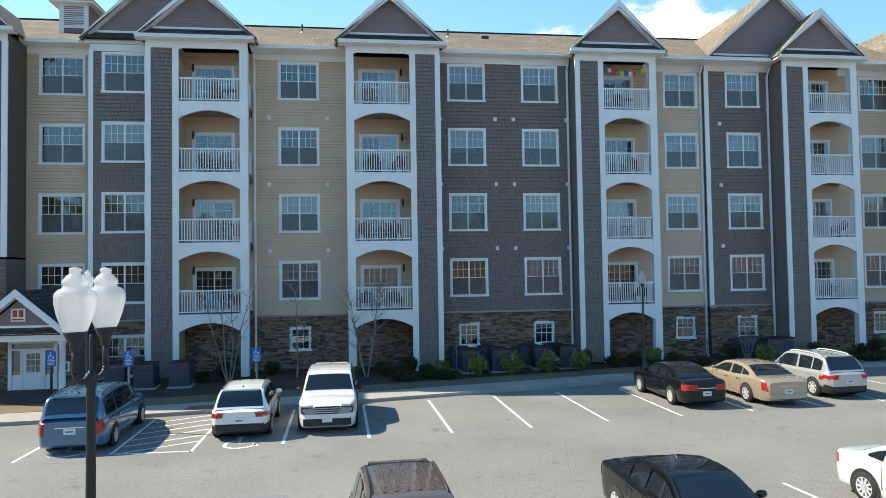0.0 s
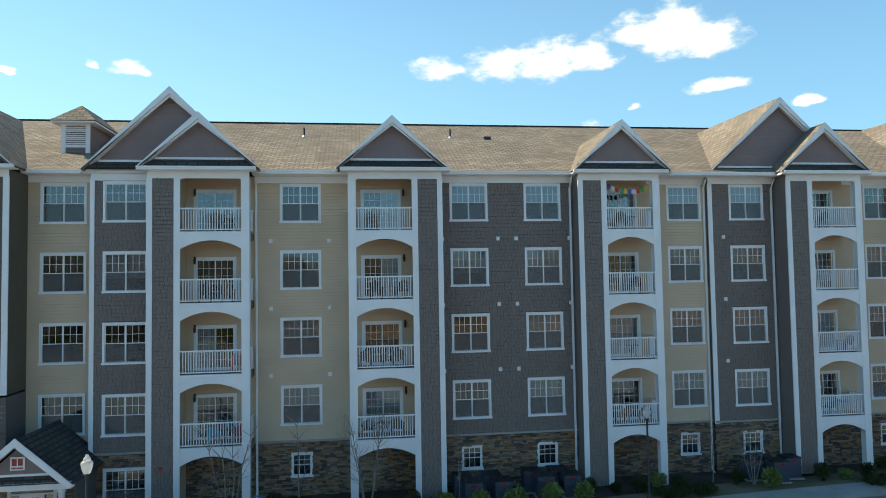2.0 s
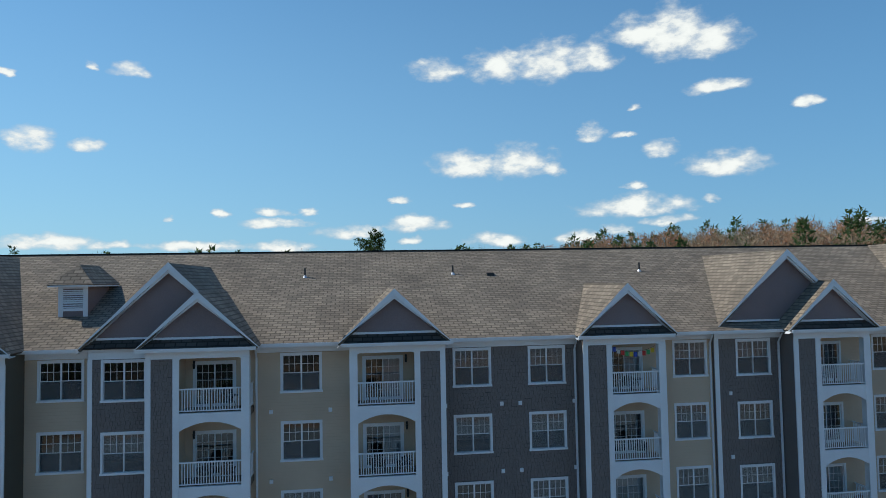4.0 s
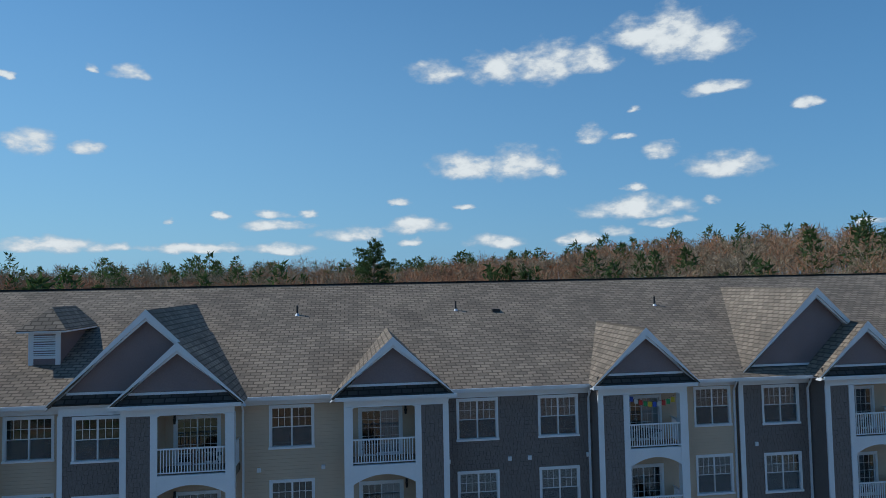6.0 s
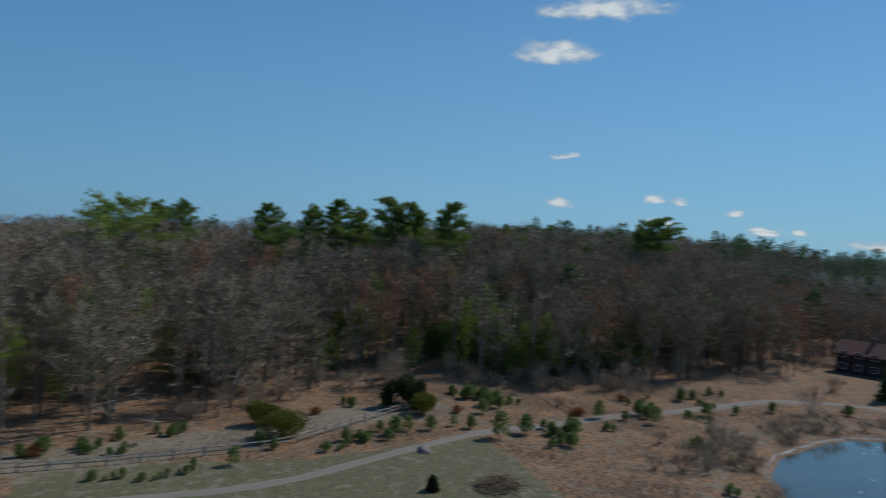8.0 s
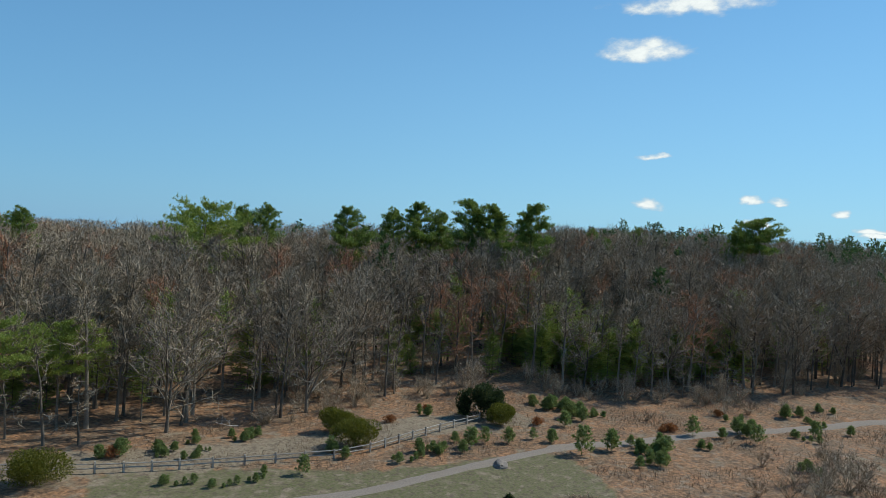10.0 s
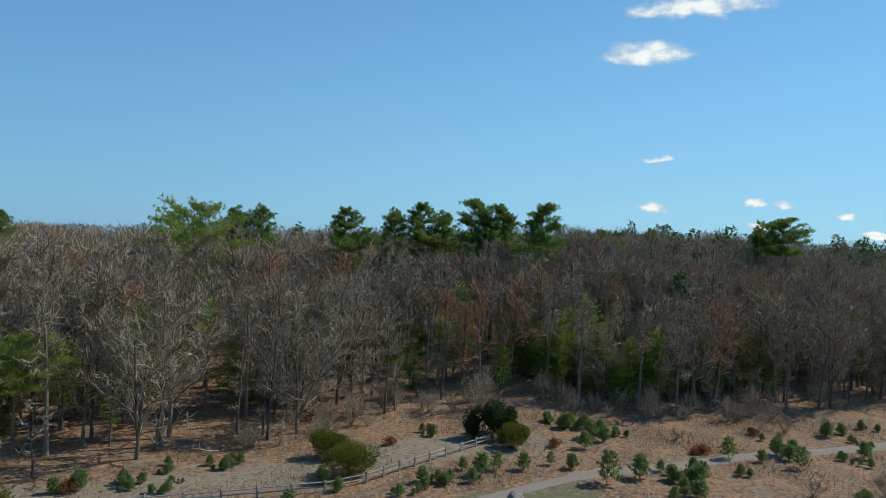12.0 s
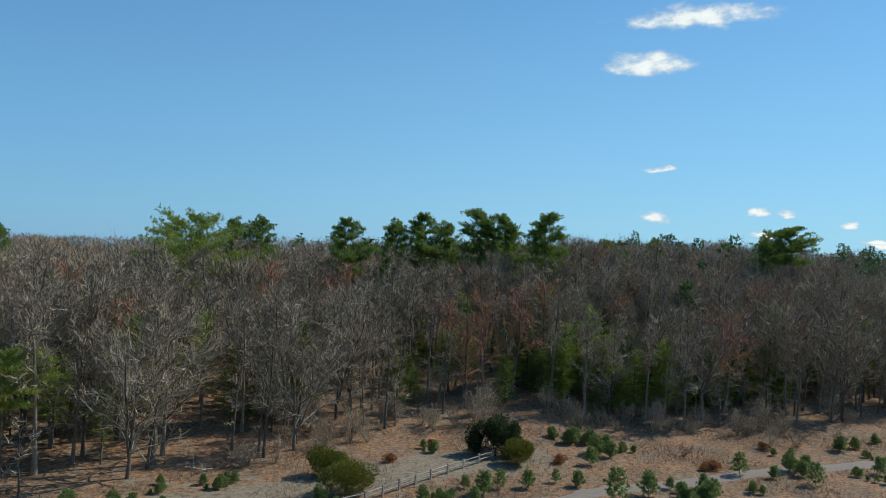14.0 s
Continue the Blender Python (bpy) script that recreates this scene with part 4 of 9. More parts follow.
def bay(x0, x1, y, yback, flip, seed, peak_x, peak):
    """A projecting balcony bay: a shingled panel beside four arched openings; flip puts the panel on the other side."""
    panel, post, outer = 1.02, 0.28, 0.40
    tower = part("balcony_bay", Build(), WHITE, building)
    if not flip:
        px0, px1, ox0, ox1 = x0, x0 + 0.27 + panel, x0 + 0.27 + panel + post, x1 - outer
    else:
        px0, px1, ox0, ox1 = x1 - 0.27 - panel, x1, x0 + outer, x1 - 0.27 - panel - post
    siding(px0, px1, y, 0.3, 16.62, [], DARK, tower, 0.2, True, seed=seed)
    if not flip:
        corner_board(x0 - 0.02, x0 + 0.25, y, 0.25, 16.62, tower, 0.06)
        corner_board(px1 - 0.02, ox0, y, 0.25, 16.62, tower, 0.07)
        corner_board(ox1, x1, y, 0.2, 16.62, tower, 0.07)
    else:
        corner_board(x1 - 0.25, x1 + 0.02, y, 0.25, 16.62, tower, 0.06)
        corner_board(ox1, px0 + 0.02, y, 0.25, 16.62, tower, 0.07)
        corner_board(x0, ox0, y, 0.2, 16.62, tower, 0.07)
    # the posts' bodies and the outer walls of the bay
    b = Build()
    open_post = (ox1, x1) if not flip else (x0, ox0)
    b.box(open_post[0], open_post[1], y, y + 0.3, 0.2, 16.62)
    part("post", b, WHITE, tower)
    sx = x0 if not flip else x1
    side_siding(sx + (0.0 if not flip else 0.0), y, yback + 0.1, 0.3, 16.95, DARK, tower, -1 if not flip else 1)
    closet = px1 if not flip else px0
    side_siding(closet + (0.14 if not flip else -0.14), y + 0.1, yback + 0.1, 0.3, 16.95, TAN, tower, 1 if not flip else -1)
    # arched bands, decks, back walls, doors, rails
    tops = [2.95, 6.48, 10.0, 13.53, 16.98]
    for k, zt in enumerate(tops):
        deck = zt + 0.42 if k < 4 else 17.0
        arch = Build()
        n, rise = 12, 0.42
        w = ox1 - ox0
        for j in range(n):
            a, c = ox0 + w * j / n, ox0 + w * (j + 1) / n
            za, zc = (zt - 0.02 - rise * (2 * (q - ox0) / w - 1) ** 2 * (1.0) for q in (a, c))
            for yy in (y - 0.05, y + 0.12):
                arch.face([(a, yy, za), (c, yy, zc), (c, yy, deck), (a, yy, deck)])
            arch.face([(a, y - 0.05, za), (a, y + 0.12, za), (c, y + 0.12, zc), (c, y - 0.05, zc)])
        arch.face([(ox0, y - 0.05, deck), (ox1, y - 0.05, deck), (ox1, y + 0.12, deck), (ox0, y + 0.12, deck)])
        part("arch", arch, WHITE, tower)
        if k < 4:
            d = Build()
            d.box(ox0 - 0.28, x1 - 0.1 if not flip else ox1 + 0.28, y + 0.125, yback + 0.2, zt + 0.02, deck - 0.02) if not flip else d.box(x0 + 0.1, ox1 + 0.28, y + 0.125, yback + 0.2, zt + 0.02, deck - 0.02)
            part("deck", d, WOOD_DECK, tower)
            balcony(tower, ox0, ox1, y + 0.03, deck, 1, seed)
            # rail on the open side
            xs_ = x1 - 0.1 if not flip else x0 + 0.1
            s = Build()
            s.box(xs_ - 0.03, xs_ + 0.03, y + 0.3, yback, deck + 1.12, deck + 1.19)
            side = part("railing", s, WHITE, tower)
            s = Build()
            s.box(xs_ - 0.03, xs_ + 0.03, y + 0.3, yback, deck + 0.08, deck + 0.13)
            part("bottom_rail", s, WHITE, side)
            m = max(2, round((yback - y - 0.3) / 0.125))
            for q in range(1, m):
                ob = part("baluster", BALUSTER, WHITE, side)
                ob.location = (xs_, y + 0.3 + (yback - y - 0.3) * q / m, deck + 0.13)
            dx0 = ox0 + 0.25 if not flip else ox0 + 0.25
            dx1 = dx0 + 2.15
            lo, hi = (ox0 - 0.3, x1) if not flip else (x0, ox1 + 0.3)
            siding(lo, hi, yback, deck, min(deck + 3.15, 16.95), [(dx0 + 0.05, dx1 - 0.05, deck - 0.1, deck + 2.27)], TAN, tower, seed=seed + k)
            sliding_door(tower, dx0, dx1, yback, deck, seed * 7 + k)
            lamp = Build()
            lx = lo + 0.62 if not flip else hi - 0.62
            lamp.box(lx - 0.05, lx + 0.05, yback - 0.12, yback, deck + 2.05, deck + 2.35)
            lamp.tube((lx, yback - 0.14, deck + 1.95), (lx, yback - 0.14, deck + 2.2), 0.05, 0.07, 8)
            part("wall_lantern", lamp, BLACK_METAL, tower, "small black wall lantern")
    lo, hi = (ox0 - 0.3, x1) if not flip else (x0, ox1 + 0.3)
    stonework(lo, hi, yback, 0.1, 2.95, [], tower, seed)
    eave(tower, x0, x1, y, 0.38, True, True)
    gable(tower, peak_x, (x1 - x0) / 2 + 0.42, y, peak)
    return tower


WOOD_DECK = mat("weathered_deck", (0.24, 0.19, 0.14), 0.8, 0.3, 2, 20, 0.3)

# left wing
wing_holes = [(-26.72, -25.5, 14.55, 16.5), (-26.72, -25.5, 11.05, 12.98), (-26.72, -25.5, 7.52, 9.45)]
siding(-31.6, -21.35, -1.72, 6.3, 16.62, wing_holes, GREEN, building, seed=11)
side_siding(-21.35, -1.72, 0.2, 6.3, 16.95, GREEN, building, 1)
stonework(-31.6, -21.35, -1.72, 0.0, 6.2, [], building, 12)
b = Build()
b.box(-21.6, -21.33, -1.78, 0.2, 0.0, 6.2)
part("stone_return", b, STONE, building)
for h in wing_holes:
    window_part(building, h[0], h[1], -1.72, h[2], h[3] + 0.1, 1, True)
window_part(building, -26.98, -25.8, -1.72, 18.5, 19.62, 1, True)
corner_board(-21.6, -21.33, -1.72, 6.3, 16.62, building)
corner_board(-31.62, -31.37, -1.72, 6.3, 16.62, building)
eave(building, -31.6, -21.35, -1.72, 0.42, True, True)
gable(building, -26.55, 5.5, -1.72, 22.15, back=11.2, pent=True)
side_siding(-31.6, -1.72, 24, 0, 17.2, GREEN, building, -1)
vent_cap(building, -21.9, -1.72, 13.54)

# sections from the wing to the far end
plain_section(-21.35, -18.1, 0.14, TAN, [(-20.75, -18.55)], seed=21, styles=(0, 0, 0, 0))
plain_section(-18.1, -15.2, -0.55, DARK, [(-17.52, -15.36)], seed=22, shakes=True, styles=(0, 0, 3, 0))
window_part(building, -17.42, -15.33, -0.64, 0.3, 2.4, 2, True)
plain_section(-10.35, -5.4, 0.32, TAN, [(-9.0, -6.87)], [(-8.5, -7.38)], seed=23, styles=(2, 2, 0, 0))
plain_section(-0.6, 6.9, 0.0, DARK, [(0.0, 2.08), (4.1, 6.17)], [(0.42, 1.56), (4.54, 5.71)], seed=24, shakes=True, styles=(0, 0, 3, 2, 1, 1, 1, 2))
plain_section(11.4, 15.0, 0.6, TAN, [(12.62, 14.68)], [(13.01, 14.19)], seed=25, styles=(1, 1, 1, 2))
plain_section(15.0, 19.0, 0.3, DARK, [(16.25, 18.36)], [(16.62, 17.82)], seed=26, shakes=True, styles=(1, 1, 1, 2))
plain_section(23.5, 28.3, 0.6, TAN, [(24.95, 27.05)], [(25.4, 26.55)], seed=27, styles=(1, 2, 1, 0))
side_siding(15.0, 0.3, 0.7, 3.1, 16.95, DARK, building, -1)
side_siding(-18.1, -0.55, 0.2, 3.1, 16.95, DARK, building, -1)
corner_board(-18.14, -17.92, -0.55, 3.0, 16.62, building)
corner_board(14.97, 15.22, 0.3, 3.0, 16.62, building)

bay(-15.2, -10.3, -1.35, 0.35, False, 31, -12.70, 19.85)
bay(-5.42, -0.58, -1.35, 0.35, True, 32, -3.14, 19.8)
bay(6.87, 11.45, -1.0, 0.6, False, 33, 9.27, 19.85)
bay(19.0, 23.6, -0.92, 0.6, False, 34, 21.25, 19.85)
gable(building, -14.26, 4.2, -0.55, 21.3)
gable(building, 19.4, 4.55, 0.3, 21.6)

for x0, x1, y in ((-21.35, -18.1, 0.14), (-18.1, -15.2, -0.55), (-10.3, -5.42, 0.32), (-0.58, 6.87, 0.0), (11.45, 15.0, 0.6), (15.0, 19.0, 0.3), (23.6, 28.3, 0.6)):
    eave(building, x0, x1, y, y + 0.55)
for x, y in ((-18.2, 0.14), (-15.3, -0.55), (-10.2, 0.32), (-0.45, 0.0), (6.7, 0.0), (14.85, 0.6), (18.85, 0.3)):
    downspout(building, x, y)

# right wing
siding(28.3, 39, -1.7, 0.2, 16.62, [], DARK, building, seed=41)
side_siding(28.3, -1.7, 0.7, 0.2, 16.95, DARK, building, -1)
gable(building, 33.6, 5.75, -1.7, 22.3, back=11.2)

# main roof, rear walls and the rooms behind the windows
r = Build()
RIDGE = EAVE + SLOPE * 11.6
r.roof([(-32.0, -0.6, EAVE), (39.4, -0.6, EAVE), (39.4, 11.0, RIDGE), (-32.0, 11.0, RIDGE)], (1, 0, 0), (0, 1, SLOPE), 0, 0.14)
r.roof([(-32.0, 22.6, EAVE), (39.4, 22.6, EAVE), (39.4, 11.0, RIDGE), (-32.0, 11.0, RIDGE)], (1, 0, 0), (0, -1, SLOPE), 0, 0.14)
part("roof", r, SHINGLE, building, "weathered tan-grey asphalt shingle roof")
c = Build()
c.box(-32.0, 39.4, 10.85, 11.15, RIDGE - 0.04, RIDGE + 0.05)
part("ridge_vent", c, DARK_SHINGLE, building)
c = Build()
c.box(-31.55, 39, 21.9, 22.1, 0, 17.1)
c.box(38.8, 39, -1.6, 21.9, 0, 17.1)
part("rear_wall", c, TAN, building)
# floor slabs and partitions; their near-black colour stands in for indoor shade
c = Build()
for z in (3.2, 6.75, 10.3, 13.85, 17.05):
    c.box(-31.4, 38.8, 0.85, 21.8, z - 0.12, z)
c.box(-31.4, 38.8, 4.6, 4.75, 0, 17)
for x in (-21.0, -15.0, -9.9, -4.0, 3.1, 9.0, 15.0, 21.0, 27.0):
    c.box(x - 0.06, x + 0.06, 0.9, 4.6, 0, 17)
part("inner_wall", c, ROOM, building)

# ---- plants ----
BARK = mat("grey_bark", (0.165, 0.132, 0.095), 0.95, 0.45, 0.8, 12, 0.5, each=0.5, depth=0.03)
TWIG = island_mat("bare_twigs", [(0.4, 0.3, 0.185), (0.24, 0.18, 0.11), (0.54, 0.43, 0.3), (0.32, 0.235, 0.14)], 0.95, 0.0)
LIMB = island_mat("grey_limbs", [(0.28, 0.232, 0.165), (0.115, 0.093, 0.064), (0.38, 0.32, 0.24), (0.18, 0.145, 0.1)], 0.9, 0.0)
RED_TWIG = island_mat("budding_red_twigs", [(0.4, 0.2, 0.105), (0.48, 0.2, 0.095), (0.33, 0.21, 0.12), (0.42, 0.25, 0.14)], 0.95, 0.0)
GREY_TWIG = island_mat("far_bare_twigs", [(0.36, 0.27, 0.165), (0.24, 0.18, 0.112), (0.47, 0.37, 0.25), (0.32, 0.225, 0.13)], 0.95, 0.0)
NEEDLE = island_mat("pine_needles", [(0.165, 0.23, 0.04), (0.215, 0.28, 0.05), (0.11, 0.165, 0.03), (0.27, 0.32, 0.07)], 0.7, 0.0)
LIGHT_NEEDLE = island_mat("bright_pine_needles", [(0.27, 0.335, 0.055), (0.33, 0.38, 0.07), (0.18, 0.24, 0.04), (0.38, 0.41, 0.09)], 0.7, 0.0)
FAR_NEEDLE = island_mat("far_pine_needles", [(0.075, 0.12, 0.036), (0.10, 0.15, 0.045), (0.055, 0.09, 0.028)], 0.8, 0.0)
YEW = island_mat("clipped_evergreen_leaves", [(0.125, 0.13, 0.01), (0.175, 0.175, 0.014), (0.08, 0.088, 0.008), (0.22, 0.21, 0.02)], 0.7, 0.0)
DARK_YEW = island_mat("dark_evergreen_leaves", [(0.05, 0.072, 0.02), (0.075, 0.095, 0.024), (0.034, 0.05, 0.016)], 0.7, 0.0)
JUNIPER = island_mat("young_pine_leaves", [(0.25, 0.31, 0.085), (0.19, 0.245, 0.07), (0.32, 0.365, 0.12), (0.145, 0.195, 0.055)], 0.75, 0.0)
RUST = island_mat("rust_leaves", [(0.30, 0.11, 0.035), (0.23, 0.10, 0.04), (0.36, 0.15, 0.05)], 0.85, 0.0)
STRAW = island_mat("dry_stems", [(0.34, 0.235, 0.13), (0.25, 0.165, 0.095), (0.42, 0.31, 0.19), (0.2, 0.125, 0.075)], 0.95, 0.0)


def thin_leaf(m, share):
    """Lets part of the light through, as leaves do."""
    n, l = m.node_tree.nodes, m.node_tree.links
    hsv = next(k for k in n if k.type == "HUE_SAT")
    t, mixer = n.new("ShaderNodeBsdfTranslucent"), n.new("ShaderNodeMixShader")
    l.new(hsv.outputs[0], t.inputs[0])
    mixer.inputs[0].default_value = share
    l.new(n["Principled BSDF"].outputs[0], mixer.inputs[1]), l.new(t.outputs[0], mixer.inputs[2])
    l.new(mixer.outputs[0], next(k for k in n if k.type == "OUTPUT_MATERIAL").inputs[0])


for m in (NEEDLE, LIGHT_NEEDLE, FAR_NEEDLE, YEW, DARK_YEW, JUNIPER, RUST):
    thin_leaf(m, 0.45)


def mesh_from(name, verts, tris, materials, index=None):
    """A triangle mesh from arrays."""
    verts, tris = np.asarray(verts, np.float32), np.asarray(tris, np.int32)
    me = bpy.data.meshes.new(name)
    me.vertices.add(len(verts))
    me.vertices.foreach_set("co", verts.ravel())
    me.loops.add(tris.size)
    me.loops.foreach_set("vertex_index", tris.ravel())
    me.polygons.add(len(tris))
    me.polygons.foreach_set("loop_start", np.arange(0, tris.size, 3, dtype=np.int32))
    me.polygons.foreach_set("loop_total", np.full(len(tris), 3, np.int32))
    for m in materials:
        me.materials.append(m)
    if index is not None:
        me.polygons.foreach_set("material_index", np.asarray(index, np.int32))
    me.update(calc_edges=True)
    return me


def limbs(segments, sides=3):
    """Tapered prisms for many (p, q, r0, r1) at once."""
    s = np.array([(*p, *q, a, b) for p, q, a, b in segments], float)
    p, q, a, b = s[:, 0:3], s[:, 3:6], s[:, 6], s[:, 7]
    d = q - p
    d /= np.linalg.norm(d, axis=1, keepdims=True) + 1e-9
    ref = np.where(np.abs(d[:, 2:3]) > 0.8, [[1.0, 0, 0]], [[0, 0, 1.0]])
    u = np.cross(d, ref)
    u /= np.linalg.norm(u, axis=1, keepdims=True) + 1e-9
    w = np.cross(d, u)
    rings = []
    for c, r in ((p, a), (q, b)):
        for k in range(sides):
            t = 2 * math.pi * k / sides
            rings.append(c + (u * math.cos(t) + w * math.sin(t)) * r[:, None])
    verts = np.stack(rings, 1).reshape(-1, 3)
    base = np.arange(len(s))[:, None] * 2 * sides
    tris = []
    for k in range(sides):
        n = (k + 1) % sides
        tris += [base + [k, n, sides + n], base + [k, sides + n, sides + k]]
    return verts, np.concatenate(tris).reshape(-1, 3)


def stalk(points, radii, sides):
    """One continuous tapered stem through the points."""
    pts = np.array(points, float)
    ang = np.arange(sides) * 2 * math.pi / sides
    ring = np.stack([np.cos(ang), np.sin(ang), np.zeros(sides)], 1)
    verts = np.concatenate([p + ring * r for p, r in zip(pts, radii)])
    tris = []
    for k in range(len(pts) - 1):
        for j in range(sides):
            a, c = k * sides + j, k * sides + (j + 1) % sides
            tris += [(a, c, c + sides), (a, c + sides, a + sides)]
    return verts, np.array(tris)


def blades(rng, centres, length, width, up=0.3, outward=None):
    """One thin triangle leaf at each centre."""
    n = len(centres)
    d = rng.normal(size=(n, 3)) + [0, 0, up]
    if outward is not None:
        d += outward
    d /= np.linalg.norm(d, axis=1, keepdims=True)
    s = np.cross(d, rng.normal(size=(n, 3)))
    s /= np.linalg.norm(s, axis=1, keepdims=True) + 1e-9
    ln = length * rng.uniform(0.6, 1.3, (n, 1))
    wd = width * rng.uniform(0.7, 1.3, (n, 1))
    v = np.stack([centres - s * wd / 2, centres + s * wd / 2, centres + d * ln], 1).reshape(-1, 3)
    return v, np.arange(3 * n).reshape(-1, 3)


def joined(pieces):
    vs, ts, at = [], [], 0
    for v, t in pieces:
        vs.append(v)
        ts.append(t + at)
        at += len(v)
    return np.concatenate(vs), np.concatenate(ts)


def turn(v, angle_z, tilt, rng):
    axis = rng.normal(size=3)
    axis -= v * (axis @ v)
    axis /= np.linalg.norm(axis) + 1e-9
    return v * math.cos(tilt) + axis * math.sin(tilt)


def bare_tree_meshes(seed, h, spread, twig_mat, detail=1.0, first=0.32, fork=0.0):
    """Trunk and crown of a leafless forest tree: a wandering stem, rising limbs that fork, and fans of twigs. fork: share of the height at which the stem parts in two."""
    rng = np.random.default_rng(seed)
    lean = rng.normal(0, 0.045, 2)
    n = 9
    zs = np.linspace(0, h * 0.93, n)
    sway = np.cumsum(rng.normal(0, 0.16, (n, 2)), 0) * (zs / h)[:, None]
    trunk_pts = [np.array([lean[0] * z + sway[k, 0], lean[1] * z + sway[k, 1], z]) for k, z in enumerate(zs)]
    r = h * 0.0125
    radius = lambda f: r * (1 - 0.86 * f) + 0.02
    stems = [(trunk_pts, 0.0)]
    if fork:
        k = int(fork * n)
        az = rng.uniform(0, 6.283)
        second = [trunk_pts[k]]
        for j in range(k + 1, n):
            g = (j - k) * h * 0.93 / (n - 1)
            second.append(trunk_pts[k] + np.array([math.cos(az) * 0.42 * g, math.sin(az) * 0.42 * g, g * 0.92]) + rng.normal(0, 0.15, 3))
        stems.append((second, k / (n - 1)))
    crown, twigs, outs = [], [], []
    for pts, f0 in stems:
        arms = int((15 if not f0 else 9) * detail)
        for i in range(arms):
            f = max(first, f0) + (0.98 - max(first, f0)) * (i / arms) ** 0.9
            g = (f - f0) / (1 - f0) * (len(pts) - 1)
            k = min(len(pts) - 2, int(g))
            p = pts[k] * (1 - g + k) + pts[k + 1] * (g - k)
            az, el = i * 2.4 + rng.normal(0, 0.5), math.radians(rng.uniform(8, 48) + 18 * f)
            d = np.array([math.cos(az) * math.cos(el), math.sin(az) * math.cos(el), math.sin(el)])
            length = spread * (1.25 - 0.8 * f) * rng.uniform(0.6, 1.2)
            q, rad = p, max(0.075, radius(f) * 0.7)
            for s in range(4):
                d = d + rng.normal(0, 0.24, 3) + [0, 0, 0.07]
                d /= np.linalg.norm(d)
                e = q + d * length / 4
                thin_end = max(0.045, rad * 0.78)
                crown.append((q, e, rad, thin_end))
                rad = thin_end
                for _ in range(2):
                    sp = q + (e - q) * rng.uniform(0.1, 1)
                    sd = turn(d, 0, rng.uniform(0.45, 1.0), rng)
                    sl = length * rng.uniform(0.25, 0.5)
                    mid = sp + sd * sl * 0.5
                    end = mid + (sd + rng.normal(0, 0.3, 3) + [0, 0, 0.15]) * sl * 0.5
                    crown.append((sp, mid, 0.05, 0.04))
                    crown.append((mid, end, 0.04, 0.024))
                    for t in rng.uniform(0.2, 1, int(6 * detail)):
                        twigs.append(sp + (end - sp) * t)
                        outs.append(sd * 0.8)
                q = e
            twigs += [q] * 5
            outs += [d] * 5
    radii = [radius(k / n) * (1.3 if k == 0 else 1) for k in range(n)]
    tv = stalk(trunk_pts, radii, 7)
    if fork:
        second, f0 = stems[1]
        tv = joined([tv, stalk(second, [radius(f0 + (1 - f0) * k / len(second)) * 0.8 for k in range(len(second))], 6)])
    lv, bv = limbs(crown, 3), blades(rng, np.array(twigs), 0.4 + spread * 0.17, 0.075, 0.55, np.array(outs))
    cv = joined([lv, bv])
    return mesh_from("trunk", *tv, [BARK]), mesh_from("crown", *cv, [LIMB if twig_mat is not RED_TWIG else twig_mat, twig_mat], np.concatenate([np.zeros(len(lv[1]), int), np.ones(len(bv[1]), int)]))


def pine_meshes(seed, h, spread, first=0.4, needle=None, dense=1.0, flat=False):
    """Trunk and crown of a tall pine: whorled limbs that carry upswept plumes of needles, uneven and open."""
    rng = np.random.default_rng(seed)
    arms, tufts, outs = [], [], []
    z = first * h
    lop = rng.uniform(0, 6.283)
    while z < h * 0.985:
        f = (z / h - first) / (1 - first)
        if flat:
            reach = spread * (0.55 + 0.45 * math.sin(min(1, f * 0.8 + 0.25) * math.pi)) * (1 - 0.75 * f ** 4)
        else:
            reach = spread * (0.72 + 0.28 * min(1, f * 2.5)) * (1 - f ** 2.1) ** 0.8 + 0.25
        for k in range(rng.integers(4, 6) if flat else rng.integers(6, 9)):
            az = rng.uniform(0, 2 * math.pi)
            ln = reach * rng.uniform(0.6, 1.12) * (0.85 + 0.2 * math.sin(az + lop) + 0.12 * math.sin(3 * az + z))
            rise = rng.uniform(-0.1, 0.22) + 0.45 * f
            p = np.array([0, 0, z + rng.normal(0, 0.25)])
            e = p + np.array([math.cos(az), math.sin(az), rise]) * ln
            arms.append((p, e, 0.06, 0.015))
            m = int((4 + ln * 4.6) * dense)
            for t in rng.uniform(0.28, 1.05, m):
                c = p + (e - p) * t + rng.normal(0, 0.16 + 0.075 * ln, 3) * [1, 1, 0.35] + [0, 0, 0.12]
                tufts += [c] * 9
                outs += [np.array([math.cos(az) * 0.6, math.sin(az) * 0.6, 0.75])] * 9
        z += rng.uniform(0.6, 1.0) * h / (19 if flat else 24)
    size = max(0.35, h / 26)
    c = np.array(tufts) + rng.normal(0, 0.14 * size, (len(tufts), 3))
    cv = joined([limbs(arms, 3), blades(rng, c, 0.5 * size, 0.16 * size, 0.3, np.array(outs))])
    return mesh_from("trunk", *stalk([(0, 0, 0), (0.1, 0, h * 0.5), (0, 0.1, h * 0.98)], [h * 0.014, h * 0.009, 0.03], 7), [BARK]), mesh_from("crown", *cv, [needle or NEEDLE])


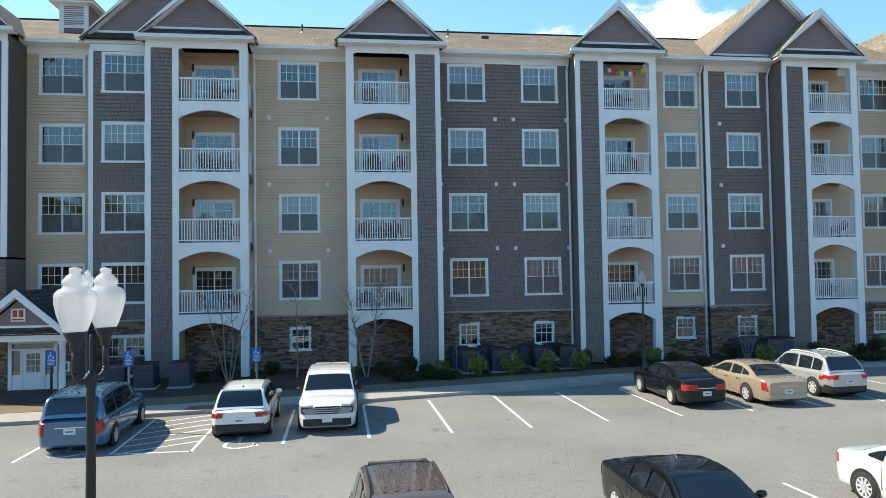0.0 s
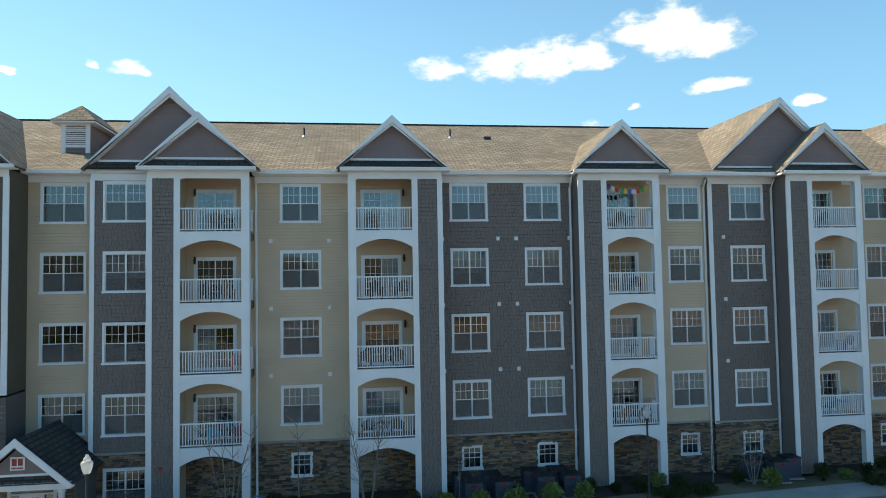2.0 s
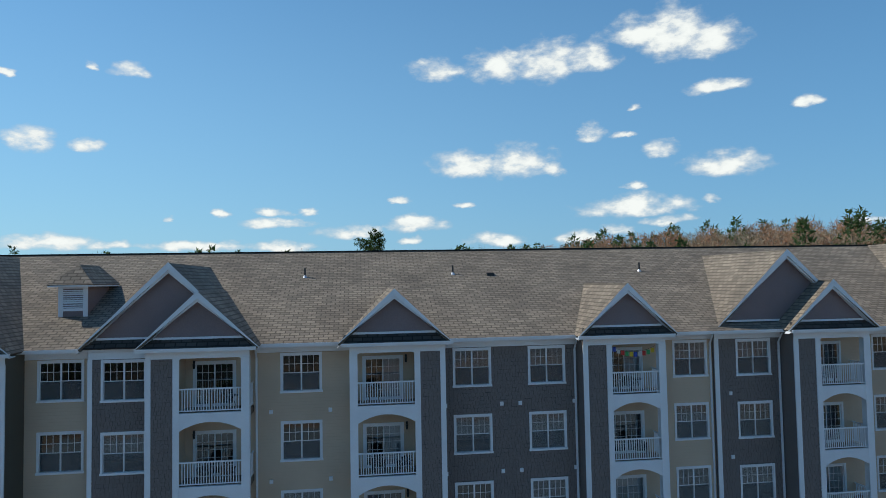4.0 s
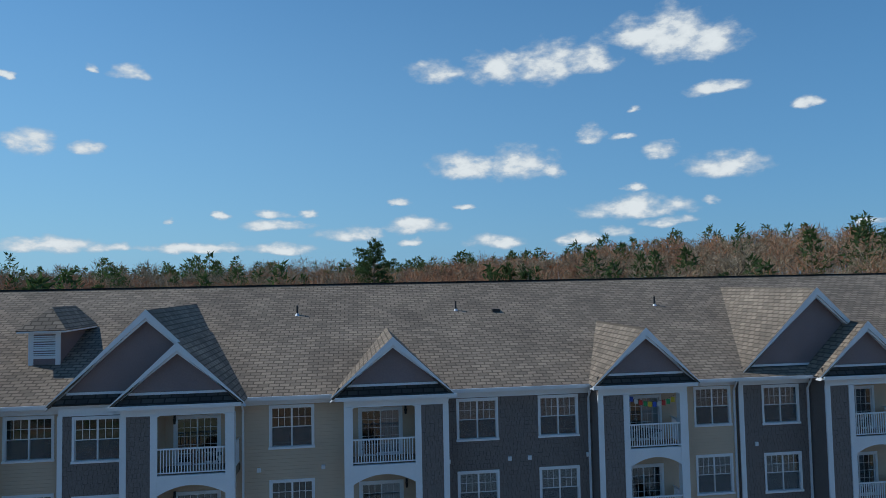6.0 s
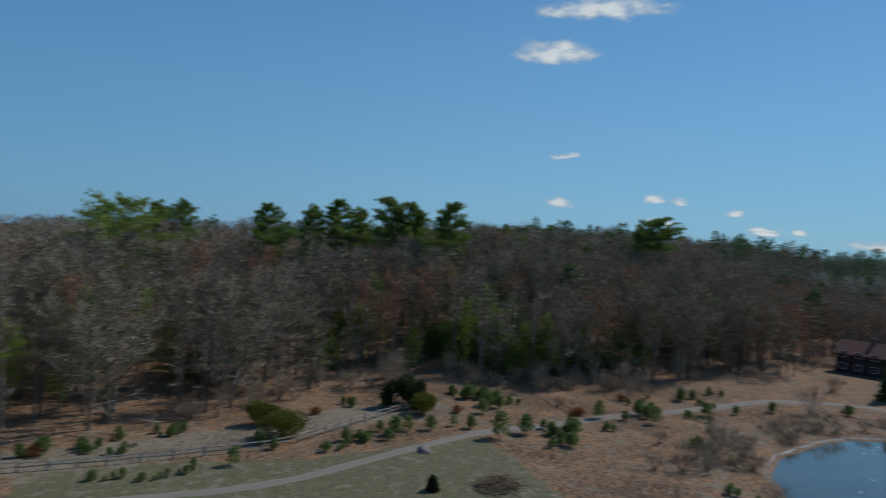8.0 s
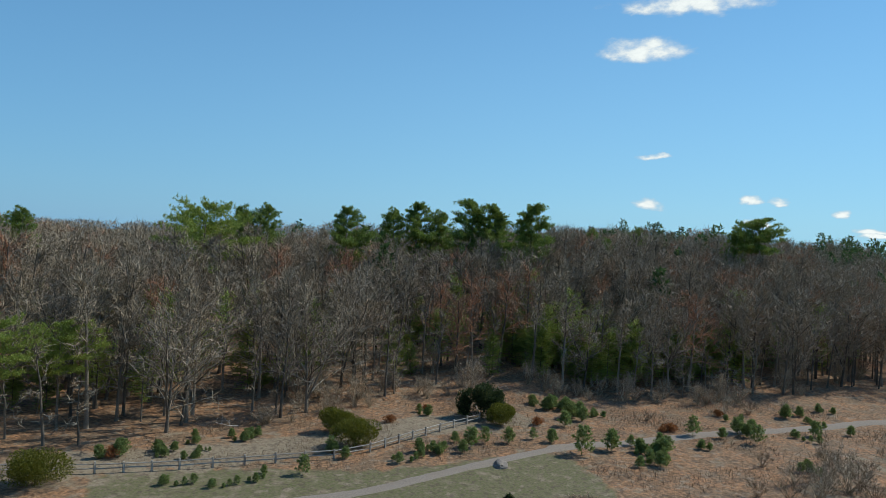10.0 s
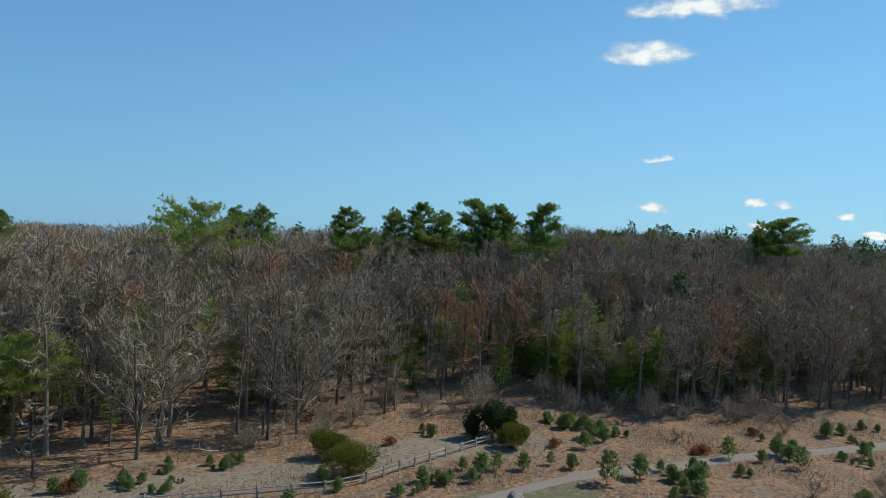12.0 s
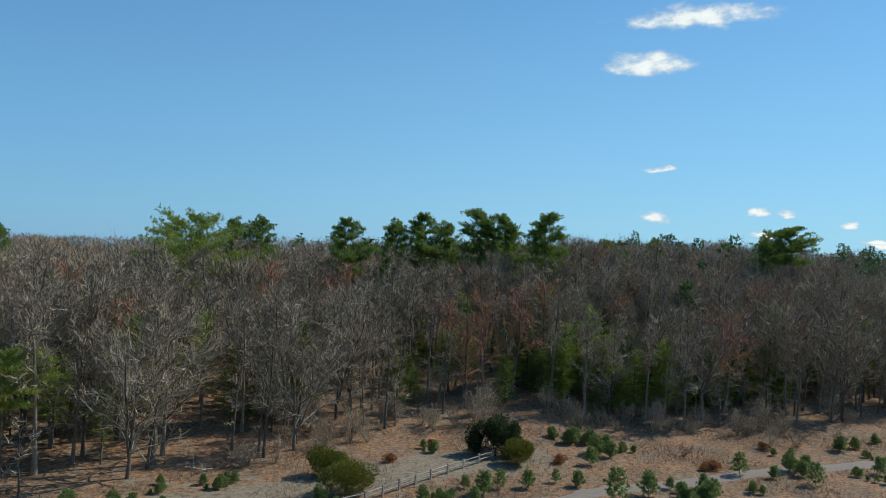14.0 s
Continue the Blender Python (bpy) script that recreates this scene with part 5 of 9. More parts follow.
def fir_meshes(seed, h, spread, needle):
    """A narrow conical spruce, clothed to the ground."""
    rng = np.random.default_rng(seed)
    tufts, outs, arms = [], [], []
    z = 0.04 * h
    while z < h * 0.99:
        reach = spread * (1 - z / h) ** 0.85 + 0.08
        for k in range(9):
            az, ln = rng.uniform(0, 6.283), reach * rng.uniform(0.75, 1.1)
            p = np.array([0, 0, z])
            e = p + np.array([math.cos(az), math.sin(az), -0.12]) * ln
            arms.append((p, e, 0.03, 0.01))
            for t in rng.uniform(0.25, 1.0, int(4 + ln * 4)):
                tufts += [p + (e - p) * t] * 4
                outs += [np.array([math.cos(az), math.sin(az), 0.1])] * 4
        z += h * 0.035
    c = np.array(tufts) + rng.normal(0, 0.12, (len(tufts), 3))
    cv = joined([limbs(arms, 3), blades(rng, c, 0.5, 0.2, 0.1, np.array(outs))])
    return mesh_from("trunk", *limbs([((0, 0, 0), (0, 0, h * 0.9), h * 0.018, 0.02)], 6), [BARK]), mesh_from("crown", *cv, [needle])


def bush_mesh(seed, rx, ry, rz, leaves, m, leaf=0.22, stems=10, base=0.1, lumps=7):
    """A shrub: short stems and many small leaves over uneven lobes."""
    rng = np.random.default_rng(seed)
    st = [((rng.normal(0, 0.08) * rx, rng.normal(0, 0.08) * ry, 0), (rng.uniform(-0.6, 0.6) * rx, rng.uniform(-0.6, 0.6) * ry, rz * rng.uniform(0.7, 1.6)), 0.025, 0.008) for _ in range(stems)]
    lobe = np.stack([rng.uniform(-0.55, 0.55, lumps) * rx, rng.uniform(-0.55, 0.55, lumps) * ry, base + rz * rng.uniform(0.6, 1.25, lumps)], 1)
    lobe[0] = (0, 0, base + rz * 0.85)
    pick = rng.integers(0, lumps, leaves)
    d = rng.normal(size=(leaves, 3))
    d /= np.linalg.norm(d, axis=1, keepdims=True)
    size = rng.uniform(0.4, 0.62, lumps)[pick][:, None]
    size[pick == 0] = 0.85
    c = lobe[pick] + d * np.array([rx, ry, rz]) * size * rng.uniform(0.75, 1.02, (leaves, 1))
    c = c[c[:, 2] > 0.02]
    out = (c - [0, 0, rz * 0.4]) / [rx, ry, rz]
    return mesh_from("bush", *joined([limbs(st, 3), blades(rng, c, leaf, leaf * 0.6, 0.3, out)]), [m])


def tree(name, meshes, x, y, label, category="tree", group="", scale=1.0, rz=0.0, sink=0.1):
    t = thing(name, label, category, group)
    part("trunk", meshes[0], [BARK], t)
    part("crown", meshes[1], [BARK], t)
    t.matrix_basis = pose(x, y, relief(x, y) - sink, 0, 0, rz) @ Matrix.Diagonal((scale, scale, scale, 1))
    return t


EDGE = [(-8, -128), (-26, -119), (-35.5, -111), (-42.8, -106), (-57, -107), (-70, -105.5), (-83, -101.5), (-94, -98), (-101, -91.5), (-107.5, -83.5),
        (-116, -75.5), (-129, -67.5), (-148, -60.5), (-163, -54), (-180, -47)]


rnd = random.Random(5)
bare = [bare_tree_meshes(100 + k, h, s, RED_TWIG if k == 3 else TWIG, first=f, fork=p) for k, (h, s, f, p) in enumerate((
    (16.5, 4.6, 0.34, 0), (17.5, 4.2, 0.42, 0), (18.5, 4.8, 0.38, 0.45), (16.5, 4.6, 0.3, 0), (18, 3.8, 0.46, 0), (15.5, 5.4, 0.26, 0.3), (17, 5.6, 0.24, 0.22), (19, 4.0, 0.48, 0), (16, 4.4, 0.36, 0.5), (17, 3.6, 0.4, 0)))]
oaks = [bare_tree_meshes(115 + k, h, s, TWIG, 1.15, first=0.2, fork=p) for k, (h, s, p) in enumerate(((16.5, 7.6, 0.28), (15.5, 7.0, 0.4), (17, 8.0, 0.22)))]
thin = [bare_tree_meshes(120 + k, h, s, TWIG, 0.5, first=0.3) for k, (h, s) in enumerate(((11, 2.4), (8, 2.0), (13, 2.6)))]
count = 0
placed = []
tries = 0
while count < 410 and tries < 9000:
    tries += 1
    k = rnd.uniform(0, len(EDGE) - 1.001)
    i = int(k)
    (x0, y0), (x1, y1) = EDGE[i], EDGE[i + 1]
    f = k - i
    ln = math.hypot(x1 - x0, y1 - y0)
    if rnd.random() > ln / 20:
        continue
    nx_, ny_ = (y1 - y0) / ln, -(x1 - x0) / ln
    if nx_ * 0.6 + ny_ * 0.8 > 0:
        nx_, ny_ = -nx_, -ny_
    if i < 4 and rnd.random() < 0.15:
        continue
    depth = (-5.0 if i < 5 else (-3.0 if i < 8 else -4.0)) + 52 * rnd.random() ** 1.15
    x, y = x0 + (x1 - x0) * f + nx_ * depth, y0 + (y1 - y0) * f + ny_ * depth
    small = rnd.random() < (0.42 if depth < 14 else 0.15)
    if any((x - a) ** 2 + (y - c) ** 2 < (2.0 if small else 7.0) for a, c in placed):
        continue
    placed.append((x, y))
    pick = rnd.choice(thin) if small else (bare[3] if rnd.random() < 0.02 or (-80 < x < -66 and depth > 12 and rnd.random() < 0.3) else rnd.choice(bare))
    if i < 6 and depth < 9 and not small and rnd.random() < 0.45:
        pick = rnd.choice(oaks)
    sc = rnd.uniform(0.85, 1.08) * (0.95 + 0.004 * depth)
    red = pick is bare[3]
    tree("bare_tree" if not small else "bare_sapling", pick, x, y,
         "leafless sapling with thin grey stems at the wood's edge" if small else ("tall leafless tree with reddish spring buds in the wood" if red else "tall leafless grey-brown tree in the spring wood"),
         "sapling" if small else "tree", "saplings of the wood" if small else "trees of the wood", sc, rnd.uniform(0, 360))
    count += 1

brush = []
for k, (h, w_) in enumerate(((3.2, 1.9), (4.4, 2.2), (2.4, 1.8))):
    rng = np.random.default_rng(140 + k)
    st, tips = [], []
    for j in range(22):
        az, out = rng.uniform(0, 6.283), rng.uniform(0.15, 1)
        e = np.array([math.cos(az) * w_ * out, math.sin(az) * w_ * out, h * rng.uniform(0.6, 1.0) * (1.1 - 0.35 * out)])
        mid = e * 0.5 + rng.normal(0, 0.06 * w_, 3)
        st += [((rng.normal(0, 0.15), rng.normal(0, 0.15), 0), mid, 0.03, 0.02), (mid, e, 0.02, 0.008)]
        tips += [mid + (e - mid) * t for t in rng.uniform(0.2, 1, 16)]
    brush.append(mesh_from("bare_bush", *joined([limbs(st, 3), blades(rng, np.array(tips), h * 0.26, 0.032, 0.6)]), [TWIG if k else GREY_TWIG]))
for k in range(95):
    i = rnd.randrange(4, len(EDGE) - 2)
    f, depth = rnd.random(), -7.0 + 24 * rnd.random() ** 1.5
    x, y = EDGE[i][0] + (EDGE[i + 1][0] - EDGE[i][0]) * f - depth * 0.5, EDGE[i][1] + (EDGE[i + 1][1] - EDGE[i][1]) * f - depth * 0.86
    ob = tagged(new("understory_bush", rnd.choice(brush)), "leafless brushy undergrowth beneath the bare trees", "bush", "undergrowth of the wood")
    ob.matrix_basis = pose(x, y, relief(x, y) - 0.05, 0, 0, rnd.uniform(0, 360))
    ob.scale = (rnd.uniform(0.7, 1.3),) * 3

# tall pines over the canopy: x, y, height, spread
pines = [pine_meshes(200, 29, 12.5, 0.52, needle=LIGHT_NEEDLE, dense=1.25, flat=True), pine_meshes(201, 28, 6.4, 0.5), pine_meshes(202, 30, 7.0, 0.46), pine_meshes(203, 26, 4.8, 0.58, dense=0.8), pine_meshes(204, 32, 8.6, 0.72, dense=0.9)]
for x, y, h, which in ((-74.1, -151.3, 27.4, 0), (-91.1, -167.0, 28.3, 3), (-96.0, -163.9, 29.0, 3), (-100.6, -141.9, 28.8, 1), (-118.4, -146.0, 29.9, 3), (-120.7, -140.9, 31.4, 1), (-126.1, -138.0, 29.9, 3), (-123.0, -126.2, 32.4, 2), (-127.6, -123.5, 31.7, 2), (-126.4, -113.1, 31.8, 2), (-178.1, -83.0, 32.3, 4), (-181.4, -89.4, 30.4, 3), (-181.0, -129.1, 29.0, 3), (-186.6, -117.8, 30.0, 3), (-160.9, -113.6, 26.0, 3), (-52.8, -183.2, 24.8, 3)):
    p = pines[which]
    tree("white_pine", p, x, y, "tall dark green pine rising above the bare canopy", "pine tree", "pines above the wood", (h - relief(x, y)) / (29, 28, 30, 26, 32)[which], rnd.uniform(0, 360))
far_pines = {1: pine_meshes(201, 28, 6.0, 0.42, FAR_NEEDLE, 0.6), 2: pine_meshes(202, 30, 7.0, 0.46, FAR_NEEDLE, 0.6), 3: pine_meshes(203, 26, 4.6, 0.5, FAR_NEEDLE, 0.6)}
for x, y, h, which in ((-210.2, 31.6, 26.1, 1), (-143.1, 66.7, 26.2, 3), (-171.9, 20.3, 25.2, 1), (-190.3, 100.8, 27.0, 3), (-0.7, 132.1, 33.1, 2)):
    tree("white_pine", far_pines[which], x, y, "dark rounded pine standing among bare trees", "pine tree", "pines above the wood", (h - relief(x, y)) / (29, 28, 30, 26, 32)[which], rnd.uniform(0, 360))
for x, y, k in ((-36.5, -112.5, 0.40), (-28, -109, 0.44)):
    tree("white_pine", pines[0], x, y, "leafy light green pine at the wood's edge", "pine tree", "pines at the wood's edge", k, 80 + 60 * k * 10)

# young evergreens under the canopy
small_pines = [pine_meshes(210, 9, 3.4, 0.18, LIGHT_NEEDLE, 0.2), pine_meshes(211, 6, 2.6, 0.12, LIGHT_NEEDLE, 0.24), pine_meshes(212, 12, 3.0, 0.3, LIGHT_NEEDLE, 0.16), pine_meshes(213, 8, 3.2, 0.08, NEEDLE, 0.26)]
for k in range(150):
    i = rnd.randrange(1, len(EDGE) - 2) if k < 100 else rnd.randrange(7, 11)
    f, depth = rnd.random(), rnd.uniform(0.5, 30) if k < 100 else rnd.uniform(1, 14)
    x, y = EDGE[i][0] + (EDGE[i + 1][0] - EDGE[i][0]) * f - depth * 0.55, EDGE[i][1] + (EDGE[i + 1][1] - EDGE[i][1]) * f - depth * 0.83
    tree("young_pine", rnd.choice(small_pines), x, y, "young green pine under the bare trees", "pine tree", "young pines of the wood", rnd.uniform(0.6, 1.25), rnd.uniform(0, 360))


def woods(name, seed, spots, label, kinds):
    """Many far trees, too many to count, in one mesh. spots: x, y, height, kind."""
    rng = np.random.default_rng(seed)
    per = {}
    for x, y, h, kind in spots:
        per.setdefault(kind, []).append((x, y, relief(x, y) - 0.2, h))
    vs, ts, mi, at = [], [], [], 0
    for kind, rows in per.items():
        for x, y, z, h in rows:
            near = 1.0 if math.hypot(x + 5, y + 32) < 230 else 0.55
            if kind < 2:
                n = int(260 * near)
                f = rng.uniform(0, 1, n) ** 0.8
                a = rng.uniform(0, 6.283, n)
                w = h * 0.23 * np.sqrt(np.sin(np.clip(f, 0.03, 0.97) * math.pi)) * rng.uniform(0.5, 1.05, n)
                c = np.stack([x + np.cos(a) * w, y + np.sin(a) * w, z + h * (0.32 + 0.62 * f)], 1)
                o = np.stack([np.cos(a), np.sin(a), np.full(n, 0.8)], 1)
                v1, t1 = blades(rng, c, h * 0.13, 0.13 / near, 0.5, o)
                b = [((x, y, z), (x + rng.normal(0, 0.3), y + rng.normal(0, 0.3), z + h * 0.9), h * 0.011, 0.03)]
                for _ in range(9):
                    q = rng.uniform(0.3, 0.8) * h
                    aa = rng.uniform(0, 6.283)
                    b.append(((x, y, z + q), (x + math.cos(aa) * h * 0.2, y + math.sin(aa) * h * 0.2, z + q + h * 0.17), 0.07, 0.03))
                v2, t2 = limbs(b, 3)
            else:
                n = int(300 * near)
                f = rng.uniform(0, 1, n)
                a = rng.uniform(0, 6.283, n)
                w = h * 0.235 * (0.7 + 0.3 * np.minimum(1, f * 3)) * np.clip(1.05 - f ** 2.6, 0.18, 1) * rng.uniform(0.35, 1.08, n) * (0.85 + 0.25 * np.sin(f * 26 + a * 2 + x))
                c = np.stack([x + np.cos(a) * w, y + np.sin(a) * w, z + h * (0.3 + 0.68 * f) + rng.normal(0, 0.3, n)], 1)
                o = np.stack([np.cos(a), np.sin(a), np.full(n, 0.6)], 1)
                v1, t1 = blades(rng, c, h * 0.068, 0.62 / near ** 0.5, 0.3, o)
                v2, t2 = limbs([((x, y, z), (x, y, z + h * 0.97), h * 0.012, 0.04)], 3)
            vs += [v1, v2]
            ts += [t1 + at, t2 + at + len(v1)]
            mi += [np.full(len(t1), kind), np.full(len(t2), 3)]
            at += len(v1) + len(v2)
    me = mesh_from(name, np.concatenate(vs), np.concatenate(ts), [GREY_TWIG, RED_TWIG, FAR_NEEDLE, BARK], np.concatenate(mi))
    return tagged(new(name, me), label, "woods", kind="stuff")


def scatter(seed, n, az0, az1, r0, r1, pines_share, red_share, hmin, hmax, keep=None):
    """Spots in a sector seen from the drone's place; az right of +y in degrees."""
    rn = random.Random(seed)
    out = []
    while len(out) < n:
        a, r = math.radians(rn.uniform(az0, az1)), math.sqrt(rn.uniform(r0 * r0, r1 * r1))
        x, y = -5 + math.sin(a) * r, -32 + math.cos(a) * r
        if keep and not keep(x, y):
            n -= 0.2
            continue
        u = rn.random()
        clump = noise.noise(Vector((x * 0.018, y * 0.018, 7)))
        kind = 2 if u < pines_share * (1 + 1.6 * clump) else (1 if u < pines_share + red_share * (1 + 2.2 * noise.noise(Vector((x * 0.012, y * 0.012, 2)))) else 0)
        h = rn.uniform(hmin, hmax) * (1.12 if kind == 2 else 1.0)
        out.append((x, y, h, kind))
    return out


def clear_of(x, y):
    if far_from(x, y, POND + POND[:1]) < 9 or inside(x, y, POND) or inside(x, y, FIELD):
        return False
    if far_from(x, y, ROAD) < 5 or far_from(x, y, PATHWAY) < 6:
        return False
    if inside(x, y, HOUSE_YARD):
        return False
    if 262 < math.hypot(x + 5, y + 32) < 312 and -64 < math.degrees(math.atan2(x + 5, y + 32)) < -53:
        return False
    return not (x > -46 and abs(y) < 60)


ROAD = [(-230, 8), (-205, 28.6), (-184, 45.4), (-161.5, 62.5), (-146, 79.5), (-122, 100.5), (-95, 122)]
HOUSE_YARD = [(-120, -52), (-133, -48), (-152, -48), (-185, -48), (-205, -20), (-190, 20), (-165, 24), (-140, 20), (-122, 12)]
woods("far_woods_behind_building", 1, scatter(11, 1150, -46, 62, 105, 300, 0.07, 0.5, 17.5, 21.5) + scatter(12, 1300, -46, 62, 300, 700, 0.38, 0.15, 20, 26), "mixed spring woods of bare, budding and evergreen trees", None)
woods("far_woods_across_pond", 2, scatter(13, 1300, -98, -44, 125, 300, 0.05, 0.42, 11, 16, clear_of) + scatter(19, 460, -118, -98, 125, 300, 0.03, 0.08, 13, 17, clear_of) + scatter(14, 1100, -120, -44, 300, 800, 0.34, 0.2, 16, 21) + scatter(18, 700, -122, -44, 480, 1000, 0.5, 0.1, 18, 23), "reddish bare woods beyond the pond and field", None)
woods("wood_interior", 3, scatter(15, 520, -172, -100, 130, 220, 0.01, 0.07, 15.5, 19, lambda x, y: clear_of(x, y) and y < -60 - (x + 170) * 0.62) + scatter(16, 620, -180, -98, 220, 520, 0.02, 0.05, 16, 19), "bare spring woods deep behind the front trees", None)
woods("far_woods_behind_lot", 4, scatter(17, 380, 75, 182, 95, 220, 0.10, 0.15, 15, 19), "bare spring woods beyond the parking lot", None)

# ---- meadow, pond side and houses ----
for k, (x, y, rx, rz) in enumerate(((-57.4, -87.2, 2.7, 1.75), (-59.4, -92.6, 2.0, 1.6), (-29.5, -95.6, 2.6, 1.8), (-77.0, -82.6, 2.1, 1.7))):
    me = bush_mesh(300 + k, rx, rx * 0.95, rz, 11000, YEW, 0.15, 12, 0.05, 14)
    ob = tagged(new("clipped_bush", me), "broad rounded olive-green evergreen bush on dry grass", "bush", "evergreen bushes")
    ob.location = (x, y, relief(x, y) - 0.05)
for k, (x, y, s) in enumerate(((-77.8, -86.2, 1.0), (-79.3, -85.0, 0.9), (-76.6, -87.6, 0.85), (-80.6, -87.4, 0.95))):
    me = bush_mesh(310 + k, 1.5 * s, 1.5 * s, 2.6 * s, 3200, DARK_YEW, 0.24, 10, 0.05, 8)
    ob = tagged(new("upright_yew", me), "tall dark upright evergreen bush at the fence's end", "bush", "upright evergreens")
    ob.location = (x, y, relief(x, y) - 0.05)


def young_pine_mesh(seed, h):
    """A knee- to head-high pine seedling: a leader and upswept arms with needle tufts."""
    rng = np.random.default_rng(seed)
    arms, tufts = [((0, 0, 0), (0, 0, h), 0.03, 0.008)], []
    for k in range(26):
        z = h * (0.08 + 0.85 * (k / 26) ** 1.1)
        az, ln = k * 2.4, h * 0.40 * (1.03 - z / h) ** 0.7 * rng.uniform(0.55, 1.25) + 0.1
        e = np.array([math.cos(az) * ln, math.sin(az) * ln, z + ln * 0.55])
        arms.append(((0, 0, z), e, 0.012, 0.006))
        for t in rng.uniform(0.35, 1.0, 6):
            tufts += [np.array([0, 0, z]) + (e - [0, 0, z]) * t] * 7
    c = np.array(tufts) + rng.normal(0, 0.05, (len(tufts), 3))
    return mesh_from("pine_seedling", *joined([limbs(arms, 3), blades(rng, c, 0.2, 0.07, 0.6)]), [JUNIPER])


seedlings = [young_pine_mesh(320 + k, h) for k, h in enumerate((1.5, 1.9, 1.3))]


def clump_mesh(seed):
    """Several small pines grown together."""
    r_ = random.Random(seed)
    me = bmesh.new()
    for k in range(6):
        me.from_mesh(seedlings[k % 3])
        new_ones = me.verts[-len(seedlings[k % 3].vertices):]
        m = pose(r_.uniform(-1.3, 1.3), r_.uniform(-1.1, 1.1), 0, r_.uniform(-12, 12), r_.uniform(-12, 12), r_.uniform(0, 360)) @ Matrix.Scale(r_.uniform(0.35, 0.75), 4)
        bmesh.ops.transform(me, matrix=m, verts=new_ones)
    out = bpy.data.meshes.new("pine_clump")
    me.to_mesh(out)
    me.free()
    out.materials.append(JUNIPER)
    return out


spreads = [clump_mesh(330 + k) for k in range(3)]
rn = random.Random(9)


def plant(me, x, y, scale, name, label, category, group):
    ob = tagged(new(name, me), label, category, group)
    ob.matrix_basis = pose(x, y, relief(x, y) - 0.03, 0, 0, rn.uniform(0, 360)) @ Matrix.Diagonal((scale, scale, scale, 1))
    return ob


def seedling(x, y, s=1.0):
    plant(rn.choice(seedlings), x, y, s * rn.uniform(0.85, 1.15), "young_pine_shrub", "small bright green pine seedling in dry grass", "shrub", "pine seedlings")


def spreader(x, y, s=1.0):
    plant(rn.choice(spreads), x, y, s * rn.uniform(0.85, 1.15), "pine_clump", "clump of small green pines on leaf litter", "shrub", "low pine clumps")


# place and height
for x, y, h in ((-75.1, -70.0, 3.1), (-79.4, -68.7, 2.7), (-95.7, -62.0, 2.0), (-96.8, -58.2, 2.4), (-107.2, -54.1, 2.3), (-93.9, -65.0, 2.2), (-71.6, -77.4, 2.4), (-76.1, -74.5, 2.0),
                (-83.7, -77.4, 2.3), (-64.7, -78.4, 1.7), (-66.9, -79.0, 2.6), (-69.4, -79.0, 1.7), (-66.7, -81.2, 1.6), (-76.4, -88.1, 2.4), (-75.3, -76.6, 1.6), (-48.2, -84.1, 2.1),
                (-118, -47, 2.0), (-112, -51, 2.2)):
    seedling(x, y, h / 1.85)
for x, y, h in ((-81.5, -67.1, 2.0), (-80.0, -64.2, 2.6), (-78.6, -63.4, 2.2), (-82.4, -65.4, 2.3), (-85.5, -64.4, 2.9), (-89.7, -62.1, 1.4), (-100.7, -60.6, 2.6), (-115.6, -58.3, 2.6), (-114.3, -55.5, 1.6), (-89.5, -78.9, 2.6),
                (-92.1, -77.2, 1.5), (-58.5, -81.0, 1.9), (-61.4, -80.3, 1.8), (-63.0, -80.1, 1.5), (-73.8, -92.0, 2.1), (-53.5, -86.3, 2.2), (-89.6, -84.8, 2.6), (-90.9, -83.1, 2.6), (-91.7, -81.6, 1.9),
                (-40.5, -97.6, 1.7), (-41.7, -97.7, 1.5), (-42.5, -94.6, 1.2), (-36.9, -99.6, 2.0), (-45.2, -99.8, 1.7), (-50.1, -97.5, 1.8), (-51.1, -97.1, 1.5), (-45.1, -96.4, 0.8),
                (-38.5, -89.4, 1.9), (-44.3, -86.2, 1.6), (-41.2, -86.6, 1.4), (-104.5, -54.5, 2.0), (-106, -64, 1.6), (-122, -56, 1.9), (-73.5, -42.6, 1.6), (-76, -44.5, 1.4), (-127, -37, 2.1), (-129, -25, 1.8), (-89.5, -50.5, 1.6)):
    spreader(x, y, h / 1.55)
rusty = bush_mesh(340, 0.9, 0.8, 0.5, 700, RUST, 0.16, 14, 0.05, 7)
for x, y in ((-93.4, -67.7), (-92.4, -68.3), (-107.2, -66.6), (-81.4, -80.0), (-37.0, -99.2), (-75.1, -93.5), (-66.9, -91.8)):
    plant(rusty, x, y, rn.uniform(0.8, 1.3), "rusty_shrub", "low shrub still holding rust-brown dry leaves", "shrub", "rusty shrubs")


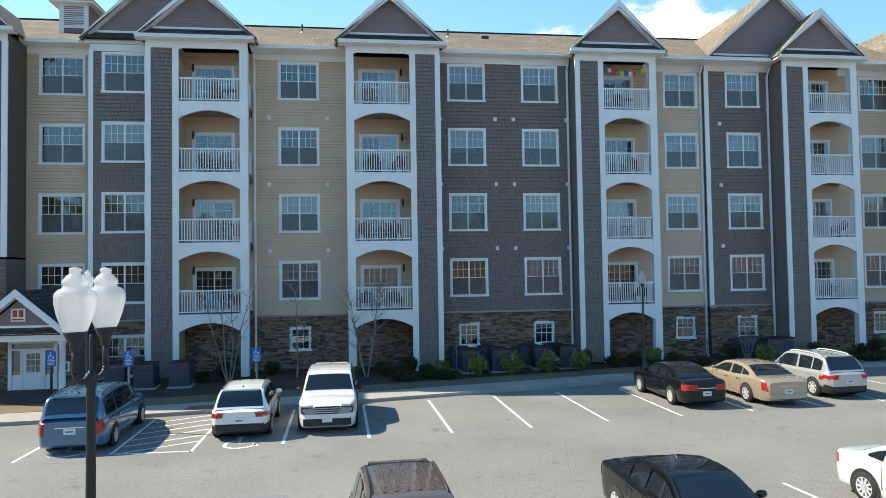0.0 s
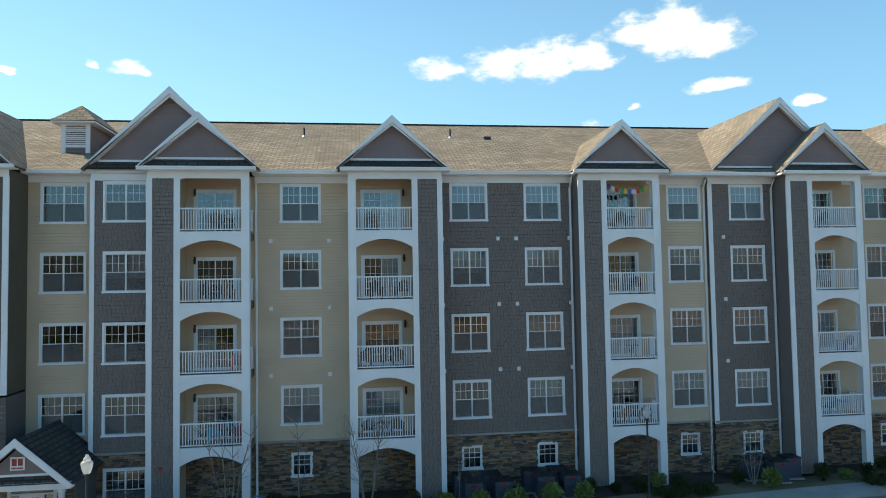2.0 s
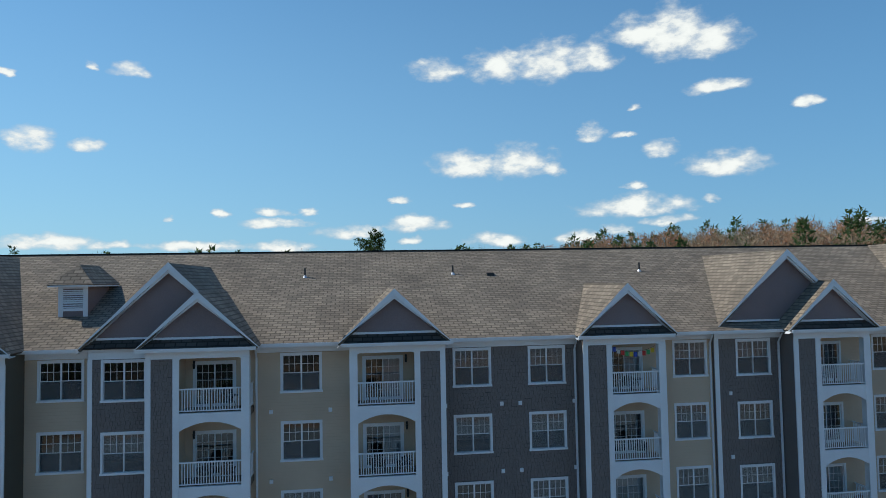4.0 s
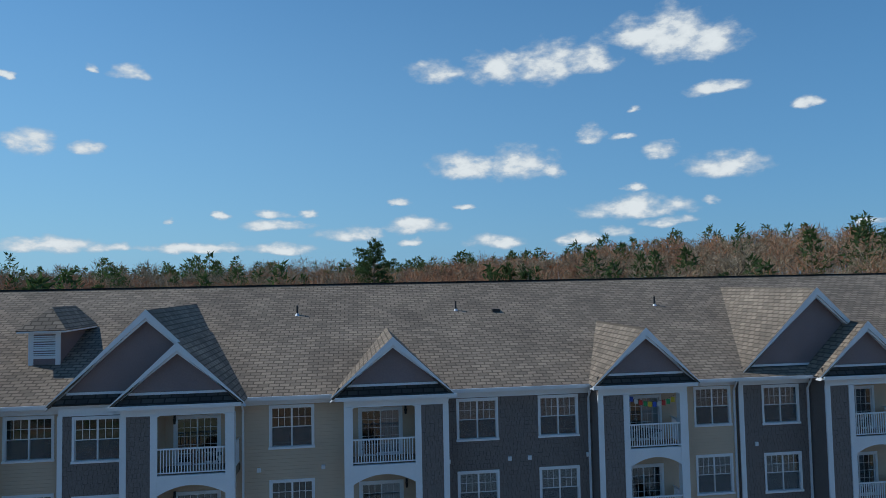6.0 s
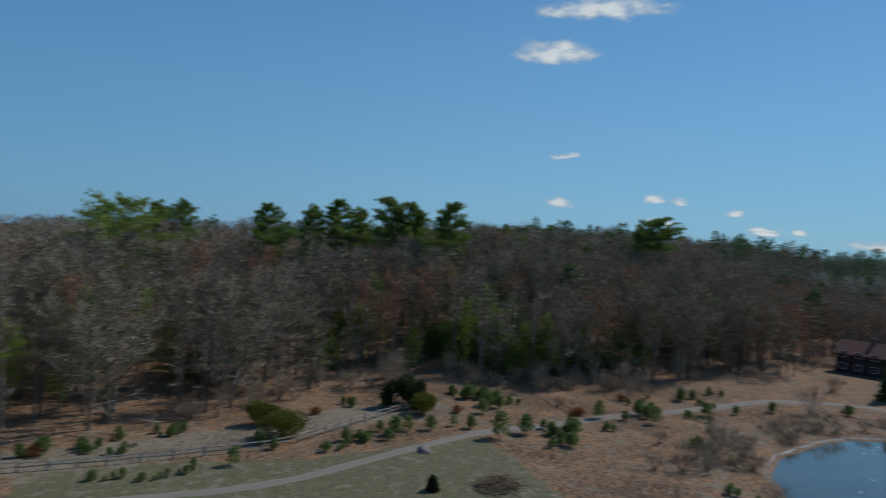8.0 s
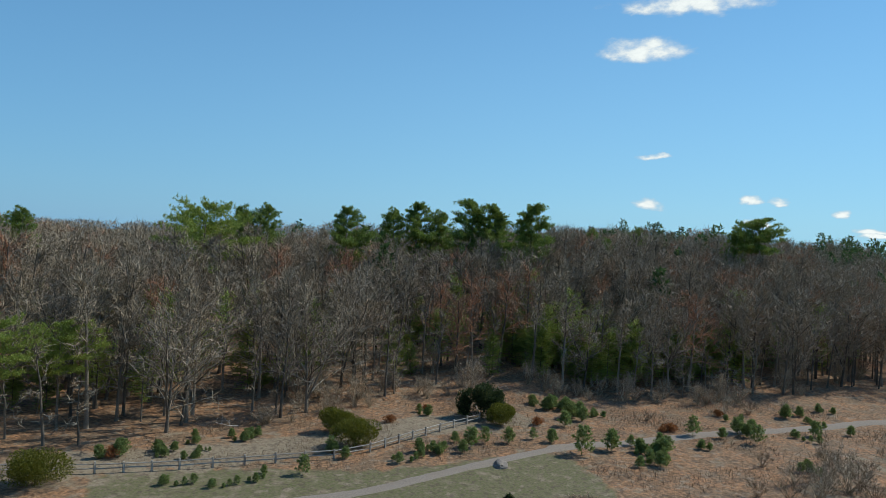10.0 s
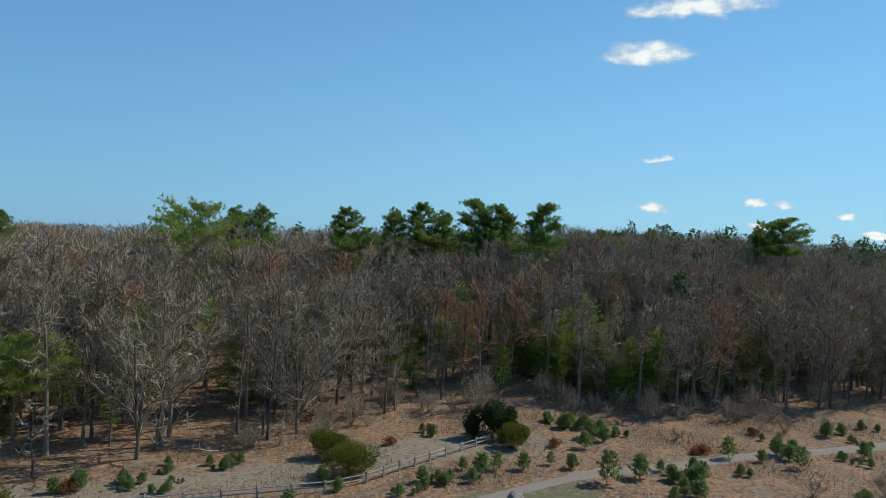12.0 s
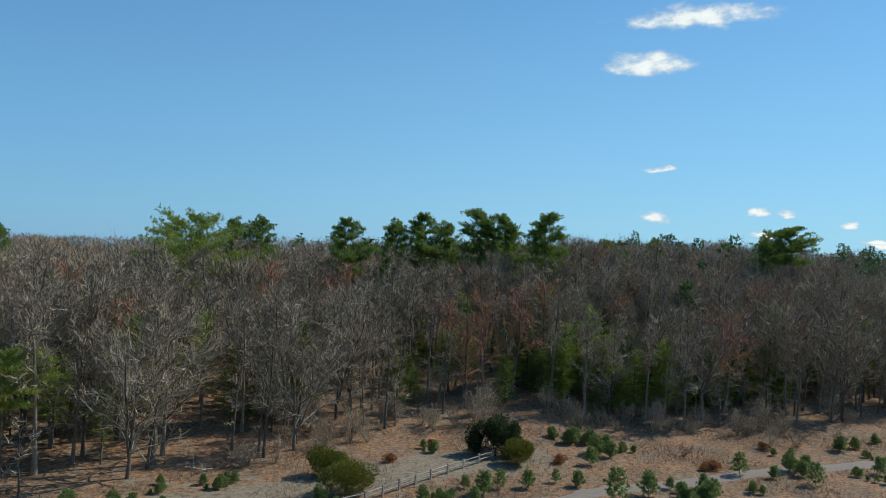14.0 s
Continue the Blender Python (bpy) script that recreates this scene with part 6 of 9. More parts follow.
def twig_bush_mesh(seed, h, w, m, n=24):
    """A leafless bush: a fan of thin stems that fork into twigs."""
    rng = np.random.default_rng(seed)
    st, tips = [], []
    for k in range(n):
        az, out = rng.uniform(0, 6.283), rng.uniform(0.15, 1)
        e = np.array([math.cos(az) * w * out, math.sin(az) * w * out, h * rng.uniform(0.6, 1.0) * (1.1 - 0.35 * out)])
        mid = e * 0.5 + rng.normal(0, 0.06 * w, 3)
        st += [((rng.normal(0, 0.15), rng.normal(0, 0.15), 0), mid, 0.022, 0.015), (mid, e, 0.015, 0.006)]
        for t in rng.uniform(0.3, 1, 16):
            tips.append(mid + (e - mid) * t)
    return mesh_from("bare_bush", *joined([limbs(st, 3), blades(rng, np.array(tips), h * 0.26, 0.028, 0.6)]), [m])


bushes = [twig_bush_mesh(350 + k, h, w, m) for k, (h, w, m) in enumerate(((2.6, 1.7, TWIG), (3.4, 2.0, TWIG), (2.0, 1.6, STRAW), (4.2, 2.3, RED_TWIG)))]


def bare_bush(x, y, s=1.0, which=None):
    plant(bushes[rn.randrange(3) if which is None else which], x, y, s, "bare_bush", "leafless grey-brown bush on the rough ground", "bush", "bare bushes")


for k in range(len(POND)):
    (x0, y0), (x1, y1) = POND[k], POND[(k + 1) % len(POND)]
    n = 4 if 7 < k < 18 else (2 if k < 8 else 1)
    for j in range(n):
        f = (j + rn.random()) / n
        x, y = x0 + (x1 - x0) * f, y0 + (y1 - y0) * f
        o = rn.uniform(1.04, 1.13)
        bare_bush(-90 + (x + 90) * o, -12 + (y + 12) * o, rn.uniform(0.6, 1.15), rn.choice((0, 0, 1, 2)))
for x, y, s in ((-79, -50, 1.1), (-81.5, -48, 1.2), (-77.5, -52.5, 0.9), (-84, -51, 1.0), (-88, -55, 0.9), (-94, -50, 1.1), (-58, -99.5, 0.9), (-62, -95.5, 0.8), (-108, -66, 1.1), (-112, -64, 1.2), (-116, -60, 1.0), (-96, -72, 0.8)):
    bare_bush(x, y, s)
for x, y, s in ((-131.8, 5.7, 1.5), (-132.4, 10.4, 1.6), (-134, 16.0, 1.5), (-128, 14, 1.3), (-91.5, 19.0, 1.5), (-88.8, 21.3, 1.6), (-85.0, 22.7, 1.7), (-79.2, 23.0, 1.8), (-77.1, 25.0, 1.7), (-94, 21, 1.3),
                (-86.2, -46.4, 1.5), (-88.6, -48.9, 1.4), (-84.5, -48.5, 1.2), (-112.2, -40.1, 1.3), (-121.2, -42.2, 1.4), (-145.8, -41.1, 1.6), (-123.4, -21.3, 1.3), (-130.1, -10.0, 1.4), (-136.9, -4.3, 1.5), (-127, -16, 1.2), (-133, 0, 1.4)):
    bare_bush(x, y, s, rn.choice((0, 1, 1, 2)))
# a mound of cut brush and a small spruce on the lawn
rng = np.random.default_rng(41)
seg = []
for k in range(420):
    a_, r_ = rng.uniform(0, 6.283), 2.6 * math.sqrt(rng.random())
    c_ = np.array([math.cos(a_) * r_, math.sin(a_) * r_ * 0.7, 0.9 * (1 - (r_ / 2.7) ** 2) * rng.uniform(0.2, 1)])
    d_ = rng.normal(0, 0.5, 3) * [1, 1, 0.35]
    seg.append((c_ - d_, c_ + d_, 0.03, 0.012))
ob = tagged(new("brush_pile", mesh_from("brush_pile", *limbs(seg, 3), [STRAW])), "low pile of dry brown twigs on the lawn", "brush pile", kind="stuff")
ob.location = (-61.3, -62.3, relief(-61.3, -62.3))
tree("small_spruce", fir_meshes(345, 1.9, 0.75, DARK_YEW), -56.2, -66.2, "knee-high conical dark spruce on the lawn", "spruce tree", "", 0.62, 0, 0.02)
# thicket between the pond and the building's end
for k in range(95):
    x, y = rn.uniform(-96, -44), rn.uniform(12, 48)
    if inside(x, y, POND) or inside(x, y, FIELD) or far_from(x, y, POND + POND[:1]) < 2:
        continue
    if rn.random() < 0.5:
        bare_bush(x, y, rn.uniform(0.9, 1.5), rn.choice((0, 1, 3)))
    else:
        p_ = rn.choice(thin + [bare[3]])
        tree("bare_tree" if p_ is bare[3] else "bare_sapling", p_, x, y, "leafless tree with reddish buds near the pond" if p_ is bare[3] else "leafless thin sapling in the pond thicket",
             "tree" if p_ is bare[3] else "sapling", "thicket by the pond", rn.uniform(0.6, 0.95), rn.uniform(0, 360))

# dry stems and litter over the rough ground
rng = np.random.default_rng(77)
cs = []
while len(cs) < 46000:
    x, y = rng.uniform(-125, -36), rng.uniform(-104, 8)
    if inside(x, y, LAWN) or inside(x, y, POND) or far_from(x, y, PATHWAY) < 1.4 or (x > -50 and y > -60):
        continue
    edge_y = -46 - (x + 180) * 0.6
    cl = noise.noise(Vector((x * 0.12, y * 0.12, 3)))
    if rng.random() > 0.35 + 1.6 * cl:
        continue
    cs.append((x, y, relief(x, y) - 0.02))
v, t = blades(rng, np.array(cs), 0.5, 0.045, 1.0)
tagged(new("dry_stems", mesh_from("dry_stems", v, t, [STRAW])), "dry tan weed stems standing over leaf litter", "dry weeds", kind="stuff")

# brushy stems round the far side of the pond
cs = []
while len(cs) < 15000:
    k = rng.integers(2, 19)
    (x0, y0), (x1, y1) = POND[k], POND[k + 1]
    f, o = rng.random(), 1.03 + 0.16 * rng.random() ** 1.3
    x, y = -90 + (x0 + (x1 - x0) * f + 90) * o, -12 + (y0 + (y1 - y0) * f + 12) * o
    if noise.noise(Vector((x * 0.16, y * 0.16, 8))) < (0.0 if k > 9 else 0.16) or inside(x, y, FIELD):
        continue
    cs.append((x, y, relief(x, y) + rng.uniform(0, 0.9)))
v, t = blades(rng, np.array(cs), 1.1, 0.055, 1.6)
tagged(new("shore_brush", mesh_from("shore_brush", v, t, [GREY_TWIG])), "dense leafless brush round the pond's banks", "brush", kind="stuff")

# split-rail fence
RAIL = mat("weathered_rail", (0.40, 0.35, 0.29), 0.9, 0.35, 2, 18, 0.5, each=0.25)
fence = thing("split_rail_fence", "weathered grey split-rail fence across the meadow", "fence")
FENCE = [(-22, -104), (-26.5, -101.2), (-34, -95.6), (-40.2, -92.2), (-48.1, -88.4), (-53.2, -85.7), (-57.3, -84.8), (-61.7, -85.0), (-66.1, -85.1), (-71.3, -85.3), (-76.4, -85.4)]
posts = []
for (x0, y0), (x1, y1) in zip(FENCE, FENCE[1:]):
    n = max(1, round(math.hypot(x1 - x0, y1 - y0) / 2.8))
    posts += [(x0 + (x1 - x0) * k / n, y0 + (y1 - y0) * k / n) for k in range(n)]
posts.append(FENCE[-1])
for x, y in posts:
    b = Build()
    z = relief(x, y)
    b.box(x - 0.075, x + 0.075, y - 0.075, y + 0.075, z - 0.2, z + 1.02 + rn.uniform(-0.05, 0.08))
    part("post", b, RAIL, fence)
for (x0, y0), (x1, y1) in zip(posts, posts[1:]):
    for h in (0.42, 0.82):
        b = Build()
        b.tube((x0, y0, relief(x0, y0) + h + rn.uniform(-0.05, 0.05)), (x1, y1, relief(x1, y1) + h + rn.uniform(-0.05, 0.05)), 0.065, 0.05, 5)
        part("rail", b, RAIL, fence)

# boulder
bm = bmesh.new()
bmesh.ops.create_icosphere(bm, subdivisions=3, radius=1)
for v in bm.verts:
    k = 1 + 0.28 * noise.noise(v.co * 1.3) + 0.08 * noise.noise(v.co * 4)
    v.co = Vector((v.co.x * 1.15 * k, v.co.y * 0.7 * k, max(-0.3, v.co.z * 0.55 * k)))
me = bpy.data.meshes.new("boulder")
bm.to_mesh(me)
bm.free()
me.materials.append(mat("granite", (0.27, 0.22, 0.175), 0.9, 0.4, 1.5, 12, 0.6))
tagged(new("boulder", me), "rough pale granite boulder on the lawn beside the path", "boulder").matrix_basis = pose(-64.6, -73.3, 0.1, 0, 0, 35)
b = Build()
b.box(-0.07, 0.07, -0.07, 0.07, -0.2, 1.7)
ob = tagged(part("marker_post", b, RAIL), "slim wooden marker post beside the path", "post")
ob.location = (-99.5, -59.3, relief(-99.5, -59.3))

# fallen white branches at the wood's edge
for k, (x, y) in enumerate(((-80.5, -89), (-56, -103), (-52, -101.5), (-88, -95))):
    r_ = np.random.default_rng(400 + k)
    p = np.array([0, 0, 0.15])
    br = thing("fallen_branch", "bleached fallen branch at the wood's edge", "branch", "fallen branches", at=pose(x, y, relief(x, y), 0, 0, rn.uniform(0, 360)))
    for j in range(5):
        q = p + np.array([r_.uniform(0.5, 1.0), r_.normal(0, 0.25), r_.uniform(-0.05, 0.5)])
        part("limb", mesh_from("limb", *limbs([(p, q, 0.09 - 0.014 * j, 0.076 - 0.014 * j)], 5), [RAIL]), RAIL, br)
        part("side_twig", mesh_from("side_twig", *limbs([(q, q + r_.normal(0, 0.5, 3) + [0, 0, 0.5], 0.03, 0.012)], 4), [RAIL]), RAIL, br)
        p = q

# pale flakes floating on the pond, and its stony rim
b = Build()
r_ = random.Random(4)
for k in range(420):
    x, y = r_.uniform(-118, -60), r_.uniform(-35, 15)
    if not inside(x, y, POND) or noise.noise(Vector((x * 0.07, y * 0.07, 1))) < -0.1:
        continue
    s = r_.uniform(0.08, 0.28)
    b.face([(x, y, -0.512), (x + s * 2, y + s * 0.4, -0.512), (x + s * 1.6, y + s, -0.512), (x + s * 0.2, y + s * 0.7, -0.512)])
tagged(part("floating_flakes", b, CURTAIN), "pale flakes of floating debris on the pond", "debris", kind="stuff")
b = Build()
ring = []
for k in range(len(POND)):
    (x0, y0), (x1, y1) = POND[k], POND[(k + 1) % len(POND)]
    for j in range(8):
        f = j / 8
        ring.append((x0 + (x1 - x0) * f, y0 + (y1 - y0) * f))
for (x0, y0), (x1, y1) in zip(ring, ring[1:] + ring[:1]):
    w = r_.uniform(0.004, 0.012) if not (-8 < y0 < 14 and x0 < -90) else r_.uniform(0.01, 0.022)
    g = lambda x, y, o: (-90 + (x + 90) * o, -12 + (y + 12) * o)
    b.face([(*g(x0, y0, 0.998), -0.50), (*g(x1, y1, 0.998), -0.50), (*g(x1, y1, 1 + w), -0.28), (*g(x0, y0, 1 + w), -0.28)])
tagged(part("shore_rim", b, mat("pale_silt", (0.45, 0.42, 0.37), 0.95, 0.5, 0.6, 6, 0.5)), "pale silt and stones along the pond's rim", "shore", kind="structure")

# country road past the field, with wires over it
b = Build()
for (x0, y0), (x1, y1) in zip(ROAD, ROAD[1:]):
    l_ = math.hypot(x1 - x0, y1 - y0)
    ox, oy = -(y1 - y0) / l_ * 2.6, (x1 - x0) / l_ * 2.6
    n = 6
    for k in range(n):
        a, c = k / n, (k + 1) / n
        p0, p1 = (x0 + (x1 - x0) * a, y0 + (y1 - y0) * a), (x0 + (x1 - x0) * c, y0 + (y1 - y0) * c)
        z0, z1 = relief(*p0) + 0.35, relief(*p1) + 0.35
        b.face([(p0[0] - ox, p0[1] - oy, z0), (p1[0] - ox, p1[1] - oy, z1), (p1[0] + ox, p1[1] + oy, z1), (p0[0] + ox, p0[1] + oy, z0)][::-1])
        b.face([(p0[0] + ox, p0[1] + oy, z0 - 1), (p1[0] + ox, p1[1] + oy, z1 - 1), (p1[0] + ox, p1[1] + oy, z1), (p0[0] + ox, p0[1] + oy, z0)])
        b.face([(p0[0] - ox, p0[1] - oy, z0 - 1), (p1[0] - ox, p1[1] - oy, z1 - 1), (p1[0] - ox, p1[1] - oy, z1), (p0[0] - ox, p0[1] - oy, z0)])
tagged(part("road", b, mat("pale_road", (0.42, 0.42, 0.42), 0.9, 0.2, 0.2, 10, 0.2)), "pale grey country road beyond the field", "road", kind="structure")
line = thing("power_line", "utility poles with sagging wires along the road", "power line")
POLES = [(-202, 20, 10.0), (-172, 44, 9.5), (-139, 72, 9.5), (-112, 100, 9.5)]
for x, y, h in POLES:
    b = Build()
    z = relief(x, y)
    b.tube((x, y, z - 0.3), (x, y, z + h), 0.15, 0.1, 8)
    b.box(x - 0.9, x + 0.9, y - 0.06, y + 0.06, z + h - 0.5, z + h - 0.36)
    part("pole", b, BARK, line)
for (x0, y0, h0), (x1, y1, h1) in zip(POLES, POLES[1:]):
    for off, drop in ((-0.8, 0.3), (0.8, 0.3), (0, 1.6)):
        b = Build()
        pts = []
        for k in range(9):
            f = k / 8
            z = (relief(x0, y0) + h0) * (1 - f) + (relief(x1, y1) + h1) * f - drop - 3.2 * f * (1 - f)
            pts.append((x0 + (x1 - x0) * f + off, y0 + (y1 - y0) * f, z))
        for p, q in zip(pts, pts[1:]):
            b.tube(p, q, 0.035, 0.035, 4, caps=False)
        part("wire", b, mat("wire_metal", (0.30, 0.30, 0.30), 0.6) if "wire_metal" not in bpy.data.materials else bpy.data.materials["wire_metal"], line)

# houses across the pond, and their row of spruces
BROWN_WALL = mat("dark_brown_boards", (0.05, 0.035, 0.028), 0.8, 0.2, 1, 10, 0.2)
RED_ROOF = mat("red_brown_roof", (0.15, 0.062, 0.046), 0.9, 0.2, 0.8, 12, 0.3)
GREY_ROOF = mat("slate_grey_roof", (0.20, 0.21, 0.24), 0.85, 0.15, 0.5, 10, 0.2)
GREY_WALL = mat("grey_house_paint", (0.35, 0.37, 0.42), 0.8, 0.15)
DARK_GLASS = mat("dark_house_glass", (0.02, 0.025, 0.03), 0.08, 0.1)


def house(x, y, rot, w, d, h, roof_h, wall, cover, label, windows=4, chimney=False):
    t = thing("house", label, "house", "houses beyond the pond", at=pose(x, y, relief(x, y) - 0.2, 0, 0, rot))
    b = Build()
    b.box(-w / 2, w / 2, -d / 2, d / 2, 0, h)
    for s in (-1, 1):
        b.face([(s * w / 2, -d / 2, h), (s * w / 2, d / 2, h), (s * w / 2, 0, h + roof_h)])
    part("wall", b, wall, t)
    b = Build()
    o = 0.5
    for s in (-1, 1):
        b.roof([(-w / 2 - o, s * (d / 2 + o), h - 0.15), (w / 2 + o, s * (d / 2 + o), h - 0.15), (w / 2 + o, 0, h + roof_h + 0.05), (-w / 2 - o, 0, h + roof_h + 0.05)], (1, 0, 0), (0, -s, roof_h / (d / 2)), 0, 0.2)
    roof_ = part("roof", b, cover, t)
    if chimney:
        b = Build()
        b.box(-0.4, 0.4, -0.4, 0.4, h, h + roof_h + 1.0)
        part("chimney", b, STONE, roof_)
    for k in range(windows):
        for zz in ((1.0,) if h < 4 else (1.0, 3.6)):
            for s in (-1, 1):
                b = Build()
                xx = -w / 2 + w * (k + 0.5) / windows
                y0 = s * (d / 2 + 0.02)
                b.box(xx - 0.6, xx + 0.6, min(y0, y0 + s * 0.04), max(y0, y0 + s * 0.04), zz, zz + 1.3)
                win = part("window", b, WHITE, t)
                g = Build()
                y1 = s * (d / 2 + 0.07)
                g.box(xx - 0.5, xx + 0.5, min(y1, y1 + s * 0.02), max(y1, y1 + s * 0.02), zz + 0.1, zz + 1.2)
                part("pane", g, DARK_GLASS, win)
    return t


house(-178, -36, 75, 12, 8, 4.4, 2.6, BROWN_WALL, RED_ROOF, "dark brown house with a red-brown roof behind spruces", 4, True)
house(-172, -28, 75, 7, 6, 2.8, 1.8, BROWN_WALL, RED_ROOF, "low brown outbuilding with a red-brown roof", 2)
house(-182, -16, 80, 8, 7, 4.6, 2.4, BROWN_WALL, RED_ROOF, "dark brown cottage with a red-brown roof and chimney", 3, True)
house(-246, -40, 60, 13, 10, 6.0, 4.5, GREY_WALL, GREY_ROOF, "tall grey house with a slate roof among bare trees", 4)
house(-270, 125, 118, 52, 18, 8.6, 4.6, GREY_WALL, GREY_ROOF, "long low building with a pale slate-grey roof", 8)
firs = [fir_meshes(500, 11, 3.4, FAR_NEEDLE), fir_meshes(501, 10, 3.2, FAR_NEEDLE)]
for k, (x, y, s) in enumerate(((-145, -32.5, 0.72), (-150, -24.8, 1.02), (-151.5, -23.0, 0.85), (-159, -14.6, 0.95), (-164, -6.2, 0.95), (-173, 2.9, 1.12), (-172, 9, 0.8), (-178, 14, 0.9))):
    tree("spruce", firs[k % 2], x, y, "narrow dark green spruce clothed to the ground", "spruce tree", "spruces beyond the pond", s, k * 50)
for x, y, h, w in ((-255, 62, 20, 1), (-228, 70, 17, 3), (-214, 96, 21, 3), (-92, 96, 19, 3), (-62, 95, 21, 2), (-52, 99, 20, 1), (24, 96, 23, 2), (29, 99, 21, 1), (-12, 104, 17, 3), (70, 96, 18, 3), (88, 60, 20, 2)):
    tree("white_pine", far_pines[w], x, y, "tall dark green pine standing over the far woods", "pine tree", "pines above the far woods", h / (29, 28, 30, 26)[w], h * 40)

# ---- parking lot ----
def stripe(b, x0, y0, x1, y1, w=0.1, z=0.005):
    d = Vector((x1 - x0, y1 - y0, 0)).normalized()
    o = Vector((-d.y, d.x, 0)) * w / 2
    p, q = Vector((x0, y0, z)), Vector((x1, y1, z))
    b.face([p - o, q - o, q + o, p + o])


for x0, y0, x1, y1 in ((-14.83, -14.87, -14.85, -9.9), (-12.3, -14.55, -12.4, -9.6), (-9.98, -14.6, -9.98, -9.3), (-7.33, -14.2, -7.45, -8.85), (-4.65, -14.0, -4.78, -8.5),
                       (-1.95, -13.85, -2.12, -8.1), (0.77, -13.6, 0.68, -7.8), (3.6, -13.2, 3.5, -7.5), (6.46, -12.95, 6.4, -7.25), (9.33, -12.65, 9.3, -7.0), (12.3, -12.4, 12.2, -6.9), (15.2, -12.1, 15.1, -6.6), (18.2, -11.9, 18.1, -6.4),
                       (5.23, -20.4, 5.6, -26), (2.4, -20.6, 2.6, -26), (-0.4, -20.8, -0.3, -26), (-3.1, -21, -3.0, -26.2), (-5.9, -21.2, -5.8, -26.4), (8.1, -20.2, 8.4, -26), (-8.7, -21.4, -8.6, -26.6)):
    b = Build()
    stripe(b, x0, y0, x1, y1)
    tagged(part("parking_line", b, PAINT), "worn white parking bay line on asphalt", "road marking", kind="structure")
b = Build()
stripe(b, -12.3, -14.5, -9.98, -14.55)
for k in range(6):
    y = -14.2 + k * 0.85
    stripe(b, -12.25, y - 0.3, -10.05, y + 0.85, 0.09)
tagged(part("hatched_marking", b, PAINT), "white diagonal hatching between accessible bays", "road marking", kind="structure")


def access_symbol(x, y):
    """The wheelchair sign in white paint: head, back, seat, leg and a wheel."""
    b = Build()
    for k in range(14):
        a0, a1 = math.radians(100 + k * 19), math.radians(100 + (k + 1) * 19)
        b.face([(x + math.cos(a) * r, y - 0.15 + math.sin(a) * r, 0.005) for a, r in ((a0, 0.42), (a0, 0.53), (a1, 0.53), (a1, 0.42))][::-1])
    stripe(b, x - 0.12, y + 0.6, x - 0.05, y, 0.12)
    stripe(b, x - 0.05, y, x + 0.4, y, 0.11)
    stripe(b, x + 0.38, y, x + 0.55, y - 0.45, 0.11)
    b.face([(x - 0.13 + 0.13 * math.cos(k * 0.785), y + 0.76 + 0.13 * math.sin(k * 0.785), 0.005) for k in range(8)])
    tagged(part("access_symbol", b, PAINT), "white painted wheelchair symbol on the asphalt", "road marking", kind="structure")


access_symbol(-13.7, -13.9)
access_symbol(-8.65, -13.85)
b = Build()
b.box(-11.6, -10.3, kerb_y(-11) + 0.2, kerb_y(-11) + 1.0, 0.05, 0.142)
tagged(part("tactile_pad", b, mat("brick_red_pad", (0.30, 0.10, 0.07), 0.9, 0.2, 2, 25, 0.6)), "brick-red tactile ramp pad in the footpath", "tactile paving", kind="structure")
for k in range(36):
    x = -26 + k * 1.9
    y0 = kerb_y(x)
    b = Build()
    b.box(x - 0.006, x + 0.006, y0 + 0.18, y0 + 1.75, 0.1, 0.1365)
    part("slab_joint", b, MORTAR, bpy.data.objects["pavement"])

# ---- cars ----
TYRE = mat("tyre_rubber", (0.018, 0.018, 0.018), 0.85, 0.2, 3, 30, 0.2)
ALLOY = mat("alloy_rim", (0.62, 0.63, 0.65), 0.35, 0.1, 3, 30, 0.0, metal=0.35)
CAR_GLASS = mat("tinted_car_glass", (0.012, 0.016, 0.018), 0.03, 0.1, 1, 5, 0.0, spec=0.9)
BLACK_TRIM = mat("black_plastic", (0.02, 0.02, 0.021), 0.55, 0.15, 3, 30, 0.1)
TAIL = mat("red_lamp_glass", (0.42, 0.015, 0.012), 0.12, 0.2, 6, 40, 0.0, coat=0.6)
CLEAR_LAMP = mat("clear_lamp_glass", (0.26, 0.28, 0.30), 0.12, 0.2, 6, 40, 0.0, coat=0.8)
PLATE = mat("plate_white", (0.72, 0.72, 0.70), 0.5, 0.05)
PLATE_MARK = mat("plate_mark", (0.10, 0.12, 0.25), 0.6)
CHROME = mat("chrome", (0.75, 0.75, 0.76), 0.12, 0.05, 3, 30, 0, metal=1.0)


def paint(name, col, metal=0.3):
    m = mat(name, col, 0.22, 0.05, 0.8, 60, 0.0, metal=metal, coat=1.0)
    m.node_tree.nodes["Principled BSDF"].inputs["Coat Roughness"].default_value = 0.02
    if max(col) < 0.05:
        m.node_tree.nodes["Principled BSDF"].inputs["Specular IOR Level"].default_value = 0.1
        m.node_tree.nodes["Principled BSDF"].inputs["Coat Weight"].default_value = 0.8
    return m


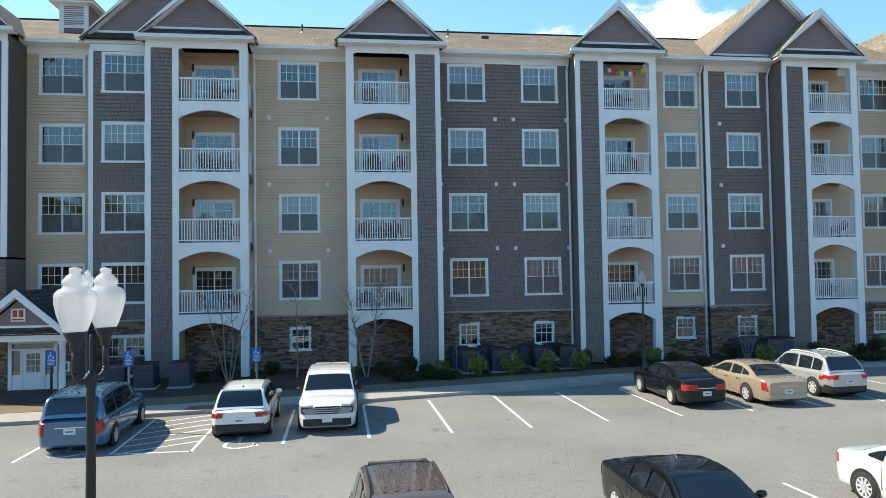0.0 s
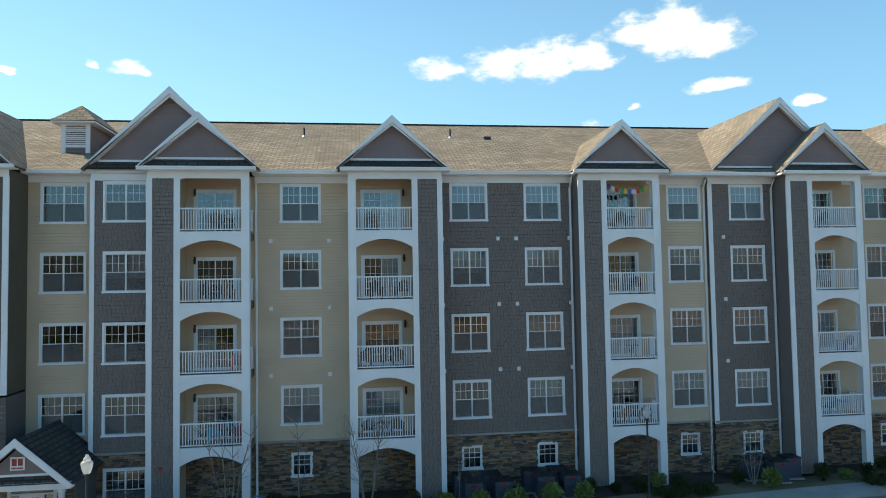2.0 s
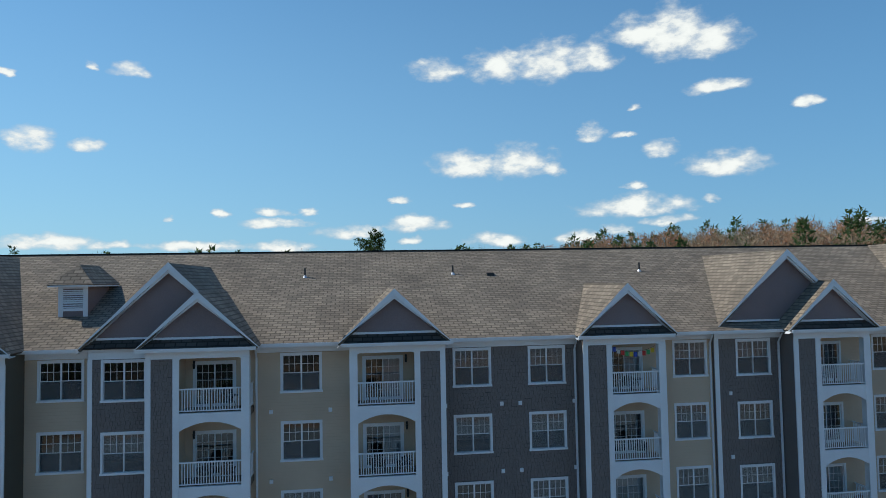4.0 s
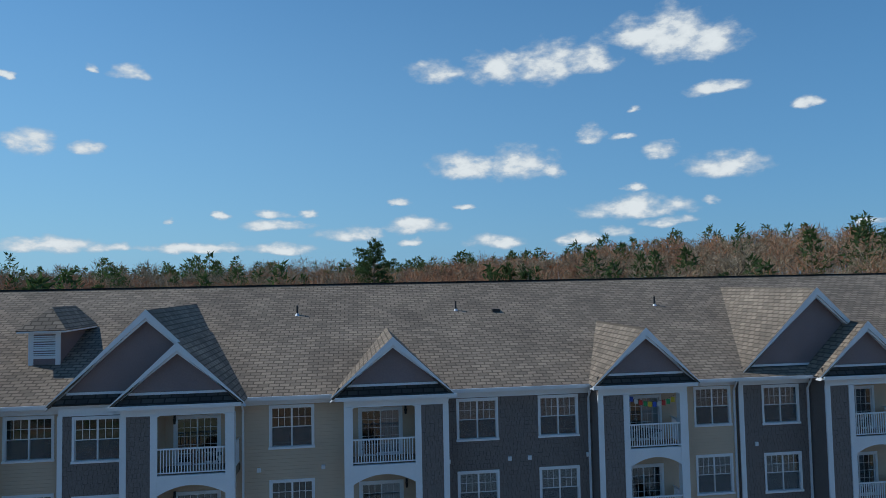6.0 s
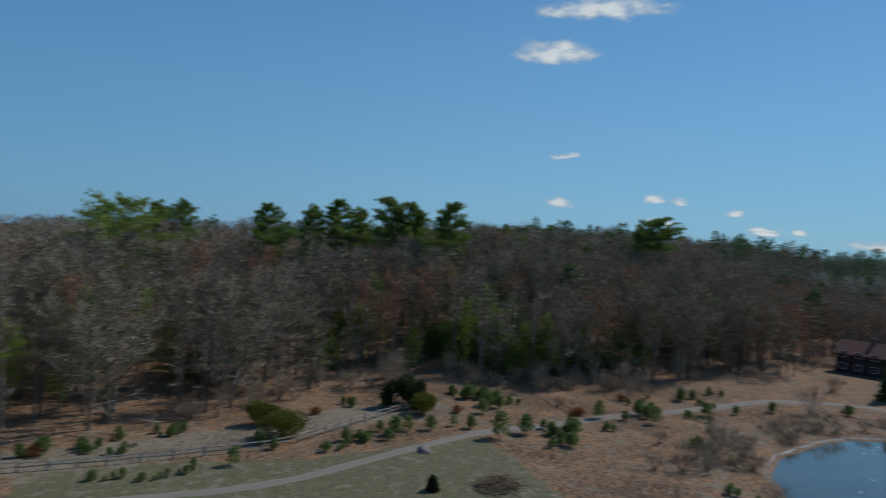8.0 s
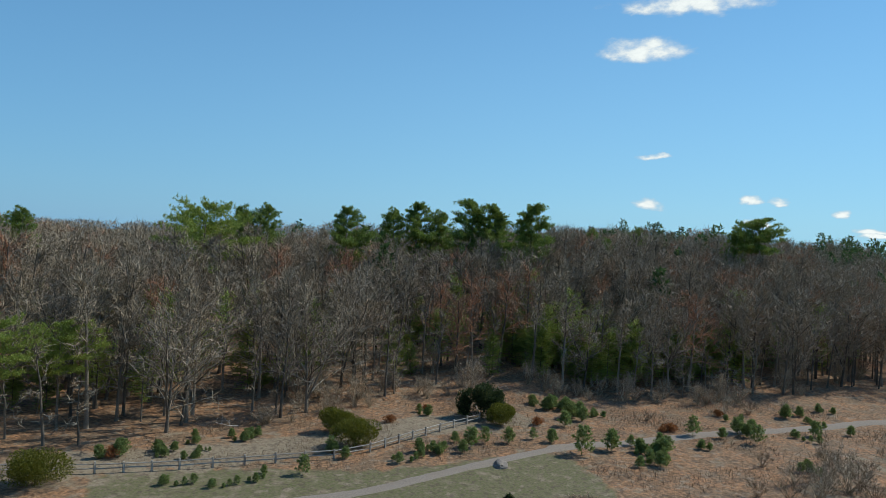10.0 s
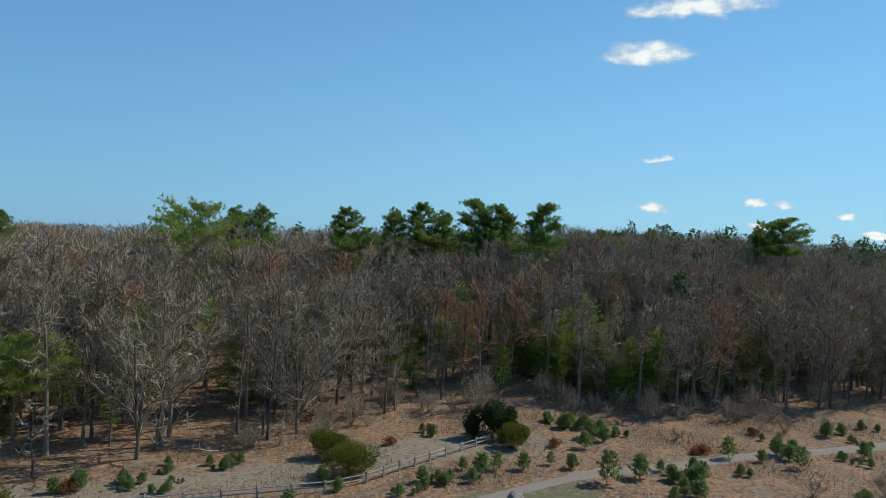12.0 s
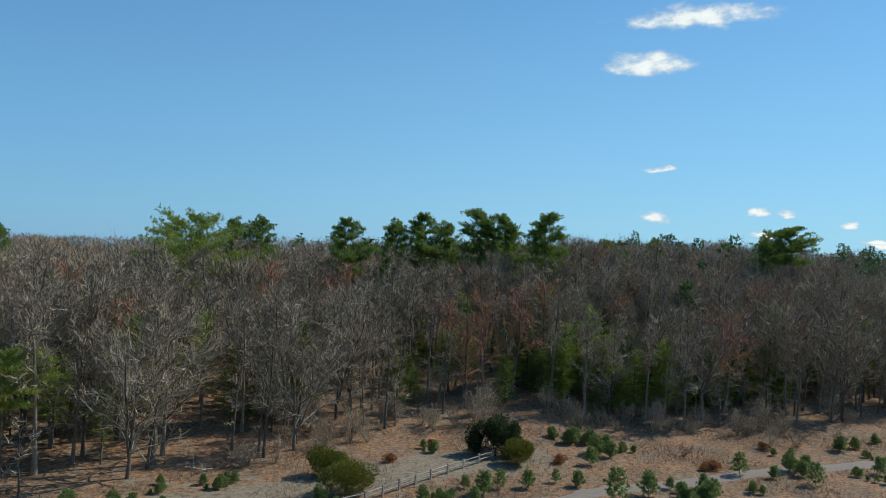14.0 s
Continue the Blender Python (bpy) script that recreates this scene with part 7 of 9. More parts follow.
# side outlines from the rear, as shares of length and heights: deck and bonnet line, then roof line over rear window, roof and windscreen
SHAPES = {
    "suv": dict(deck=((0, 0.86), (0.02, 1.0), (0.1, 1.03), (0.5, 1.0), (0.74, 1.0), (0.86, 0.97), (0.94, 0.90), (0.985, 0.78), (1, 0.66)),
                roof=((0.03, 0.98), (0.055, 1.18), (0.10, 1.50), (0.15, 1.60), (0.30, 1.655), (0.45, 1.67), (0.56, 1.645), (0.615, 1.59), (0.70, 1.28), (0.775, 0.97)),
                top=(0.15, 0.60), sides=((0.115, 0.225), (0.245, 0.405), (0.435, 0.685)), tumble=0.20),
    "boxy": dict(deck=((0, 0.95), (0.015, 1.1), (0.1, 1.12), (0.5, 1.10), (0.70, 1.10), (0.86, 1.08), (0.95, 1.03), (0.985, 0.93), (1, 0.80)),
                 roof=((0.02, 1.08), (0.035, 1.25), (0.06, 1.68), (0.09, 1.78), (0.30, 1.82), (0.45, 1.82), (0.56, 1.79), (0.60, 1.74), (0.66, 1.45), (0.735, 1.07)),
                 top=(0.10, 0.585), sides=((0.08, 0.22), (0.245, 0.405), (0.435, 0.65)), tumble=0.15),
    "van": dict(deck=((0, 0.88), (0.012, 1.03), (0.1, 1.05), (0.5, 1.03), (0.76, 1.02), (0.88, 0.95), (0.95, 0.85), (0.985, 0.74), (1, 0.62)),
                roof=((0.012, 1.02), (0.03, 1.25), (0.06, 1.58), (0.095, 1.69), (0.25, 1.745), (0.45, 1.75), (0.58, 1.71), (0.64, 1.63), (0.72, 1.35), (0.82, 0.98)),
                top=(0.09, 0.62), sides=((0.075, 0.255), (0.28, 0.465), (0.49, 0.72)), tumble=0.17),
    "sedan": dict(deck=((0, 0.84), (0.02, 0.97), (0.05, 1.01), (0.15, 1.03), (0.4, 0.95), (0.73, 0.955), (0.86, 0.90), (0.94, 0.81), (0.985, 0.70), (1, 0.58)),
                  roof=((0.135, 1.0), (0.20, 1.17), (0.28, 1.34), (0.34, 1.415), (0.43, 1.45), (0.50, 1.45), (0.56, 1.42), (0.60, 1.37), (0.67, 1.18), (0.765, 0.93)),
                  top=(0.33, 0.575), sides=((0.225, 0.31), (0.325, 0.45), (0.475, 0.685)), tumble=0.24),
}


def soft_line(points, x, d=0.012):
    """A line through points with its corners rounded off."""
    def at(v):
        for (a, p), (c, q) in zip(points, points[1:]):
            if v <= c:
                return p + (q - p) * max(0.0, (v - a) / (c - a))
        return points[-1][1]
    return sum(at(min(max(x + d * k, points[0][0]), points[-1][0])) for k in (-2, -1, 0, 1, 2)) / 5


def wheel_mesh(r, w, spokes):
    t = Build()
    n = 32
    prof = [(r * 0.66, -w / 2), (r * 0.93, -w / 2), (r, -w * 0.32), (r, w * 0.32), (r * 0.93, w / 2), (r * 0.66, w / 2)]
    for (r0, y0), (r1, y1) in zip(prof, prof[1:]):
        for k in range(n):
            a, c = 2 * math.pi * k / n, 2 * math.pi * (k + 1) / n
            t.face([(r0 * math.cos(a), y0, r0 * math.sin(a)), (r0 * math.cos(c), y0, r0 * math.sin(c)), (r1 * math.cos(c), y1, r1 * math.sin(c)), (r1 * math.cos(a), y1, r1 * math.sin(a))])
    rim = Build()
    for k in range(n):
        a, c = 2 * math.pi * k / n, 2 * math.pi * (k + 1) / n
        for s in (-1, 1):
            for r0, y0, r1, y1 in ((r * 0.58, w * 0.44, r * 0.70, w * 0.50), (r * 0.56, w * 0.2, r * 0.58, w * 0.44)):
                rim.face([(r0 * math.cos(a), s * y0, r0 * math.sin(a)), (r0 * math.cos(c), s * y0, r0 * math.sin(c)), (r1 * math.cos(c), s * y1, r1 * math.sin(c)), (r1 * math.cos(a), s * y1, r1 * math.sin(a))])
            rim.face([(0, s * w * 0.22, 0), (r * 0.66 * math.cos(a), s * w * 0.22, r * 0.66 * math.sin(a)), (r * 0.66 * math.cos(c), s * w * 0.22, r * 0.66 * math.sin(c))], 1)
    for k in range(spokes):
        a = 2 * math.pi * k / spokes
        u, v = Vector((math.cos(a), 0, math.sin(a))), Vector((-math.sin(a), 0, math.cos(a)))
        for s in (-1, 1):
            y = s * w * 0.47
            e = 0.9 / spokes
            p = [u * r * 0.1 + v * r * e, u * r * 0.62 + v * r * e * 0.75, u * r * 0.62 - v * r * e * 0.75, u * r * 0.1 - v * r * e]
            rim.face([(q.x, y, q.z) for q in p])
            for i in range(4):
                m, o = p[i], p[(i + 1) % 4]
                rim.face([(m.x, y, m.z), (o.x, y, o.z), (o.x, y - s * 0.04, o.z), (m.x, y - s * 0.04, m.z)])
    for s in (-1, 1):
        rim.face([(r * 0.16 * math.cos(k * 0.5236), s * w * 0.485, r * 0.16 * math.sin(k * 0.5236)) for k in range(12)])
    return t.mesh("tyre", [TYRE], True), rim.mesh("rim", [ALLOY, BLACK_TRIM])


def car(name, shape, length, width, height, wheelbase, rear, colour, label, at, rails=None, wheel=0.34, clad=False, ribs=False, lamps=None, spokes=7, strip=False):
    """A car with a lofted body and cabin; it points along its own +x, its rear bumper at the origin."""
    t = thing(name, label, "car", "parked cars", at=at)
    sh = SHAPES[shape]
    k_h = height / max(p[1] for p in sh["roof"])
    half = width / 2

    def deck(fx):
        return soft_line(sh["deck"], fx) * k_h

    def roof(fx):
        return soft_line(sh["roof"], fx, 0.010) * k_h

    def plan(fx):
        return half * (1 - 0.20 * max(0, 1 - fx / 0.09) ** 2.2 - 0.24 * max(0, 1 - (1 - fx) / 0.13) ** 2.2 - 0.02 * max(0, (fx - 0.6) / 0.4))

    def ring(fx):
        """Half section of the lower body, from the floor up to the middle of the deck."""
        w, d = plan(fx), deck(fx)
        end = max(0, 1 - fx / 0.03, 1 - (1 - fx) / 0.03)
        low = 0.2 + 0.1 * end
        side = [(0.0, low), (0.80, low), (0.93, low + 0.015), (0.965, low + 0.06), (0.975, low + 0.16)]
        for q in (0.46, 0.54, 0.62, 0.70, 0.78, 0.85, 0.91):
            side.append((0.985 + 0.015 * math.sin((q - 0.4) * 5.2), max(low + 0.2, d * q)))
        side += [(0.982, d * 0.955), (0.955, d * 0.985), (0.90, d * 0.998)]
        side += [(0.78, d + 0.012), (0.6, d + 0.022), (0.4, d + 0.03), (0.2, d + 0.034), (0.0, d + 0.035)]
        return [(fx * length, w * y, z) for y, z in side]

    stops = sorted({0, 0.004, 0.01, 0.018, 0.028, 0.04, 0.055, 0.075, 0.1, 0.125, *[0.15 + 0.035 * k for k in range(20)], 0.855, 0.875, 0.895, 0.915, 0.93, 0.945, 0.957, 0.968, 0.978, 0.986, 0.993, 0.998, 1.0})
    rings = [ring(f) for f in stops]
    skin = []
    for a, c in zip(rings, rings[1:]):
        for j in range(len(a) - 1):
            skin.append([a[j], c[j], c[j + 1], a[j + 1]])
    for e, (r, flip) in enumerate(((rings[0], 1), (rings[-1], 0))):
        for j in range(len(r) - 1):
            for i in range(10):
                u, v = i / 10, (i + 1) / 10
                p = [(r[0][0], r[j][1] * u, r[j][2]), (r[0][0], r[j][1] * v, r[j][2]), (r[0][0], r[j + 1][1] * v, r[j + 1][2]), (r[0][0], r[j + 1][1] * u, r[j + 1][2])]
                if r[j][1] + r[j + 1][1] > 0.02:
                    skin.append(p if flip else p[::-1])
    body, lower = Build(), Build()
    for q in skin:
        z = sum(p[2] for p in q) / 4
        target = lower if clad and (z < 0.44 or (z < 0.52 and q[0][0] < 0.3)) else body
        for s in (1, -1):
            m = [(p[0], p[1] * s, p[2]) for p in q]
            target.face(m if s < 0 else m[::-1])
    # cabin
    x0, x1 = sh["roof"][0][0], sh["roof"][-1][0]

    def cabin(fx):
        """Base half width, base height, top half width, top height."""
        d, r = deck(fx) - 0.03, roof(fx)
        wb = plan(fx) * 0.945
        up = max(0.0, (r - d) / (height - d))
        return wb, d, wb * (1 - sh["tumble"] * up), max(r, d + 0.005)

    def side_y(fx, z):
        wb, d, wt, r = cabin(fx)
        return wb + (wt - wb) * min(1.0, max(0.0, (z - d) / max(0.02, r - 0.05 - d)))

    def top_z(fx, y):
        wb, d, wt, r = cabin(fx)
        return r - 0.035 * (abs(y) / wt) ** 2.5 * min(1, (r - d) / 0.3)

    def cabin_ring(fx):
        wb, d, wt, r = cabin(fx)
        h = r - d
        e = min(0.09, h * 0.5)
        pts = [(wb, d), (wb + (wt - wb) * 0.5, d + (h - e) * 0.5), (wt * 1.0, r - e), (wt * 0.988, r - e * 0.6), (wt * 0.955, r - e * 0.33)]
        pts += [(wt * q, top_z(fx, wt * q)) for q in (0.88, 0.75, 0.5, 0.25, 0.0)]
        return [(fx * length, y, z) for y, z in pts]

    crown = [cabin_ring(x0 + (x1 - x0) * k / 44) for k in range(45)]
    for a, c in zip(crown, crown[1:]):
        for j in range(len(a) - 1):
            q = [a[j], c[j], c[j + 1], a[j + 1]]
            for s in (1, -1):
                m = [(p[0], p[1] * s, p[2]) for p in q]
                body.face(m if s < 0 else m[::-1])
    part("body", body, colour, t, smooth=True)
    if clad:
        part("cladding", lower, BLACK_TRIM, t, "black plastic lower cladding", smooth=True)

    def screen_glass(name_, fa, fb, na, nb):
        """Glass over the sloping ends of the cabin; na and nb are half widths as shares of its top."""
        b = Build()
        n = 14
        rows = []
        for k in range(n + 1):
            f = fa + (fb - fa) * k / n
            wt = cabin(f)[2] * (na + (nb - na) * k / n)
            rows.append([(f * length, wt * i / 6, top_z(f, wt * i / 6) + 0.012) for i in range(-6, 7)])
        for a, c in zip(rows, rows[1:]):
            for i in range(12):
                b.face([a[i], c[i], c[i + 1], a[i + 1]][::-1])
        part(name_, b, CAR_GLASS, t, "dark tinted glass", smooth=True)

    ra, rb = sh["top"]
    screen_glass("rear_window", x0 + (0.012 if shape != "sedan" else 0.022), ra - (0.012 if shape != "sedan" else 0.03), 0.90, 0.86)
    screen_glass("windscreen", rb + 0.022, x1 - 0.03, 0.88, 0.93)
    for fa, fb in sh["sides"]:
        for s in (-1, 1):
            b = Build()
            n = 12
            rows = []
            for k in range(n + 1):
                f = fa + (fb - fa) * k / n
                lo, hi = deck(f) + 0.035, roof(f) - 0.13
                hi = max(hi, lo + 0.01)
                rows.append([(f * length, s * (side_y(f, lo + (hi - lo) * i / 4) + 0.008), lo + (hi - lo) * i / 4) for i in range(5)])
            for a, c in zip(rows, rows[1:]):
                for i in range(4):
                    q = [a[i], c[i], c[i + 1], a[i + 1]]
                    b.face(q if s < 0 else q[::-1])
            part("side_window", b, CAR_GLASS, t, "dark tinted side glass", smooth=True)

    def patch(name_, test, material, label_="", lift=0.008, parent=None):
        """A piece laid on the body's skin wherever test(x, y, z) holds."""
        for s in (1, -1):
            b = Build()
            for q in skin:
                c = [sum(p[i] for p in q) / 4 for i in range(3)]
                if test(*c):
                    nrm = (Vector(q[2]) - Vector(q[0])).cross(Vector(q[3]) - Vector(q[1])).normalized()
                    if nrm.dot(Vector((c[0] - length / 2, c[1], c[2] - 0.7))) < 0:
                        nrm = -nrm
                    m = [(p[0] + nrm.x * lift, (p[1] + nrm.y * lift) * s, p[2] + nrm.z * lift) for p in q]
                    b.face(m if s < 0 else m[::-1])
            if b.f:
                part(name_, b, material, t if parent is None else parent, label_, smooth=False)

    d0 = deck(0.02)
    if shape == "van":
        patch("tail_lamp", lambda x, y, z: x < 0.16 and y > half * 0.70 and d0 * 0.60 < z < d0 * 1.0, TAIL, "red tail lamp")
    elif shape == "sedan":
        patch("tail_lamp", lambda x, y, z: x < (0.28 if lamps == "upright" else 0.3) and y > half * (0.86 if lamps == "upright" else 0.42) and d0 * (0.62 if lamps == "upright" else 0.74) < z < d0 * 0.96, TAIL, "red tail lamp")
    else:
        patch("tail_lamp", lambda x, y, z: x < 0.55 and y > half * 0.52 and d0 * 0.80 < z + 0.10 * (x - 0.2) < d0 * 0.955, TAIL, "red tail lamp swept round the corner")
    f0 = deck(0.97)
    patch("head_lamp", lambda x, y, z: x > length * 0.925 and half * 0.40 < y and f0 * (0.70 if shape == "boxy" else 0.76) < z < f0 * 0.97, CLEAR_LAMP, "clear head lamp")
    low_band = 0.46 if shape == "boxy" else 0.42
    patch("bumper_grille", lambda x, y, z: x > length * 0.97 and y < half * 0.72 and 0.28 < z < low_band, BLACK_TRIM, "black lower intake")
    patch("grille", lambda x, y, z: x > length * 0.97 and y < half * 0.40 and f0 * 0.70 < z < f0 * 0.93, BLACK_TRIM, "black grille")
    if shape == "boxy":
        for z0, z1, share, name_ in ((f0 * 0.70, f0 * 0.95, 0.42, "grille"), (0.30, 0.52, 0.80, "bumper_grille")):
            b = Build()
            b.box(length - 0.06, length + 0.006, -half * share, half * share, z0, z1)
            part(name_, b, BLACK_TRIM, t, "black plastic grille")
        for s in (-1, 1):
            b = Build()
            b.box(length - 0.12, length + 0.004, *sorted((s * half * 0.47, s * half * 0.86)), f0 * 0.73, f0 * 0.94)
            lamp_ = part("head_lamp", b, BLACK_TRIM, t, "dark-cased head lamp")
            for q in (0.57, 0.75):
                b = Build()
                b.tube((length - 0.02, s * half * q, f0 * 0.835), (length + 0.016, s * half * q, f0 * 0.835), 0.075, 0.07, 14)
                part("lens", b, CLEAR_LAMP, lamp_, "round clear lens")
        for k in range(3):
            b = Build()
            z = f0 * (0.74 + 0.07 * k)
            b.box(length - 0.01, length + 0.02, -half * 0.38, half * 0.38, z, z + 0.022)
            part("grille_bar", b, ALLOY, t)
    # wheels in dark arches
    tyre, rim = wheel_mesh(wheel, 0.22, spokes)
    for x in (rear, rear + wheelbase):
        for s in (-1, 1):
            b = Build()
            yy = s * (half + 0.004)
            n = 22
            pts = []
            for q in range(n + 1):
                a = math.pi * (q / n * 1.24 - 0.12)
                pts.append((x + math.cos(a) * (wheel + 0.06), yy, max(0.16, wheel + math.sin(a) * (wheel + 0.06))))
            b.face(pts if s < 0 else pts[::-1])
            part("wheel_arch", b, BLACK_TRIM, t)
            w = part("wheel", tyre, TYRE, t)
            w.location = (x, s * (half - 0.085), wheel)
            part("rim", rim, ALLOY, w, "silver alloy rim")
    # mirrors, handles, seams, plates
    for s in (-1, 1):
        fm = sh["sides"][2][1] - 0.035
        b = Build()
        base = side_y(fm, deck(fm) + 0.05)
        prof = [(0.0, 0.0), (0.02, 0.075), (0.09, 0.095), (0.19, 0.085), (0.225, 0.05)]
        mz = deck(fm) + 0.105
        rows = []
        for oy, r in prof:
            rows.append([(fm * length + 0.02 + 0.55 * r * math.cos(a), s * (base + 0.01 + oy), mz + r * 0.8 * math.sin(a)) for a in [2 * math.pi * i / 10 for i in range(10)]])
        for a, c in zip(rows, rows[1:]):
            for i in range(10):
                q = [a[i], a[(i + 1) % 10], c[(i + 1) % 10], c[i]]
                b.face(q if s > 0 else q[::-1])
        b.face(rows[-1])
        part("mirror", b, BLACK_TRIM if shape == "boxy" else colour, t, smooth=True)
        for (fa, fb), hx in zip(sh["sides"][1:], (0.0, 0.0)):
            b = Build()
            b.box(fa * length + 0.03, fa * length + 0.2, s * half * 0.995 - 0.02, s * half * 0.995 + 0.02, deck(fa) - 0.17, deck(fa) - 0.135)
            part("door_handle", b, CHROME if strip else colour, t)
        for hx in (sh["sides"][1][0] - 0.012, sh["sides"][2][0] - 0.018, sh["sides"][2][1] + 0.01):
            b = Build()
            b.box(hx * length, hx * length + 0.01, s * half * 0.99 - 0.012, s * half * 0.99 + 0.011, 0.42, deck(hx) - 0.08)
            part("door_seam", b, BLACK_TRIM, t)
    zc = d0 * 0.70 if shape != "sedan" else d0 * 0.60
    b = Build()
    b.box(-0.02, 0.01, -0.165, 0.165, zc - 0.085, zc + 0.085)
    pl = part("number_plate", b, PLATE, t, "white number plate with a dark bar")
    b = Build()
    b.box(-0.026, -0.02, -0.11, 0.11, zc - 0.022, zc + 0.018)
    part("plate_bar", b, PLATE_MARK, pl)
    b = Build()
    b.box(length, length + 0.02, -0.16, 0.16, 0.40, 0.54)
    part("number_plate", b, PLATE, t, "white number plate")
    if strip:
        b = Build()
        b.box(-0.012, 0.01, -half * 0.42, half * 0.42, d0 * 0.80, d0 * 0.83)
        part("trim_strip", b, CHROME, t)
    if shape != "sedan":
        b = Build()
        b.box(ra * length * 0.80, ra * length * 0.80 + 0.14, -half * 0.62, half * 0.62, roof(ra) - 0.03, roof(ra) + 0.012)
        part("spoiler", b, colour, t)
    if rails:
        for s in (-1, 1):
            b = Build()
            fa, fb = ra + 0.02, rb - 0.03
            pts = []
            for k in range(13):
                f = fa + (fb - fa) * k / 12
                y = cabin(f)[2] * 0.90
                pts.append((f * length, s * y, top_z(f, y) + (0.045 if 0 < k < 12 else 0.0)))
            for p, q in zip(pts, pts[1:]):
                b.tube(p, q, 0.02, 0.02, 6)
            part("roof_rail", b, rails, t)
    if ribs:
        for k in range(5):
            b = Build()
            rows = []
            for i in range(11):
                f = ra + 0.03 + (rb - ra - 0.08) * i / 10
                y = cabin(f)[2] * (-0.56 + 0.28 * k)
                rows.append([(f * length, y + o, top_z(f, y + o) + u) for o, u in ((-0.035, -0.004), (-0.02, 0.012), (0.02, 0.012), (0.035, -0.004))])
            for a, c in zip(rows, rows[1:]):
                for i in range(3):
                    b.face([a[i], c[i], c[i + 1], a[i + 1]][::-1])
            part("roof_rib", b, colour, t)
    b = Build()
    f = ra + 0.05
    b.tube((f * length + 0.1, 0, top_z(f, 0) - 0.01), (f * length - 0.02, 0, top_z(f, 0) + 0.07), 0.03, 0.008, 6)
    part("aerial", b, BLACK_TRIM, t)
    return t


BLUE = paint("steel_blue_paint", (0.065, 0.165, 0.29))
PEARL = paint("white_paint", (0.76, 0.76, 0.74), 0.0)
BLACK = paint("black_paint", (0.006, 0.006, 0.007), 0.0)
BEIGE = paint("champagne_paint", (0.46, 0.37, 0.27), 0.35)
SILVER = paint("silver_paint", (0.52, 0.54, 0.55), 0.45)
BROWN = paint("bronze_brown_paint", (0.16, 0.12, 0.10), 0.4)
PALE = paint("pale_silver_paint", (0.66, 0.68, 0.70), 0.2)
car("minivan", "van", 5.0, 1.98, 1.75, 3.08, 1.0, BLUE, "steel-blue minivan parked nose-in beside the kerb", pose(-13.5, -14.35, 0, 0, 0, 92.5), BLACK_TRIM, strip=True)
car("crossover_car", "suv", 4.38, 1.82, 1.6, 2.65, 0.85, PEARL, "white crossover with black cladding parked nose-in", pose(-8.75, -13.55, 0, 0, 0, 91), BLACK_TRIM, 0.35, True)
car("large_suv", "boxy", 4.78, 1.95, 1.82, 2.75, 1.05, PEARL, "white boxy off-road car parked facing the lot", pose(-6.0, -8.45, 0, 0, 0, -90), None, 0.38)
car("sedan_car", "sedan", 4.85, 1.83, 1.45, 2.73, 1.08, BLACK, "black saloon parked nose-in at the kerb", pose(7.95, -11.95, 0, 0, 0, 91), strip=True, spokes=10)
car("sedan_car", "sedan", 5.27, 1.9, 1.47, 2.94, 1.25, BEIGE, "champagne-gold saloon parked nose-in at the kerb", pose(11.05, -12.25, 0, 0, 0, 91), wheel=0.35, lamps="upright", strip=True)
car("suv_car", "suv", 4.6, 1.85, 1.7, 2.66, 0.95, SILVER, "silver sport-utility car with roof rails, nose-in", pose(14.3, -11.35, 0, 0, 0, 92), PEARL, 0.36, True)
car("suv_car", "suv", 4.65, 1.85, 1.72, 2.70, 0.95, BROWN, "bronze-brown sport-utility car with ribbed roof", pose(-4.28, -22.05, 0, 0, 0, -88), BLACK_TRIM, 0.36, ribs=True)
car("suv_car", "suv", 4.6, 1.82, 1.70, 2.65, 0.95, SILVER, "silver sport-utility car with dark glass", pose(-6.75, -23.7, 0, 0, 0, -89), BLACK_TRIM, 0.36)
car("sedan_car", "sedan", 4.9, 1.85, 1.46, 2.80, 1.05, BLACK, "glossy black saloon facing across the lot", pose(1.25, -20.85, 0, 0, 0, -87))
car("sedan_car", "sedan", 4.65, 1.78, 1.45, 2.65, 1.0, PALE, "pale silver-white saloon facing across the lot", pose(6.95, -20.9, 0, 0, 0, -86), spokes=10)

# ---- lamp posts ----
ACORN = bpy.data.materials.new("prismatic_globe")
ACORN.use_nodes = True
_n, _l = ACORN.node_tree.nodes, ACORN.node_tree.links
_p = _n["Principled BSDF"]
_p.inputs["Base Color"].default_value = (0.78, 0.80, 0.80, 1)
_p.inputs["Roughness"].default_value = 0.12
_p.inputs["Coat Weight"].default_value = 0.6
_tl, _tr = _n.new("ShaderNodeBsdfTranslucent"), _n.new("ShaderNodeBsdfTransparent")
_tl.inputs[0].default_value = (0.95, 0.96, 0.96, 1)
_m1, _m2 = _n.new("ShaderNodeMixShader"), _n.new("ShaderNodeMixShader")
_m1.inputs[0].default_value, _m2.inputs[0].default_value = 0.45, 0.52
_l.new(_p.outputs[0], _m1.inputs[1]), _l.new(_tl.outputs[0], _m1.inputs[2])
_l.new(_m1.outputs[0], _m2.inputs[1]), _l.new(_tr.outputs[0], _m2.inputs[2])
_l.new(_m2.outputs[0], next(k for k in _n if k.type == "OUTPUT_MATERIAL").inputs[0])


